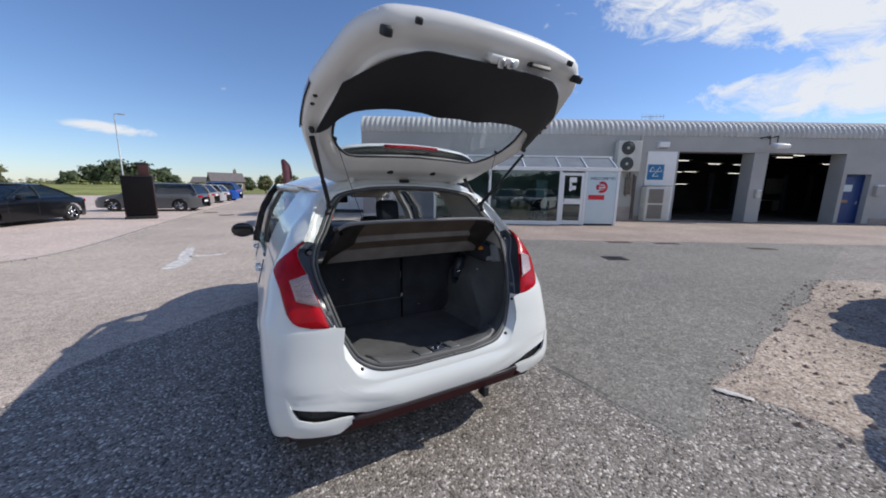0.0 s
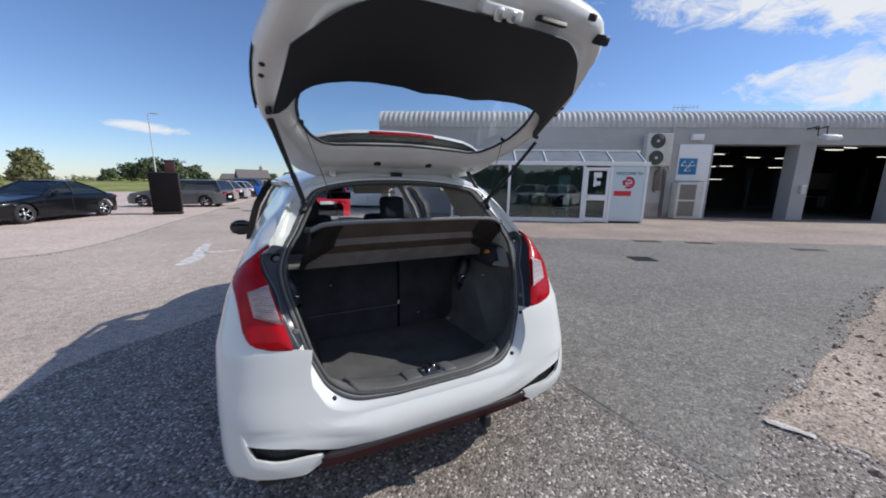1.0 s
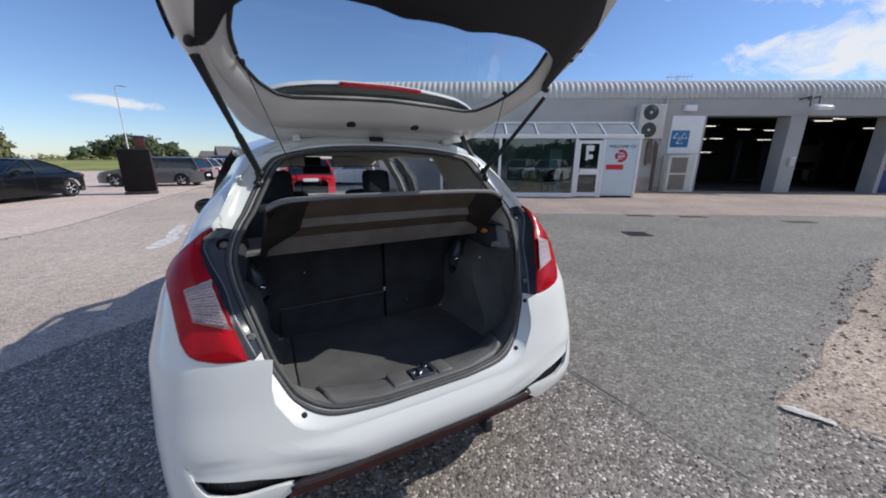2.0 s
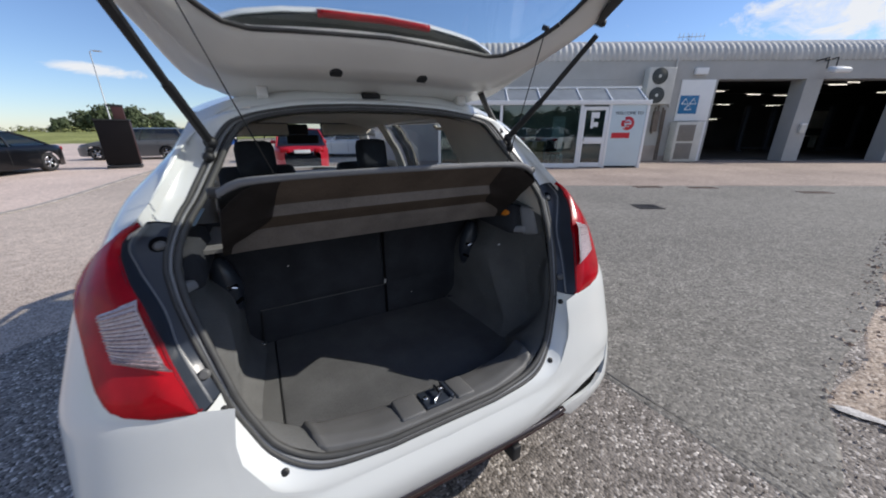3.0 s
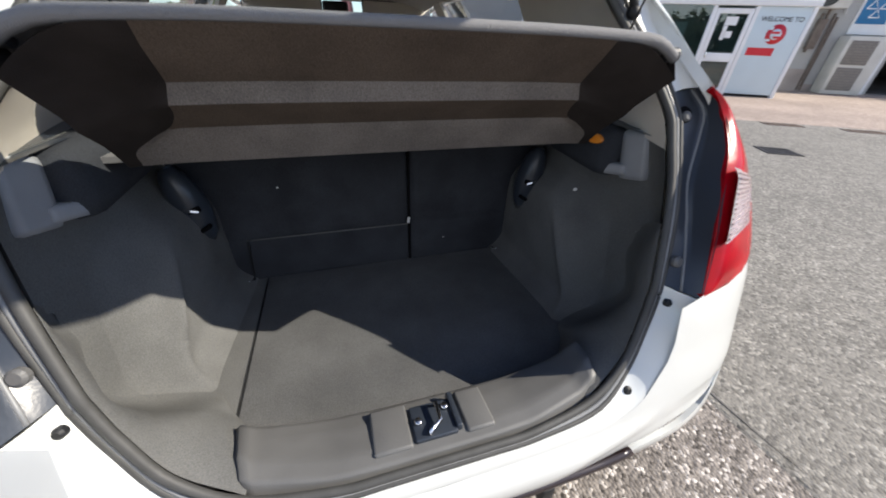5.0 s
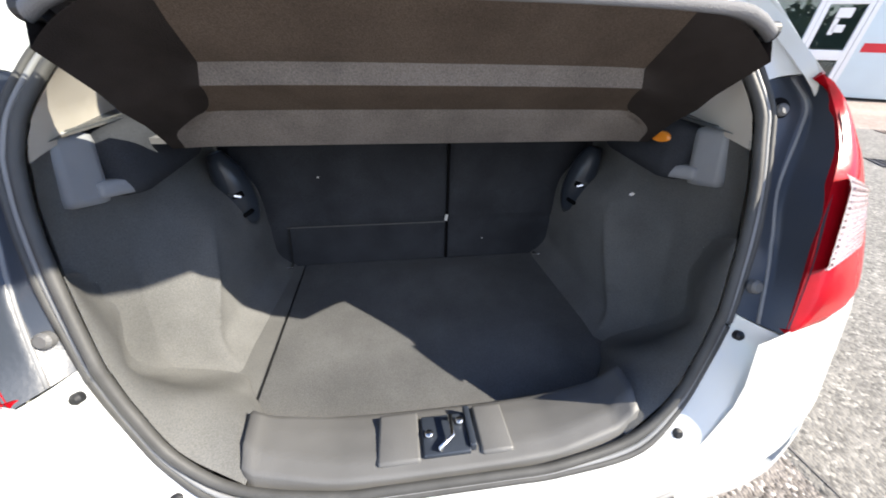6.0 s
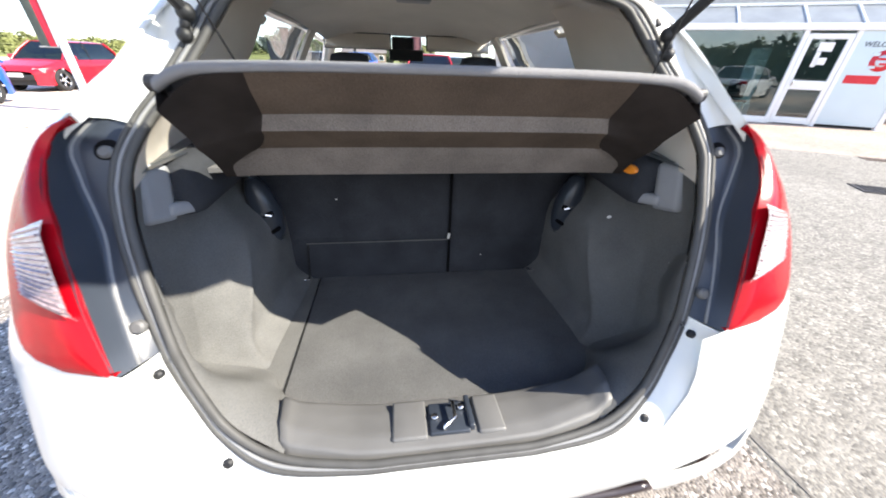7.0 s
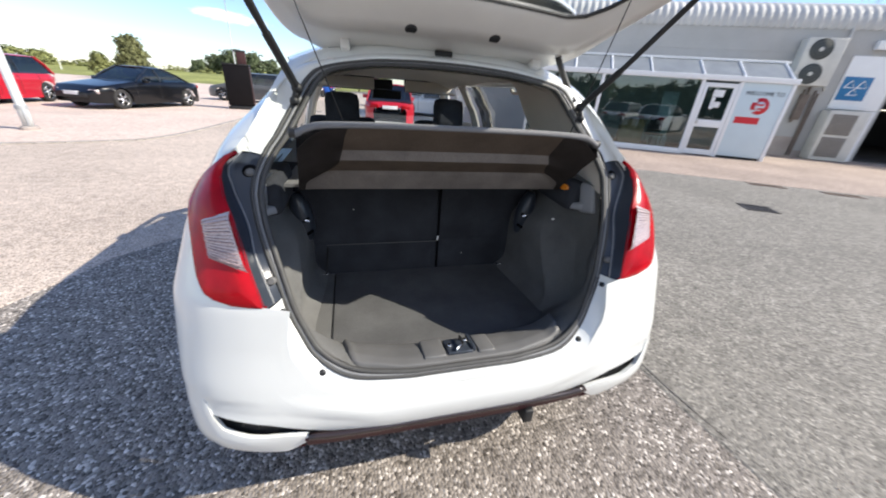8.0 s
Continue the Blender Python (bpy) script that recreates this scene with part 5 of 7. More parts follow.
def tar_seam():
    """Dark tar joint along the edge of the patched tarmac."""
    rnd = random.Random(17)
    pts = catmull([(1.10, 6.0, 0), (1.19, 3.0, 0), (1.24, 1.2, 0), (1.29, 0.2, 0), (1.33, -0.30, 0), (1.35, -0.55, 0)], 120)
    bm = bmesh.new()
    rows = []
    for k, p in enumerate(pts):
        d = (pts[min(k + 1, 120)] - pts[max(k - 1, 0)]).normalized()
        n = Vector((-d.y, d.x, 0))
        c = p + n * 0.02 * noise.noise(p * 2.3)
        w = 0.0008 + 0.006 * max(0, noise.noise(p * 1.7 + Vector((3, 0, 0)))) + 0.001 * rnd.random()
        rows.append((bm.verts.new(c - n * w + Vector((0, 0, 0.0075))), bm.verts.new(c + n * w + Vector((0, 0, 0.0075)))))
    for a, b in zip(rows, rows[1:]):
        bm.faces.new((a[0], b[0], b[1], a[1]))
    tagged(part("tar_joint", bm, M_TAR, smooth=False), "dark tar joint between two tarmac surfaces", "tarmac", kind="structure")


tar_seam()


def kerb_line():
    """Low flush kerb between the road and the car park."""
    pts = catmull([(-14, 6.45, 0), (-8.5, 6.5, 0), (-6.2, 7.0, 0), (-4.9, 7.6, 0), (-4.4, 8.1, 0), (-4.1, 9.5, 0), (-3.85, 13, 0), (-3.5, 17, 0), (-3.1, 21.5, 0), (-2.4, 29, 0)], 36)
    k = thing("kerb", "low pale concrete kerb along the car park", "kerb", kind="structure")
    for a, b in zip(pts, pts[1:]):
        d = b - a
        L = d.length - 0.012
        bm = bmesh.new()
        box(bm, (0, 0, 0.006), (0.12, L, 0.045), bevel=0.008)
        o = part("kerb_stone", bm, M_KERB, k, smooth=False)
        o.matrix_basis = Matrix.Translation((a + b) / 2) @ Matrix.Rotation(math.atan2(-d.x, d.y), 4, "Z")


kerb_line()

# worn arrow and line paint


def painted(name, outline, m, label):
    bm = bmesh.new()
    top = [bm.verts.new(m @ Vector((x, y, 0.006))) for x, y in outline]
    f = bm.faces.new(top)
    bmesh.ops.triangulate(bm, faces=[f])
    return tagged(part(name, bm, M_PAINT, smooth=False), label, "road marking", kind="structure")


painted("road_marking", [(-0.16, -1.02), (-0.02, -1.12), (0.14, -0.85), (0.22, -0.35), (0.17, 0.25), (0.16, 1.2), (0.0, 1.3), (-0.06, 0.45), (-0.02, -0.15), (-0.10, -0.6)], pose(-2.13, 6.9, 0, 0, 0, 2), "worn white turning arrow on the tarmac")
painted("road_marking", [(0.16, 0.0), (0.42, -0.05), (0.78, 0.02), (0.78, 0.12), (0.40, 0.14), (0.15, 0.16)], pose(-2.13, 6.9, 0, 0, 0, 2), "worn white turning arrow on the tarmac")
painted("road_marking", [(0.005, 0.01), (0.055, -0.04), (0.075, -0.12), (0.10, -0.20), (0.06, -0.21), (0.04, -0.15), (0.005, -0.10), (-0.025, -0.02)], pose(2.09, -0.40, 0.008), "scuffed white paint line end")
painted("road_marking", [(0.12, -0.30), (0.14, -0.33), (0.15, -0.38), (0.14, -0.385), (0.125, -0.34)], pose(2.09, -0.40, 0.008), "scuffed white paint line end")


def cover(x, y, w, l, rz, iron=M_IRON):
    c = thing("drain_cover", "dark cast iron drain cover set in the tarmac", "drain cover", "yard drain covers", m=pose(x, y, 0.006, 0, 0, rz))
    part("frame", boxes(((0, l / 2, 0.003), (w, 0.03, 0.010)), ((0, -l / 2, 0.003), (w, 0.03, 0.010)), ((w / 2, 0, 0.003), (0.03, l + 0.03, 0.010)), ((-w / 2, 0, 0.003), (0.03, l + 0.03, 0.010))), iron, c, smooth=False)
    n = int(w / 0.06)
    for k in range(n):
        part("bar", boxes(((-w / 2 + (k + 0.5) * w / n, 0, 0.002), (0.03, l, 0.008))), iron, c, smooth=False)


cover(6.0, 3.0, 0.42, 0.36, -30)
cover(-2.72, 20.2, 0.55, 0.5, 5)
cover(-1.90, 18.1, 0.55, 0.5, 5)
for u, d in ((5.0, 9.55), (6.3, 9.45), (8.4, 8.8), (12.5, 8.0)):
    p = fac(u, d)
    cover(p.x, p.y, 0.62, 0.22, -30, M_DRAIN)

def clods(name, label, n, spot, lo, hi, material, seed):
    """Loose lumps strewn over the ground, each a squashed uneven stone."""
    rnd = random.Random(seed)
    bm = bmesh.new()
    for _ in range(n):
        x, y = spot(rnd)
        r = lo + (hi - lo) * rnd.random() ** 3
        a = rnd.uniform(0, 6.28)
        ring = [bm.verts.new((x + r * rnd.uniform(0.7, 1.2) * math.cos(a + k * 1.257), y + r * rnd.uniform(0.7, 1.2) * math.sin(a + k * 1.257), 0.002)) for k in range(5)]
        top = bm.verts.new((x + r * rnd.uniform(-0.3, 0.3), y + r * rnd.uniform(-0.3, 0.3), 0.008 + r * rnd.uniform(0.35, 0.7)))
        for k in range(5):
            bm.faces.new((ring[k], ring[(k + 1) % 5], top))
    return tagged(part(name, bm, material, smooth=False), label, "gravel", kind="stuff")


def gravel_spot(rnd):
    x = 2.0 + 5.5 * rnd.random() ** 0.8
    return x, -0.25 + 0.13 * (x - 2.0) - (0.05 + 2.6 * rnd.random())


M_CLOD = mat("brown_dry_clods", (0.24, 0.17, 0.125), 0.95, 0, 0.3, 9, 0.4, 60)
clods("loose_gravel", "loose sandy stones over the gravel bays", 2200, gravel_spot, 0.008, 0.03, M_SAND, 61)
clods("dry_clods", "dry brown clods and tufts over the gravel bays", 380, gravel_spot, 0.012, 0.045, M_CLOD, 62)
clods("loose_chips", "loose pale stone chips beside the patched tarmac", 900, lambda r: (r.uniform(-0.4, 2.4), r.uniform(-1.6, -0.35)), 0.004, 0.010, M_SAND, 63)

# ---------------------------------------------------------------- the workshop
M_WALL = mat("painted_grey_block", (0.405, 0.407, 0.40), 0.8, 0, 0.10, 0.9, 0.25, 25, grain=0.06, grain_scale=40)
M_CLAD = mat("weathered_grey_cladding", (0.50, 0.50, 0.49), 0.75, 0.0, 0.12, 0.8, 0.05, 30)
M_UPVC = mat("white_upvc", (0.80, 0.81, 0.82), 0.35, 0, 0.03, 3)
M_PANEL = mat("pale_blue_white_panel", (0.58, 0.68, 0.73), 0.4, 0, 0.03, 2)
M_FROST = mat("cloudy_roof_sheet", (0.23, 0.245, 0.25), 0.35, 0, 0.2, 2.0, 0.1, 40)
M_WINDOW = glass("porch_glass", (0.66, 0.76, 0.76), ior=1.62)
M_LIFT = mat("dark_blue_steel", (0.045, 0.055, 0.075), 0.6, 0, 0.2, 3)
# indoor dimness is put into one near-black base colour
M_DARKIN = mat("dimmed_interior", (0.05, 0.05, 0.052), 0.9, 0, 0.3, 0.6)
M_BLUE = mat("blue_door_paint", (0.025, 0.06, 0.20), 0.45, 0, 0.12, 3)
M_SIGNBLUE = mat("sign_blue", (0.012, 0.16, 0.36), 0.4, 0, 0.06, 5)
M_SIGNRED = mat("sign_red", (0.62, 0.02, 0.035), 0.4, 0, 0.05, 5)
M_TEXT = mat("dark_lettering", (0.04, 0.05, 0.07), 0.5, 0, 0.05, 5)
M_ACUNIT = mat("cream_metal_casing", (0.58, 0.57, 0.53), 0.5, 0, 0.10, 3, 0.03, 40)
M_RUST = mat("rusty_brown_pipework", (0.17, 0.14, 0.12), 0.8, 0.2, 0.35, 8, 0.3, 60)
M_BRICKY = mat("stained_base_wall", (0.34, 0.30, 0.275), 0.9, 0, 0.25, 1.6, 0.3, 30)
M_TUBE = glow("fluorescent_tube", (1.0, 0.93, 0.80), 1.5)
M_CARD = mat("brown_cardboard", (0.34, 0.22, 0.11), 0.8, 0, 0.1, 5)
D0 = 17.2
RZ = -30


def fbox(*specs, bevel=0.0):
    """Boxes by the workshop's axes: (u, d, z), (along, deep, high)."""
    bm = bmesh.new()
    for c, s in specs:
        box(bm, tuple(fac(*c)), s, (0, 0, RZ), bevel=bevel)
    return bm


def wall(name, u0, u1, z0, z1, label, thick=0.7):
    return tagged(part(name, fbox((((u0 + u1) / 2, D0 + thick / 2, (z0 + z1) / 2), (u1 - u0, thick, z1 - z0))), M_WALL, smooth=False), label, "wall", kind="structure")


wall("wall_west", -4.2, 11.5, 0, 3.42, "grey painted workshop wall")
wall("wall_pier", 15.2, 15.9, 0, 3.42, "grey painted pier between two workshop doors")
wall("wall_door_pier", 19.72, 19.92, 0, 3.42, "grey painted pier beside the blue door")
wall("wall_over_door", 19.92, 21.15, 2.46, 3.42, "grey painted wall over the blue door")
wall("wall_east", 21.15, 42.0, 0, 3.42, "grey painted workshop wall")
wall("wall_lintel", -4.2, 42.0, 3.424, 4.2, "smooth grey band over the workshop doors")
tagged(part("wall_base", fbox(((8.4, D0 - 0.02, 0.35), (2.2, 0.05, 0.7)), ((10.1, D0 - 0.02, 0.12), (1.2, 0.04, 0.24)), ((30, D0 - 0.012, 0.14), (17, 0.03, 0.28))), M_BRICKY, smooth=False), "stained brownish wall base", "wall", kind="structure")


def workshop_roof():
    """Corrugated cladding rolled over the eaves, then the low roof."""
    n = int(46.2 / 0.25 * 6)
    prof = [(0.0, 4.15), (-0.03, 4.30), (-0.02, 4.48), (0.10, 4.68), (0.32, 4.86), (0.62, 4.98), (1.0, 5.05), (5, 5.35)]

    def f(u, v):
        a = -4.2 + 46.2 * u
        i = v * (len(prof) - 1)
        k = min(int(i), len(prof) - 2)
        p, q = prof[k], prof[k + 1]
        d, z = p[0] + (q[0] - p[0]) * (i - k), p[1] + (q[1] - p[1]) * (i - k)
        w = 0.024 * math.tanh(2.2 * math.sin(a / 0.25 * 2 * math.pi))
        out = Vector((0, -0.75, 0.5)) * w
        return fac(a, D0 - 0.03 + d + out.y, z + out.z)
    tagged(part("roof_cladding", sheet(f, n, 7), M_CLAD, smooth=True), "grey corrugated metal cladding curved over the eaves", "roof", kind="structure")
    tagged(part("roof", fbox(((18.9, 26.3, 4.7), (46.2, 8.4, 0.2))), M_CLAD, smooth=False), "flat grey workshop roof", "roof", kind="structure")
    tagged(part("wall_back", fbox(((18.9, 30.4, 2.35), (46.2, 0.3, 4.7)), ((-4.05, 24, 2.2), (0.3, 13.0, 4.4)), ((41.85, 24, 2.2), (0.3, 13.0, 4.4))), M_WALL, smooth=False), "grey workshop wall", "wall", kind="structure")
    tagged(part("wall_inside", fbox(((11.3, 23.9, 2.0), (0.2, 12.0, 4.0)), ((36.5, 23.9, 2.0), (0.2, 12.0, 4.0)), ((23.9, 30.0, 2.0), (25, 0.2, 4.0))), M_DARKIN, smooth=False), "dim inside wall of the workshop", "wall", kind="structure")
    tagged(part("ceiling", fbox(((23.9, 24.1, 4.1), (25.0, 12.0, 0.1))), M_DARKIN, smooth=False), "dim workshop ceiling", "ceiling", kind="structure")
    tagged(part("floor", fbox(((23.9, 24.1, 0.0), (25.0, 12.4, 0.06))), M_DARKIN, smooth=False), "concrete workshop floor, coloured dark for the dim room", "floor", kind="structure")
    for u, d, z, turn in ((17.0, 22.0, 3.24, 12), (22.0, 26.0, 3.53, 0), (21.7, 26.0, 2.9, 0), (18.4, 26.0, 2.97, 6), (17.6, 26.5, 2.97, 0), (14.9, 22.0, 3.42, 0), (19.2, 28.0, 2.1, 0), (19.4, 20.0, 3.5, 0), (21.2, 21.0, 3.72, 14), (26.4, 24.0, 3.5, 0)):
        L = thing("tube_lamp", "lit fluorescent tube lamp under the workshop ceiling", "lamp", "workshop tube lamps", m=Matrix.Translation(fac(u, d, z)) @ Matrix.Rotation(radians(RZ + turn), 4, "Z"))
        part("tube", boxes(((0, 0, 0), (0.9, 0.035, 0.035)), bevel=0.010), M_TUBE, L)
        part("casing", boxes(((0, 0, 0.05), (1.36, 0.09, 0.04)), bevel=0.01), M_ACUNIT, L)
    # lift posts and a bench inside, seen as dim shapes
    for u in (18.9, 20.6, 24.2, 26.0):
        L = thing("lift_post", "dark blue steel vehicle lift post inside the workshop", "vehicle lift", "lift posts")
        part("post", fbox(((u, 24.5, 1.4), (0.22, 0.25, 2.8)), bevel=0.02), M_LIFT, L)
        part("foot", fbox(((u, 24.5, 0.06), (0.5, 0.6, 0.08)), bevel=0.02), M_LIFT, L)
        part("arm", fbox(((u + (0.4 if u in (18.9, 24.2) else -0.4), 24.2, 0.25), (0.9, 0.12, 0.1)), bevel=0.02), M_LIFT, L)
    b = thing("work_bench", "steel work bench with a white board in the dim workshop", "bench")
    part("bench_top", fbox(((27.0, 28.9, 0.9), (2.2, 0.6, 0.06)), bevel=0.01), M_ACUNIT, b)
    for u in (26.0, 28.0):
        part("leg", fbox(((u, 28.9, 0.46), (0.08, 0.5, 0.84))), M_ACUNIT, b)
    w = thing("wall_board", "pale board on the workshop's inside wall", "board")
    part("board", fbox(((28.6, 29.85, 2.1), (1.6, 0.05, 1.3)), bevel=0.01), M_ACUNIT, w)


workshop_roof()


def blue_door():
    d = thing("door_1", "dark blue workshop door with a pale notice, closed", "door", kind="structure")
    part("door_leaf", fbox(((20.535, D0 + 0.33, 1.22), (1.21, 0.05, 2.42)), bevel=0.006), M_BLUE, d)
    part("notice", fbox(((20.42, D0 + 0.298, 1.78), (0.50, 0.012, 0.34)), bevel=0.002), M_PANEL, d)
    part("letter_plate", fbox(((20.38, D0 + 0.298, 1.12), (0.40, 0.012, 0.13)), bevel=0.002), M_CARD, d)
    part("handle", fbox(((20.98, D0 + 0.27, 1.05), (0.04, 0.06, 0.16)), bevel=0.01), M_CHROME, d)
    for u, w, z, h in ((19.945, 0.05, 1.22, 2.44), (21.125, 0.05, 1.22, 2.44), (20.535, 1.13, 2.435, 0.05)):
        part("frame_bar", fbox(((u, D0 + 0.29, z), (w, 0.08, h))), M_BLUE, d)


blue_door()


def porch():
    """Glazed entrance porch with a white frame, a door and a panel."""
    P = thing("porch", "white-framed glazed entrance porch against the workshop", "porch")
    d, z1 = 14.2, 2.24
    ud = [-0.45, 1.83, 4.75, 5.78, 7.12]
    for u in ud:
        part("post", fbox(((u, d, z1 / 2), (0.10, 0.10, z1)), bevel=0.008), M_UPVC, P)
    part("head_rail", fbox((((ud[0] + ud[-1]) / 2, d - 0.01, z1 + 0.07), (ud[-1] - ud[0] + 0.16, 0.15, 0.15)), bevel=0.012), M_UPVC, P)
    part("base_rail", fbox(((2.1, d, 0.09), (5.3, 0.09, 0.16)), bevel=0.008), M_UPVC, P)
    for a, b in ((ud[0], ud[1]), (ud[1], ud[2])):
        part("pane", fbox((((a + b) / 2, d, 1.2), (b - a - 0.1, 0.012, 2.06))), M_WINDOW, P, "dim reflecting window pane")
    # roof: sloping glazing bars and panes, flat top behind
    bars = [-0.45, 0.9, 2.05, 3.25, 4.72, 5.82, 7.05]
    for u in bars:
        bm = bmesh.new()
        tube(bm, [fac(u, d - 0.02, 2.36), fac(u, d + 0.8, 2.86)], 0.03, 6)
        part("glazing_bar", bm, M_UPVC, P)
    for a, b in zip(bars, bars[1:]):
        bm = bmesh.new()
        q = [fac(a + 0.02, d, 2.36), fac(b - 0.02, d, 2.36), fac(b - 0.02, d + 0.8, 2.85), fac(a + 0.02, d + 0.8, 2.85)]
        vs = [bm.verts.new(p) for p in q]
        bm.faces.new(vs)
        part("roof_pane", bm, M_FROST, P, "cloudy grey roof sheet")
    part("ridge_rail", fbox((((ud[0] + ud[-1]) / 2, d + 0.82, 2.88), (ud[-1] - ud[0] + 0.1, 0.10, 0.07)), bevel=0.01), M_UPVC, P)
    part("flat_roof", fbox((((ud[0] + ud[-1]) / 2, d + 1.93, 2.87), (ud[-1] - ud[0], 2.12, 0.08))), M_CLAD, P)
    for u in (ud[0], ud[-1]):
        part("end_wall", fbox(((u, d + 1.55, 1.2), (0.06, 2.95, 2.38))), M_PANEL, P)
        part("end_gable", prism(bmesh.new(), [(0.0, 2.39), (2.9, 2.39), (2.9, 2.85), (0.8, 2.85)], 0.05, Matrix.Translation(fac(u, d, 0)) @ Matrix.Rotation(radians(RZ + 90), 4, "Z")), M_WINDOW, P)
    # door with two panes
    dr = part("door", fbox(((4.86, d - 0.01, 1.1), (0.10, 0.06, 2.14)), ((5.67, d - 0.01, 1.1), (0.10, 0.06, 2.14)), ((5.265, d - 0.01, 2.11), (0.71, 0.06, 0.12)), ((5.265, d - 0.01, 0.12), (0.71, 0.06, 0.16)), ((5.265, d - 0.01, 1.0), (0.71, 0.06, 0.22)), bevel=0.006), M_UPVC, P, "white door with two glass panes")
    for z, h in ((1.6, 0.9), (0.53, 0.66)):
        part("door_pane", fbox(((5.265, d, z), (0.71, 0.012, h))), M_WINDOW, dr)
    part("door_handle", fbox(((4.92, d - 0.06, 1.05), (0.03, 0.05, 0.16)), bevel=0.008), M_CHROME, dr)
    for u, z, w, h in ((5.27, 1.88, 0.30, 0.20), (5.18, 1.60, 0.10, 0.34), (5.29, 1.56, 0.22, 0.16)):
        part("notice", fbox(((u, d - 0.014, z), (w, 0.006, h))), M_UPVC, dr)
    # printed panel
    pn = part("sign_panel", fbox(((6.45, d, 1.16), (1.24, 0.05, 2.16)), bevel=0.004), M_PANEL, P, "pale panel with dark words and a red emblem")
    cu = bpy.data.curves.new("words", "FONT")
    cu.body, cu.size, cu.extrude, cu.align_x = "WELCOME TO", 0.155, 0.003, "CENTER"
    t = new("words", cu)
    cu.materials.append(M_TEXT)
    t.parent = pn
    t.matrix_basis = Matrix.Translation(fac(6.47, d - 0.032, 1.90)) @ Matrix.Rotation(radians(RZ), 4, "Z") @ Matrix.Rotation(radians(90), 4, "X")
    bm = bmesh.new()
    c = fac(6.47, d - 0.030, 1.60)
    n = (fac(0, -1, 0) - fac(0, 0, 0))
    disc(bm, c, n, 0.235, 0.010, 32)
    part("emblem", bm, M_SIGNRED, pn, "round red emblem")
    bm = bmesh.new()
    disc(bm, fac(6.47, d - 0.038, 1.60), n, 0.13, 0.008, 28)
    part("emblem_ring", bm, M_PANEL, pn)
    for ec, es in (((6.45, d - 0.045, 1.64), (0.20, 0.008, 0.05)), ((6.51, d - 0.045, 1.53), (0.16, 0.008, 0.05))):
        part("emblem_bar", fbox((ec, es)), M_SIGNRED, pn)
    for ec, es in (((6.29, d - 0.037, 1.74), (0.14, 0.010, 0.08)), ((6.33, d - 0.037, 1.46), (0.12, 0.010, 0.06))):
        part("emblem_mark", fbox((ec, es)), M_PANEL, pn)
    part("red_bar", fbox(((6.27, d - 0.03, 1.18), (0.66, 0.010, 0.19))), M_SIGNRED, pn, "plain red bar")
    # inside: floor, back wall
    part("inside_floor", fbox(((3.4, d + 1.5, 0.03), (7.5, 2.8, 0.05))), M_DARKIN, P)
    c = thing("cupboard", "light brown wooden cupboard behind the porch window", "cupboard")
    part("carcass", fbox(((3.25, d + 0.75, 0.46), (0.75, 0.5, 0.86)), bevel=0.01), M_CARD, c)
    part("top", fbox(((3.25, d + 0.75, 0.91), (0.80, 0.54, 0.04)), bevel=0.006), M_CARD, c)
    for u in (3.07, 3.43):
        part("door", fbox(((u, d + 0.49, 0.46), (0.34, 0.02, 0.78)), bevel=0.004), M_CARD, c)
    c = thing("office_chair", "dark chair standing in the porch", "chair")
    part("seat", fbox(((4.1, d + 0.9, 0.48), (0.48, 0.46, 0.08)), bevel=0.02), M_BLACK, c)
    part("backrest", fbox(((4.1, d + 1.12, 0.80), (0.46, 0.06, 0.5)), bevel=0.02), M_BLACK, c)
    for a, b in ((-0.2, -0.2), (0.2, -0.2), (-0.2, 0.2), (0.2, 0.2)):
        part("leg", fbox(((4.1 + a, d + 0.9 + b, 0.25), (0.03, 0.03, 0.40))), M_CHROME, c)
    c = thing("display_stand", "pale display stand in the porch", "stand")
    part("board", fbox(((4.45, d + 1.6, 1.15), (0.5, 0.06, 1.5)), bevel=0.01), M_PANEL, c)
    part("foot", fbox(((4.45, d + 1.6, 0.22), (0.5, 0.4, 0.34)), bevel=0.02), M_PANEL, c)


porch()


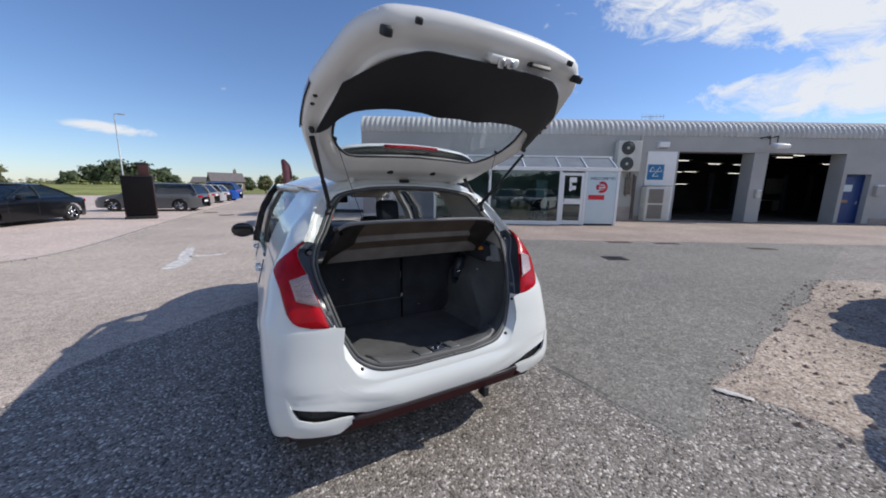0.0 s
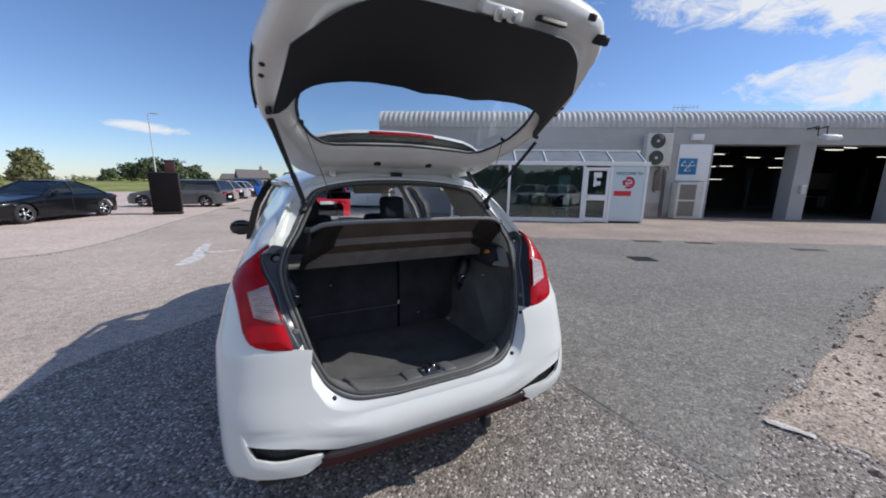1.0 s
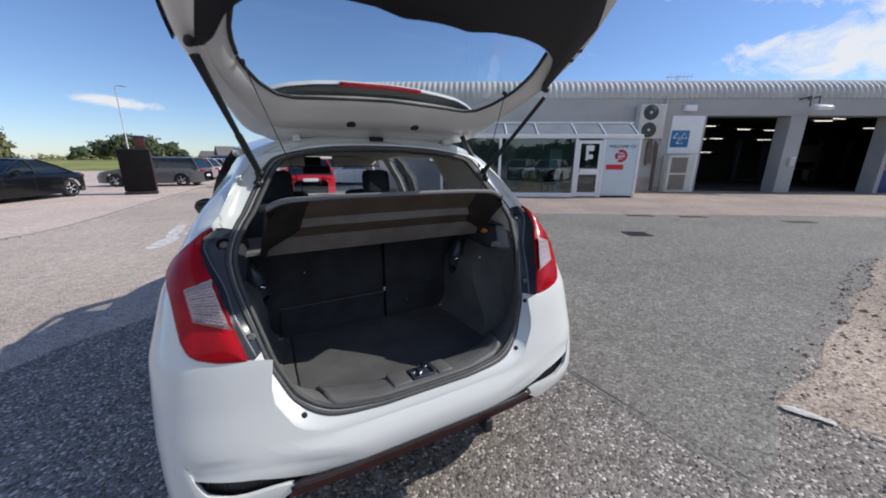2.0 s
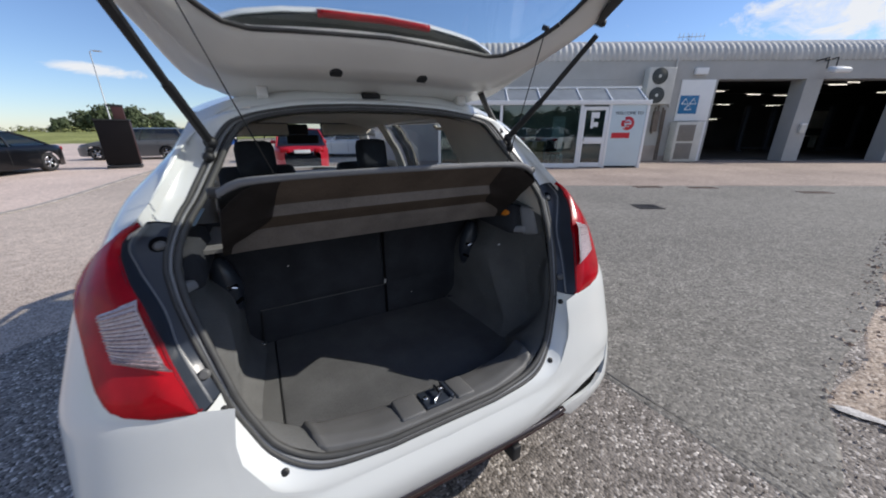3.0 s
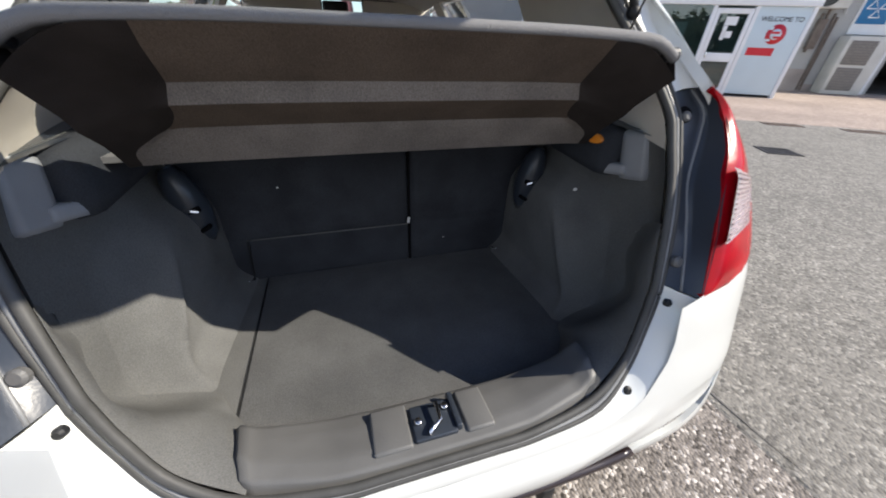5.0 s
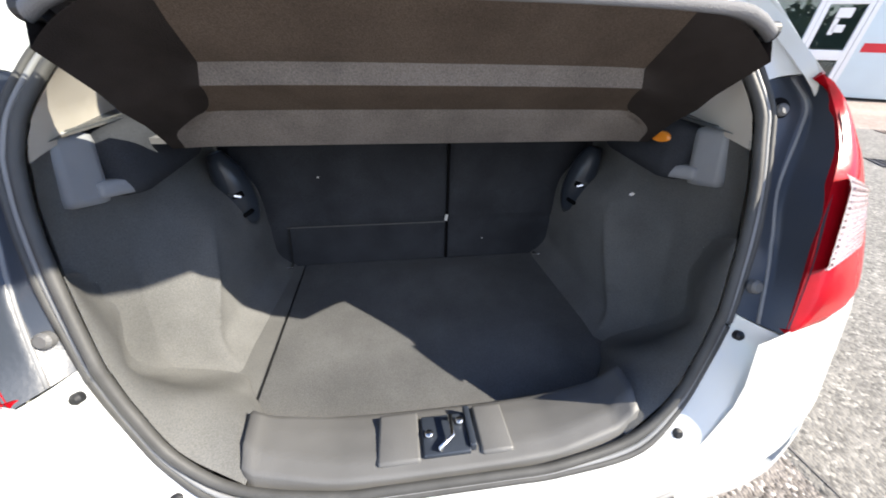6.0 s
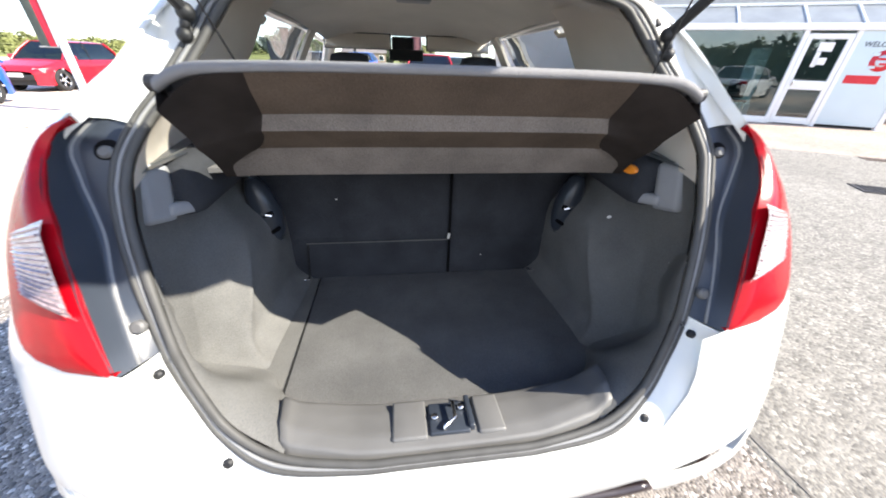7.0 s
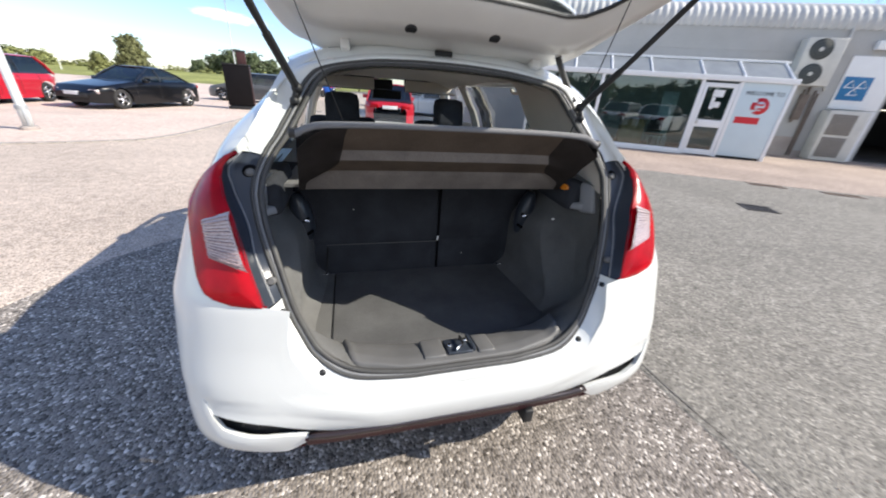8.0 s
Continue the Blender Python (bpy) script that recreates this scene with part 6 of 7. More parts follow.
def fan_unit(name, u, dd, z, w, h, depth, fans, label, grille_dark, square=False):
    a = thing(name, label, "air conditioner")
    part("casing", fbox(((u, dd, z), (w, depth, h)), bevel=0.02), M_ACUNIT, a)
    n = fac(0, -1, 0) - fac(0, 0, 0)
    for du, dz, r in fans:
        bm = bmesh.new()
        if square:
            # a flat square guard of fine wires over the fan
            g = part("fan_guard", fbox(((u + du, dd - depth / 2 - 0.004, z + dz), (r * 2.1, 0.02, r * 2.0)), bevel=0.006), grille_dark, a, "dusty grey square fan guard")
            for k in range(9):
                part("guard_wire", fbox(((u + du, dd - depth / 2 - 0.018, z + dz - r * 0.9 + r * 0.225 * k), (r * 2.0, 0.006, 0.010))), M_SILL, g)
            continue
        disc(bm, fac(u + du, dd - depth / 2 - 0.006, z + dz), n, r, 0.02, 28, 0.006)
        g = part("fan_grille", bm, grille_dark, a, "dark round fan grille")
        bm = bmesh.new()
        c0 = fac(u + du, dd - depth / 2 - 0.02, z + dz)
        ax, up = fac(1, 0, 0) - fac(0, 0, 0), Vector((0, 0, 1))
        for q in (0.98, 0.72, 0.46):
            tube(bm, [c0 + (ax * math.cos(t) + up * math.sin(t)) * r * q for t in spread(0, 2 * math.pi, 28)], 0.006, 5, caps=False)
        part("grille_ring", bm, M_SILL, g)
        bm = bmesh.new()
        disc(bm, c0, n, r * 0.2, 0.03, 14, 0.006)
        part("hub", bm, M_ACUNIT, g)
    return a


M_FANDARK = mat("dark_fan_grille", (0.05, 0.06, 0.06), 0.6, 0, 0.2, 20)
M_FANGREY = mat("dusty_fan_grille", (0.22, 0.20, 0.18), 0.7, 0, 0.2, 20)
fan_unit("air_conditioner", 8.82, D0 - 0.25, 3.12, 1.10, 1.42, 0.42, ((-0.10, 0.38, 0.32), (-0.10, -0.36, 0.32)), "cream twin-fan air conditioner on the wall", M_FANDARK)
fan_unit("air_conditioner", 10.36, D0 - 0.32, 0.86, 1.14, 1.68, 0.50, ((-0.10, 0.38, 0.34), (-0.10, -0.38, 0.34)), "cream twin-fan air conditioner on the ground", M_FANGREY, True)


def mot_sign():
    s = thing("sign_board", "white wall board with a blue test sign", "sign")
    part("board", fbox(((10.66, D0 - 0.03, 2.58), (1.44, 0.05, 1.66)), bevel=0.006), M_UPVC, s)
    part("lower_board", fbox(((11.20, D0 - 0.028, 0.87), (0.36, 0.045, 1.72))), M_UPVC, s)
    b = part("blue_panel", fbox(((10.40, D0 - 0.065, 2.41), (0.80, 0.02, 0.74)), bevel=0.004), M_SIGNBLUE, s, "blue square with three white triangles")
    for du, dz in ((-0.17, 0.03), (0.17, 0.03), (0.0, -0.20)):
        bm = bmesh.new()
        a = [(du - 0.14, dz), (du + 0.14, dz), (du, dz + (0.22 if dz > 0 else 0.20))]
        P = [fac(10.40 + x, D0 - 0.082, 2.41 + z) for x, z in a]
        tube(bm, [P[0], P[1], P[2], P[0]], 0.022, 5)
        part("triangle", bm, M_UPVC, b)
    part("utility_box", fbox(((10.62, D0 - 0.10, 3.72), (0.5, 0.18, 0.26)), bevel=0.012), M_UPVC, s)


mot_sign()


def wall_fittings():
    p = thing("drain_pipe", "grey drain pipe down the workshop wall", "pipe")
    bm = bmesh.new()
    tube(bm, [fac(9.56, D0 - 0.06, 4.2), fac(9.56, D0 - 0.06, 2.45), fac(9.60, D0 - 0.06, 2.3)], 0.045, 8)
    part("pipe", bm, M_CLAD, p)
    for z in (3.9, 3.2, 2.6):
        part("clip", fbox(((9.56, D0 - 0.03, z), (0.14, 0.08, 0.05)), bevel=0.005), M_CLAD, p)
    r = thing("pipework", "rusty brown cables and pipes on the wall", "pipes")
    for k, (u, z0, z1) in enumerate(((9.02, 2.3, 1.2), (9.14, 2.4, 1.3), (9.36, 2.3, 0.05), (9.46, 2.2, 0.05))):
        bm = bmesh.new()
        tube(bm, [fac(u, D0 - 0.06, z0), fac(u + 0.03 * math.sin(k), D0 - 0.07, (z0 + z1) / 2), fac(u + 0.02, D0 - 0.06, z1)], 0.035, 7)
        part("pipe", bm, M_RUST, r)
    part("switch_box", fbox(((9.08, D0 - 0.09, 1.72), (0.24, 0.16, 0.85)), bevel=0.02), M_RUST, r)
    # flood lamp over the pier
    f = thing("wall_lamp", "white flood lamp on a dark bracket over the pier", "wall lamp")
    for u in (15.36, 15.72):
        bm = bmesh.new()
        tube(bm, [fac(u, D0, 4.1), fac(u, D0 - 0.5, 4.14), fac(u, D0 - 0.52, 3.74)], 0.03, 6)
        part("bracket_arm", bm, M_BLACK, f)
    bm = bmesh.new()
    tube(bm, [fac(15.36, D0 - 0.25, 4.12), fac(15.72, D0 - 0.25, 4.12)], 0.03, 6)
    part("cross_bar", bm, M_BLACK, f)
    bm = bmesh.new()
    box(bm, tuple(fac(15.80, D0 - 0.62, 3.68)), (0.66, 0.40, 0.20), (18, 0, RZ), bevel=0.07)
    part("lamp_head", bm, M_UPVC, f)
    s = thing("soap_box", "small grey box on the pier", "wall box")
    part("box", fbox(((15.62, D0 - 0.07, 1.40), (0.22, 0.12, 0.34)), bevel=0.02), M_ACUNIT, s)
    part("lid", fbox(((15.62, D0 - 0.08, 1.60), (0.24, 0.15, 0.06)), bevel=0.015), M_UPVC, s)
    s = thing("letter_box", "small pale wall box beside the blue door", "wall box")
    part("box", fbox(((21.55, D0 - 0.08, 1.66), (0.34, 0.15, 0.46)), bevel=0.015), M_WALL, s)
    part("lid", fbox(((21.55, D0 - 0.09, 1.92), (0.36, 0.18, 0.08)), bevel=0.02), M_UPVC, s)
    a = thing("roof_aerial", "thin metal aerial on the workshop roof", "aerial")
    bm = bmesh.new()
    tube(bm, [fac(10.4, D0 + 0.9, 4.9), fac(10.4, D0 + 0.9, 5.28)], 0.02, 6)
    part("mast", bm, M_CLAD, a)
    bm = bmesh.new()
    tube(bm, [fac(9.9, D0 + 0.9, 5.2), fac(11.1, D0 + 0.9, 5.24)], 0.014, 5)
    part("boom", bm, M_CLAD, a)
    for k in range(7):
        bm = bmesh.new()
        tube(bm, [fac(9.95 + 0.18 * k, D0 + 0.9, 5.05 + 0.01 * k), fac(9.97 + 0.18 * k, D0 + 0.9, 5.36)], 0.009, 5)
        part("element", bm, M_CLAD, a)


wall_fittings()
# ---------------------------------------------------------------- parked cars


def parked_car(name, label, paint, L, W, H, m, kind="hatch"):
    """A parked car, nose to +y before placing; body, glass, lamps, wheels with rims."""
    c = thing(name, label, "car", "parked cars")
    belt = H * 0.63
    # stations along the length: y fraction from the rear, deck height, half-width factor
    top = {"hatch": [(0, 0.50), (0.02, 0.60), (0.10, 0.63), (0.72, 0.63), (0.80, 0.60), (0.95, 0.50), (1, 0.40)],
           "estate": [(0, 0.50), (0.02, 0.62), (0.10, 0.63), (0.72, 0.63), (0.78, 0.61), (0.95, 0.50), (1, 0.40)],
           "coupe": [(0, 0.52), (0.02, 0.64), (0.16, 0.67), (0.64, 0.65), (0.70, 0.64), (0.94, 0.52), (1, 0.38)],
           "saloon": [(0, 0.52), (0.02, 0.64), (0.16, 0.66), (0.66, 0.64), (0.72, 0.62), (0.95, 0.50), (1, 0.40)]}[kind]

    def hw(f, z):
        e = (1 - max(0, (abs(f - 0.5) - 0.34) / 0.165) ** 2.4 * 0.38)
        return W / 2 * e * (1 - 0.06 * max(0, 0.5 - z / belt) - 0.05 * max(0, z / belt - 0.75) * 4 * 0.35)

    def body(u, v):
        f = u
        zt = curve(top, f) * H
        zb = 0.16 + 0.05 * (abs(f - 0.5) * 2) ** 4
        # v: 0 to 1 goes from the left sill over the top to the right sill
        a = v * 2 - 1
        s = 1 if a > 0 else -1
        k = abs(a)
        if k < 0.5:
            t = k / 0.5
            z = zt - 0.03 * t ** 3
            x = s * (hw(f, z) - 0.05) * t
        else:
            t = (k - 0.5) / 0.5
            z = zt - 0.03 - (zt - 0.03 - zb) * t
            x = s * (hw(f, z) - 0.05 * (1 - min(1, t * 5)) ** 2 + 0.012 * math.exp(-((t - 0.25) / 0.06) ** 2))
        return m @ Vector((x, (f - 0.5) * L, z))
    bm = sheet(body, 70, 40)
    wy = (-0.30 * L, 0.315 * L)
    R = 0.335
    inv = m.inverted()
    kill = []
    for v in bm.verts:
        p = inv @ v.co
        if abs(p.x) < W / 2 * 0.72:
            continue
        for y in wy:
            d = Vector((p.y - y, p.z - 0.32))
            if d.length < R * 0.9:
                kill.append(v)
            elif d.length < R + 0.07:
                d = d.normalized() * (R + 0.02)
                v.co = m @ Vector((p.x, y + d.x, 0.32 + d.y))
    bmesh.ops.delete(bm, geom=list(set(kill)), context="VERTS")
    part("body", bm, paint, c)
    part("underside", boxes(((m @ Vector((0, 0, 0.27))), (W * 0.8, L * 0.92, 0.16), tuple(math.degrees(q) for q in m.to_euler()))), M_BLACK, c)
    # cabin: glass house with pillars and roof
    ya, yb = {"hatch": (-0.46, 0.24), "estate": (-0.47, 0.24), "coupe": (-0.36, 0.17), "saloon": (-0.36, 0.19)}[kind]
    ra, rb = {"hatch": (-0.36, 0.06), "estate": (-0.41, 0.06), "coupe": (-0.13, -0.01), "saloon": (-0.20, 0.03)}[kind]
    zb_ = curve(top, 0.5) * H - 0.02

    def cabin(u, v):
        """u round the house, v from belt to roof edge."""
        n = 4 * u
        k = int(min(n, 3.9999)); t = n - k
        w0, w1 = W / 2 - 0.09, W / 2 - 0.27
        a = [(-w0, ya), (w0, ya), (w0, yb), (-w0, yb)]
        b = [(-w1, ra), (w1, ra), (w1, rb), (-w1, rb)]
        lo = [a[k][i] + (a[(k + 1) % 4][i] - a[k][i]) * t for i in (0, 1)]
        hi = [b[k][i] + (b[(k + 1) % 4][i] - b[k][i]) * t for i in (0, 1)]
        x, y = lo[0] + (hi[0] - lo[0]) * v, lo[1] + (hi[1] - lo[1]) * v
        bow = 0.02 * math.sin(math.pi * v)
        return m @ Vector((x * (1 + bow), y * L * (1 + bow * 0.4), zb_ + (H - 0.05 - zb_) * v ** 0.92))
    part("glass", sheet(cabin, 48, 8, wrap=True), M_CARDARK, c, "dark glass")

    def roof(u, v):
        w1 = W / 2 - 0.265
        a, b = u * 2 - 1, v
        return m @ Vector((a * w1, (ra + (rb - ra) * b) * L + (0.03 * (1 if b > 0.5 else -1)) * (1 - a * a) * (abs(b - 0.5) * 2) ** 4, H - 0.045 + 0.045 * (1 - a ** 4) * (1 - (2 * b - 1) ** 4 * 0.5)))
    part("roof", sheet(roof, 14, 14), paint, c, thick=0.03)
    for s in (-1, 1):
        for bot, tp in (((s * (W / 2 - 0.09), ya * L), (s * (W / 2 - 0.27), ra * L)), ((s * (W / 2 - 0.09), yb * L), (s * (W / 2 - 0.27), rb * L)), ((s * (W / 2 - 0.085), (ya + yb) / 2 * L * 0.6), (s * (W / 2 - 0.262), (ra + rb) / 2 * L * 0.6))):
            bm = bmesh.new()
            p, q = Vector((*bot, zb_ - 0.02)), Vector((*tp, H - 0.045))
            mid = p.lerp(q, 0.5) + Vector((s * 0.022, 0.02 * (1 if p.y > 0 else -1), 0.02))
            tube(bm, [m @ w for w in (p, mid, q)], 0.03, 6)
            part("pillar", bm, paint if abs(bot[1]) > 0.3 * L * 0.6 else M_GLOSSBLACK, c)
        bm = bmesh.new()
        box(bm, m @ Vector((s * (W / 2 + 0.07), yb * L - 0.25, belt + 0.04)), (0.20, 0.12, 0.13), tuple(math.degrees(q) for q in m.to_euler()), bevel=0.04)
        part("door_mirror", bm, paint, c)
        for yy, col, nm in ((-0.5 * L + 0.09, M_RED, "tail_lamp"), (0.5 * L - 0.20, M_CLEAR, "headlamp")):
            bm = bmesh.new()
            f = yy / L + 0.5
            box(bm, m @ Vector((s * (hw(f, 0.6) - 0.13), yy, curve(top, f) * H - 0.13)), (0.30, 0.16, 0.13), tuple(math.degrees(q) for q in (m @ pose(0, 0, 0, 0, 0, -s * 18 * (1 if yy > 0 else -1))).to_euler()), bevel=0.04)
            part(nm, bm, col, c)
        for y in wy:
            prof = [(0.20, -0.10), (0.22, -0.105), (0.30, -0.105), (0.318, -0.08), (0.32, 0), (0.318, 0.08), (0.30, 0.105), (0.22, 0.105), (0.20, 0.10)]
            xc = s * (W / 2 - 0.13)
            wl = part("wheel", sheet(lambda u, v: m @ Vector((xc + prof[round(v * 8)][1] * s, y + prof[round(v * 8)][0] * math.cos(2 * math.pi * u), 0.32 + prof[round(v * 8)][0] * math.sin(2 * math.pi * u))), 28, 8, wrap=True), M_TYRE, c)
            bm = bmesh.new()
            disc(bm, m @ Vector((xc + s * 0.06, y, 0.32)), m.to_3x3() @ Vector((s, 0, 0)), 0.06, 0.04, 12)
            for k in range(5):
                a = 2 * math.pi * k / 5
                for off in (-0.10, 0.10):
                    tube(bm, [m @ Vector((xc + s * 0.075, y + 0.04 * math.cos(a), 0.32 + 0.04 * math.sin(a))), m @ Vector((xc + s * 0.075, y + 0.205 * math.cos(a + off), 0.32 + 0.205 * math.sin(a + off)))], 0.017, 5)
            tube(bm, [m @ Vector((xc + s * 0.085, y + 0.21 * math.cos(a), 0.32 + 0.21 * math.sin(a))) for a in spread(0, 2 * math.pi, 24)], 0.014, 5, caps=False)
            part("rim", bm, M_ALLOY, wl)
        for y in (-0.02 * L, -0.235 * L, 0.19 * L):
            bm = bmesh.new()
            tube(bm, [m @ Vector((s * (hw(y / L + 0.5, z) + 0.003), y, z)) for z in spread(0.28, belt - 0.06, 6)], 0.006, 4)
            part("shut_line", bm, M_BLACK, c)
    # plates as blank bars, grille
    for yy in (-0.5 * L - 0.004, 0.5 * L + 0.004):
        part("plate", boxes(((m @ Vector((0, yy, 0.48 if yy > 0 else 0.72 if kind == "hatch" else 0.55))), (0.5, 0.02, 0.11), tuple(math.degrees(q) for q in m.to_euler())), bevel=0.004), M_UPVC, c)
    part("grille", boxes(((m @ Vector((0, 0.5 * L - 0.02, 0.42))), (W * 0.62, 0.06, 0.16), tuple(math.degrees(q) for q in m.to_euler())), bevel=0.02), M_BLACK, c)
    return c


M_CARDARK = glass("parked_car_glass", (0.20, 0.24, 0.26), ior=1.6)


def paint(name, c):
    return mat(name, c, 0.3, 0, 0.03, 3, coat=0.4, spec=0.25)


P_BLACK, P_GREY, P_RED, P_BLUE = paint("black_paint", (0.004, 0.0045, 0.006)), paint("grey_paint", (0.10, 0.105, 0.11)), paint("red_paint", (0.42, 0.015, 0.03)), paint("blue_paint", (0.02, 0.10, 0.42))
P_MAROON, P_SILVER, P_WHITE = paint("pale_bronze_paint", (0.36, 0.32, 0.31)), paint("silver_paint", (0.45, 0.46, 0.48)), paint("white_paint", (0.75, 0.76, 0.77))

parked_car("coupe_car", "glossy black two-door coupe parked on the pink paving", P_BLACK, 4.65, 1.82, 1.39, pose(-8.1, 15.9, 0.012, 0, 0, 160), "coupe")
parked_car("estate_car", "dark grey estate car parked across the pink paving", P_GREY, 4.75, 1.85, 1.50, pose(-5.35, 22.6, 0.012, 0, 0, 77), "estate")
parked_car("small_red_car", "bright red hatchback parked beside the lamp post", P_RED, 3.75, 1.68, 1.47, pose(-11.6, 14.7, 0.012, 0, 0, 178), "hatch")
parked_car("blue_bay_car", "blue hatchback parked beside the red one", P_BLUE, 4.0, 1.72, 1.48, pose(-10.7, 8.8, 0.012, 0, 0, 176), "hatch")
parked_car("pale_car", "pale bronze hatchback parked in the row", P_MAROON, 4.2, 1.78, 1.48, pose(-4.97, 28.4, 0.012, 0, 0, 77), "hatch")
parked_car("silver_car", "silver hatchback parked in the row", P_SILVER, 4.2, 1.78, 1.46, pose(-4.45, 32.4, 0.012, 0, 0, 77), "hatch")
parked_car("blue_car", "bright blue hatchback parked at the end of the row", P_BLUE, 4.3, 1.85, 1.70, pose(-3.70, 36.8, 0.012, 0, 0, 77), "hatch")
parked_car("red_car_ahead", "bright red hatchback standing ahead on the yard", P_RED, 3.9, 1.72, 1.46, pose(1.22, 13.6, 0.0, 0, 0, -5), "hatch")
parked_car("white_car_ahead", "white saloon parked further along the yard", P_WHITE, 4.4, 1.8, 1.44, pose(4.6, 19.5, 0.0, 0, 0, 60), "saloon")
parked_car("silver_car_ahead", "silver estate parked further along the yard", P_SILVER, 4.5, 1.8, 1.50, pose(3.2, 25.5, 0.0, 0, 0, 62), "estate")
parked_car("white_bay_car", "white hatchback in a gravel bay, tail to the workshop", P_WHITE, 4.2, 1.80, 1.50, pose(4.35, -3.38, 0.01, 0, 0, 181), "hatch")
parked_car("white_bay_car", "white hatchback in a gravel bay, tail to the workshop", P_WHITE, 4.2, 1.80, 1.50, pose(6.75, -2.75, 0.01, 0, 0, 181), "hatch")

# ---------------------------------------------------------------- street furniture
M_PALEPOST = mat("pale_painted_post", (0.60, 0.62, 0.61), 0.5, 0.1, 0.12, 5, 0.05, 60)
M_POST = mat("galvanised_post", (0.42, 0.44, 0.45), 0.5, 0.5, 0.15, 6, 0.1, 60)


def lamp_post(x, y, h, arm, label, base=True):
    p = thing("lamp_post", label, "lamp post", m=pose(x, y, 0.012))
    bm = bmesh.new()
    tube(bm, [(0, 0, 0), (0, 0, 0.46), (0, 0, 0.50), (0, 0, h)], [0.085, 0.085, 0.075, 0.055] if base else [0.07, 0.07, 0.06, 0.04], 14)
    part("pole", bm, M_PALEPOST if base else M_POST, p)
    if base:
        part("access_door", boxes(((0.055, -0.055, 0.25), (0.05, 0.06, 0.34), (0, 0, -30)), bevel=0.01), M_POST, p)
        bm = bmesh.new()
        tube(bm, [(0, 0, 0.40), (0, 0, 0.44), (0, 0, 0.48)], [0.098, 0.100, 0.096], 14)
        part("collar", bm, M_POST, p)
        # hanging banner in three strips, held by two arms
        for xa, xb, mm, label in ((-0.44, -0.24, mat("dark_green_banner", (0.06, 0.075, 0.065), 0.8, 0, 0.3, 3), "dark green banner strip"), (-0.24, -0.115, mat("red_banner", (0.42, 0.012, 0.035), 0.8, 0, 0.25, 3), "red banner strip"), (-0.115, -0.085, M_UPVC, "white banner edge")):
            part("banner", sheet(lambda u, v: Vector((xa + (xb - xa) * u, 0.03 * math.sin(9 * (xa + (xb - xa) * u) + 2.2 * v), 1.28 + 2.2 * v)), 6, 20), mm, p, label, thick=0.003)
        for z in (1.27, 3.48):
            bm = bmesh.new()
            tube(bm, [(0, 0, z), (-0.46, 0, z)], 0.014, 8)
            part("banner_arm", bm, M_POST, p)
        bm = bmesh.new()
        disc(bm, (0, 0, 0.03), (0, 0, 1), 0.15, 0.08, 16, 0.02)
        part("foot", bm, M_BRICKY, p)
    bm = bmesh.new()
    tube(bm, [(0, 0, h - 0.05), (arm * 0.3, 0, h + 0.12), (arm, 0, h + 0.12)], 0.03, 8)
    part("arm", bm, M_POST, p)
    part("lamp_head", boxes(((arm + 0.2, 0, h + 0.10), (0.6, 0.22, 0.10)), bevel=0.03), M_POST, p)


lamp_post(-6.88, 8.75, 6.5, 0.6, "pale grey lamp post with a red and dark green banner")
lamp_post(-11.95, 45.0, 8.1, 0.35, "thin grey street lamp beyond the parked cars", False)
for x, y in ((-40.0, 66.0), (-44.5, 66.0)):
    p = thing("sign_post", "short white marker post at the grass edge", "post", "marker posts", m=pose(x, y, 0.02))
    bm = bmesh.new()
    tube(bm, [(0, 0, 0), (0, 0, 1.9)], [0.06, 0.05], 10)
    part("post", bm, M_UPVC, p)
    part("cap", boxes(((0, 0, 1.92), (0.13, 0.13, 0.05)), bevel=0.01), M_UPVC, p)


def black_sign():
    s = thing("totem_sign", "black freestanding display board with a dark red post", "sign", m=pose(-4.81, 17.0, 0.012, 0, 0, 4))
    part("board", boxes(((0, 0, 0.93), (0.98, 0.34, 1.58)), bevel=0.02), mat("black_sign_face", (0.006, 0.005, 0.006), 0.5, 0, 0.2, 4, spec=0.15), s)
    part("base", boxes(((0, 0, 0.06), (1.0, 0.48, 0.12)), bevel=0.02), M_BLACK, s)
    part("cap", boxes(((0, 0, 1.74), (1.02, 0.38, 0.05)), bevel=0.01), M_BLACK, s)
    part("post", boxes(((0.24, 0.0, 1.96), (0.34, 0.12, 0.52)), bevel=0.02), mat("dark_red_post", (0.045, 0.012, 0.012), 0.5), s)
    part("post_cap", boxes(((0.20, 0.0, 2.24), (0.44, 0.14, 0.07)), bevel=0.01), M_BLACK, s)
    part("edge_strip", boxes(((0.495, 0, 0.93), (0.02, 0.30, 1.5)), bevel=0.005), mat("dark_edge", (0.03, 0.008, 0.008), 0.5), s)


black_sign()


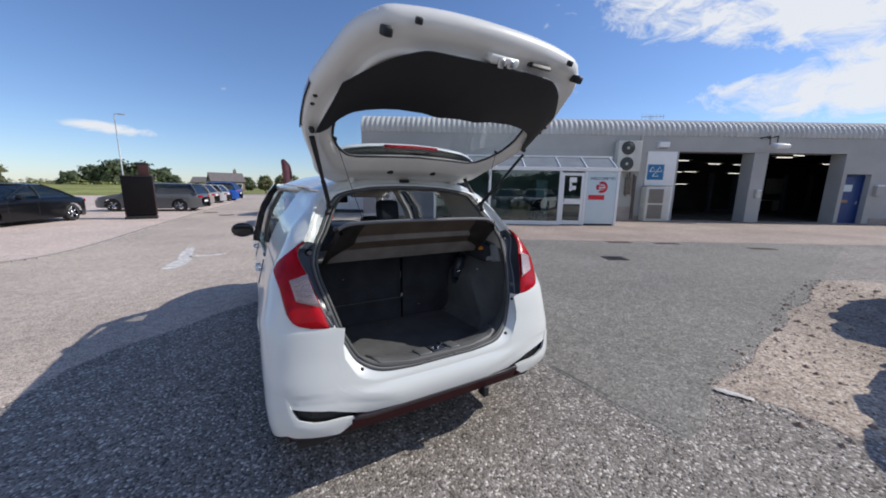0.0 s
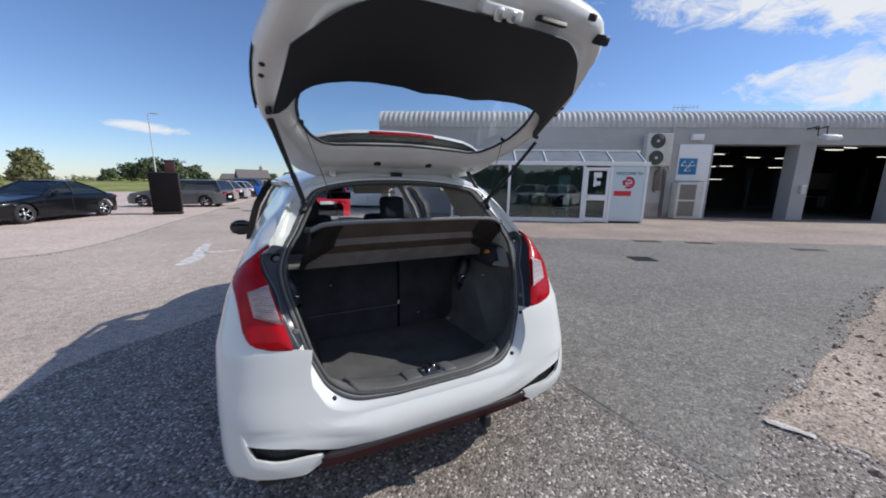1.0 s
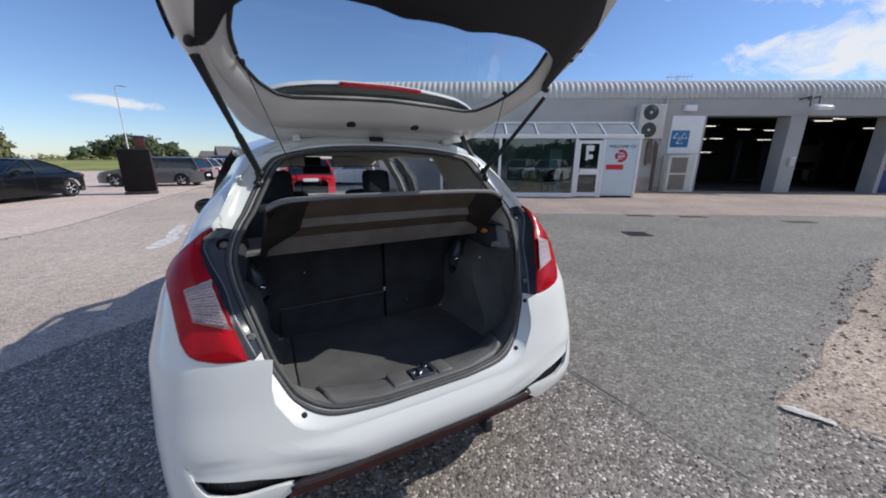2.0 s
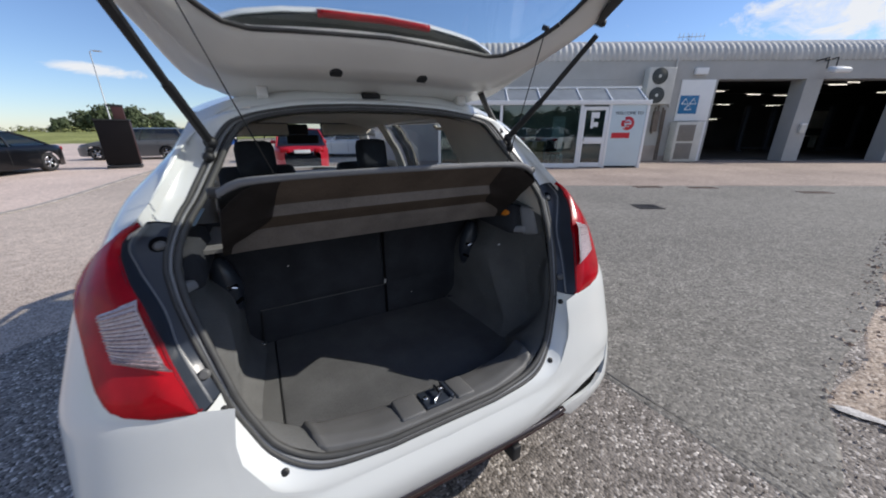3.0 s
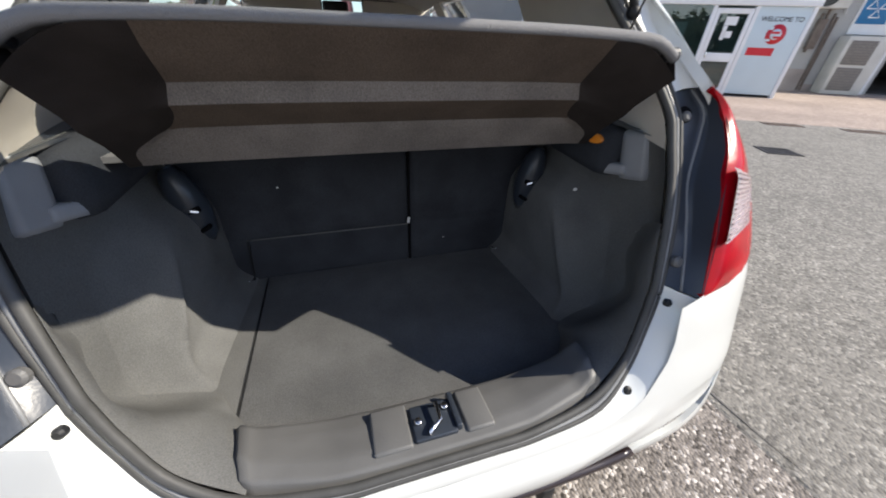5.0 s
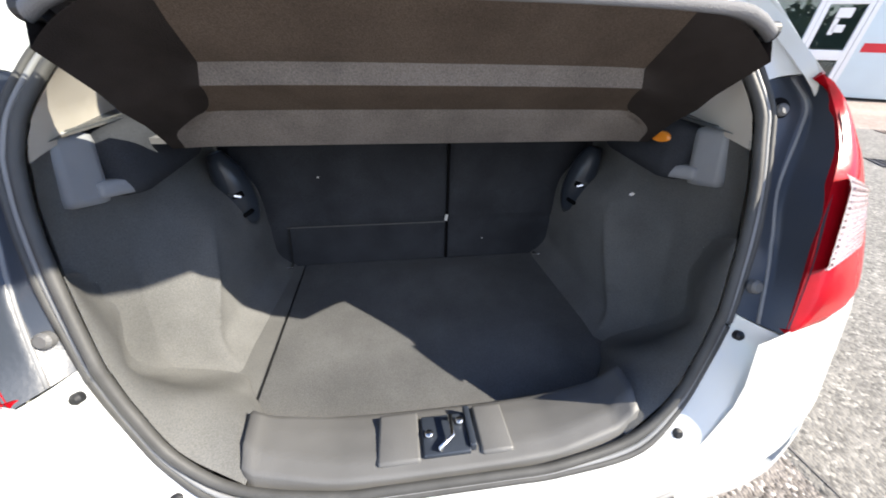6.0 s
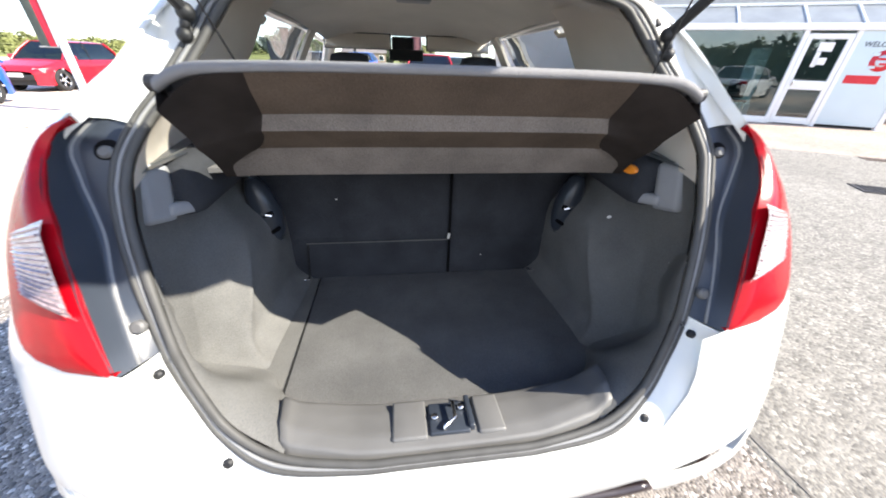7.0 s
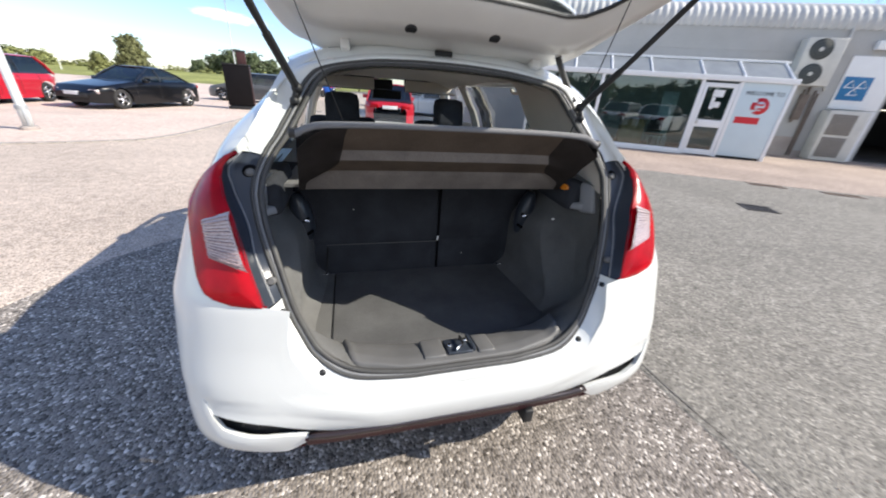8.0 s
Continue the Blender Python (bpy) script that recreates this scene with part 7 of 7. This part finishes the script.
def feather_flag():
    f = thing("feather_flag", "dark maroon and grey feather flag on a thin pole", "flag", m=pose(1.5, 21.5, 0))
    bm = bmesh.new()
    P = [(0, 0, 0), (0, 0, 2.0), (-0.10, 0, 2.7), (-0.38, 0, 3.02), (-0.55, 0, 3.0)]
    tube(bm, catmull(P, 16), 0.015, 6)
    part("pole", bm, M_POST, f)
    C = catmull(P[1:], 16)

    def fl(u, v):
        a = C[round(v * 16)] if v > 0 else C[0]
        b = Vector((-0.50 - 0.08 * v, 0.03 * math.sin(v * 7), 0.9 + 2.0 * v))
        return a.lerp(b, u) + Vector((0, 0.03 * math.sin(u * 5 + v * 6), 0))
    part("cloth", sheet(fl, 8, 16), mat("flag_cloth", (0.15, 0.060, 0.072), 0.8, 0, 0.3, 3), f, thick=0.003)
    part("foot", boxes(((0, 0, 0.03), (0.5, 0.5, 0.06)), bevel=0.01), M_BLACK, f)


feather_flag()

# ---------------------------------------------------------------- trees, hedges, houses


def leaf_mat(name, c):
    m = mat(name, c, 0.7, 0, 0.35, 0.8, 0, spec=0.2, grain=0.3, grain_scale=4)
    return m


M_LEAF = leaf_mat("dark_green_leaves", (0.085, 0.108, 0.055))
M_LEAF2 = leaf_mat("olive_green_leaves", (0.150, 0.158, 0.070))
M_LEAF3 = leaf_mat("light_green_leaves", (0.185, 0.200, 0.075))
M_BARK = mat("bark", (0.10, 0.075, 0.05), 0.9, 0, 0.3, 5, 0.6, 20)


def leaves(bm, c, r, n, size, rnd):
    """Small leaf blades through an uneven ellipsoid, denser at its skin."""
    for _ in range(n):
        d = Vector((rnd.gauss(0, 1), rnd.gauss(0, 1), rnd.gauss(0, 1))).normalized()
        k = rnd.uniform(0.45, 1.0) ** 0.6
        k *= 0.75 + 0.5 * noise.noise(d * 2.1 + Vector(c) * 0.3)
        p = Vector(c) + Vector((d.x * r[0], d.y * r[1], d.z * r[2])) * k
        # blades lie mostly square to the crown's skin
        face = (d + Vector((rnd.gauss(0, 0.35), rnd.gauss(0, 0.35), rnd.gauss(0.25, 0.35)))).normalized()
        a = face.cross(Vector((rnd.gauss(0, 1), rnd.gauss(0, 1), rnd.gauss(0, 1)))).normalized()
        b = a.cross(face).normalized()
        s = size * rnd.uniform(0.6, 1.4)
        v = [bm.verts.new(p + a * s), bm.verts.new(p + b * s * 0.55), bm.verts.new(p - a * s), bm.verts.new(p - b * s * 0.55)]
        bm.faces.new(v)


def tree(name, label, x, y, h, w, seed, material, trunk=0.25, leaf=0.22, n=1500):
    rnd = random.Random(seed)
    t = thing(name, label, "tree", "trees beyond the yard", m=pose(x, y, 0))
    bm = bmesh.new()
    tube(bm, [(0, 0, -0.1), (0.05 * h * 0.1, 0, h * trunk), (0.02 * h, 0.02 * h, h * 0.7)], [h * 0.035, h * 0.027, h * 0.008], 8)
    for k in range(6):
        a = k * 1.05 + rnd.random()
        z = h * rnd.uniform(trunk, 0.55)
        tube(bm, [(0, 0, z), (math.cos(a) * w * 0.22, math.sin(a) * w * 0.22, z + h * 0.12), (math.cos(a) * w * 0.40, math.sin(a) * w * 0.40, z + h * 0.22)], [h * 0.014, h * 0.009, h * 0.004], 6)
    part("trunk", bm, M_BARK, t)
    bm = bmesh.new()
    for k in range(14):
        # clumps stacked from the foot of the crown to its top, the upper ones nearer the middle
        f = (k + 0.5) / 14
        a = k * 2.4 + rnd.uniform(-0.4, 0.4)
        q = rnd.uniform(0.12, 0.30) * w * (1 - 0.7 * f * f)
        c = (math.cos(a) * q, math.sin(a) * q, h * (trunk + 0.14 + (0.80 - trunk - 0.14) * f))
        rr = w * rnd.uniform(0.20, 0.27)
        leaves(bm, c, (rr, rr, min(rr * 0.9, h * 0.24)), n // 14, leaf, rnd)
    part("crown", bm, material, t, smooth=False)


def hedge(name, label, pts, h, d, seed, material, per=60, leaf=0.25):
    rnd = random.Random(seed)
    o = thing(name, label, "hedge")
    bm = bmesh.new()
    P = catmull([(*p, 0) for p in pts], 40)
    for a in P:
        hh = h * rnd.uniform(0.8, 1.15)
        leaves(bm, (a.x + rnd.uniform(-0.5, 0.5) * d, a.y + rnd.uniform(-0.5, 0.5) * d, hh * 0.5), (d * 1.2, d, hh * 0.55), per, leaf, rnd)
    tagged(part("foliage", bm, material, o, smooth=False), kind="stuff")


tree("bush_tree", "broad olive-green bushy tree beside the car park", -24.7, 52.6, 5.0, 4.7, 21, M_LEAF2, 0.0, 0.17, 9000)
tree("bush_tree", "small light green bush beside the car park", -25.9, 48.2, 2.8, 2.5, 22, M_LEAF3, 0.0, 0.14, 3000)
for k, (x, y, h, w) in enumerate(((-31.6, 94, 3.9, 5), (-28.6, 96, 5.4, 7), (-24.8, 94, 6.7, 8), (-21.2, 95, 6.5, 8), (-18.0, 98, 5.3, 6), (-15.7, 97, 3.6, 4.2), (-1.5, 112, 4.0, 6), (3, 108, 4.2, 6), (8, 112, 4.6, 7))):
    tree("tree", "dark green broad-leaved tree on the skyline", x, y, h, w, 40 + k, M_LEAF, 0.05, 0.34, 2600)
p = fac(-4.6, 26.0)
tree("tree", "dark green tree behind the workshop's end", p.x, p.y, 6.9, 4.2, 71, M_LEAF, 0.25, 0.2, 1800)
for k, (x, y) in enumerate(((4.2, 60), (6.0, 66), (1.8, 72))):
    tree("tree", "small green tree by the far road", x, y, 3.6, 4.2, 80 + k, M_LEAF2, 0.2, 0.22, 900)
hedge("hedge", "long green hedge along the grass field", [(-75, 62), (-50, 72), (-32, 80), (-14, 84), (-8, 88)], 2.0, 1.5, 5, M_LEAF3, 220, 0.24)
# unseen hedge, added behind the walk to darken what the porch glass mirrors
hedge("hedge_south", "unseen tall dark hedge added to darken the porch window's reflection", [(-24, -22), (-12, -26), (2, -28), (14, -27), (24, -24)], 5.0, 1.6, 7, M_LEAF, 420, 0.34)
hedge("hedge_west", "long green hedge along the grass field", [(-120, 40), (-112, 70), (-100, 92), (-86, 108), (-74, 120)], 4.0, 2.6, 6, M_LEAF3, 520, 0.40)

M_ROOFTILE = mat("grey_brown_roof_tiles", (0.165, 0.145, 0.14), 0.8, 0, 0.2, 2, 0.3, 12)
M_BRICK = mat("brown_brick_wall", (0.24, 0.185, 0.155), 0.85, 0, 0.12, 1.2)


def house(x, y, rz, w, d, eaves, ridge, label):
    h = thing("house", label, "house", "far houses", m=pose(x, y, 0, 0, 0, rz))
    part("walls", boxes(((0, 0, eaves / 2), (w, d, eaves))), M_BRICK, h, smooth=False)
    part("gables", prism(bmesh.new(), [(-d / 2, eaves), (d / 2, eaves), (0, ridge - 0.05)], w, pose(-w / 2, 0, 0, 0, 0, 0) @ Matrix.Rotation(radians(-90), 4, "Z") @ Matrix.Scale(1, 4)), M_BRICK, h, smooth=False)
    for s in (-1, 1):
        bm = bmesh.new()
        L = math.hypot(d / 2 + 0.3, ridge - eaves + 0.2)
        box(bm, (0, s * (d / 4 + 0.1), (eaves + ridge) / 2), (w + 0.5, L, 0.12), (-s * math.degrees(math.atan2(ridge - eaves, d / 2)), 0, 0))
        part("roof_slope", bm, M_ROOFTILE, h, smooth=False)
    for k in range(3):
        wx = -w / 2 + w * (k + 0.5) / 3
        win = part("window", boxes(((wx, -d / 2 - 0.02, eaves * 0.55), (1.1, 0.08, 1.1)), bevel=0.01), M_UPVC, h)
        part("pane", boxes(((wx, -d / 2 - 0.065, eaves * 0.55), (0.95, 0.02, 0.95))), M_CARDARK, win)
    ch = part("chimney", boxes(((w * 0.3, 0, ridge + 0.3), (0.6, 0.5, 1.1)), bevel=0.02), M_BRICK, h)
    part("pot", boxes(((w * 0.3, 0, ridge + 1.0), (0.22, 0.22, 0.35)), bevel=0.04), M_ROOFTILE, ch)


house(-5.5, 92, 12, 6.3, 6, 2.3, 4.1, "brown-roofed bungalow beyond the parked cars")
house(-9.7, 104, -6, 6.4, 6, 2.0, 3.3, "grey-roofed low house beyond the parked cars")
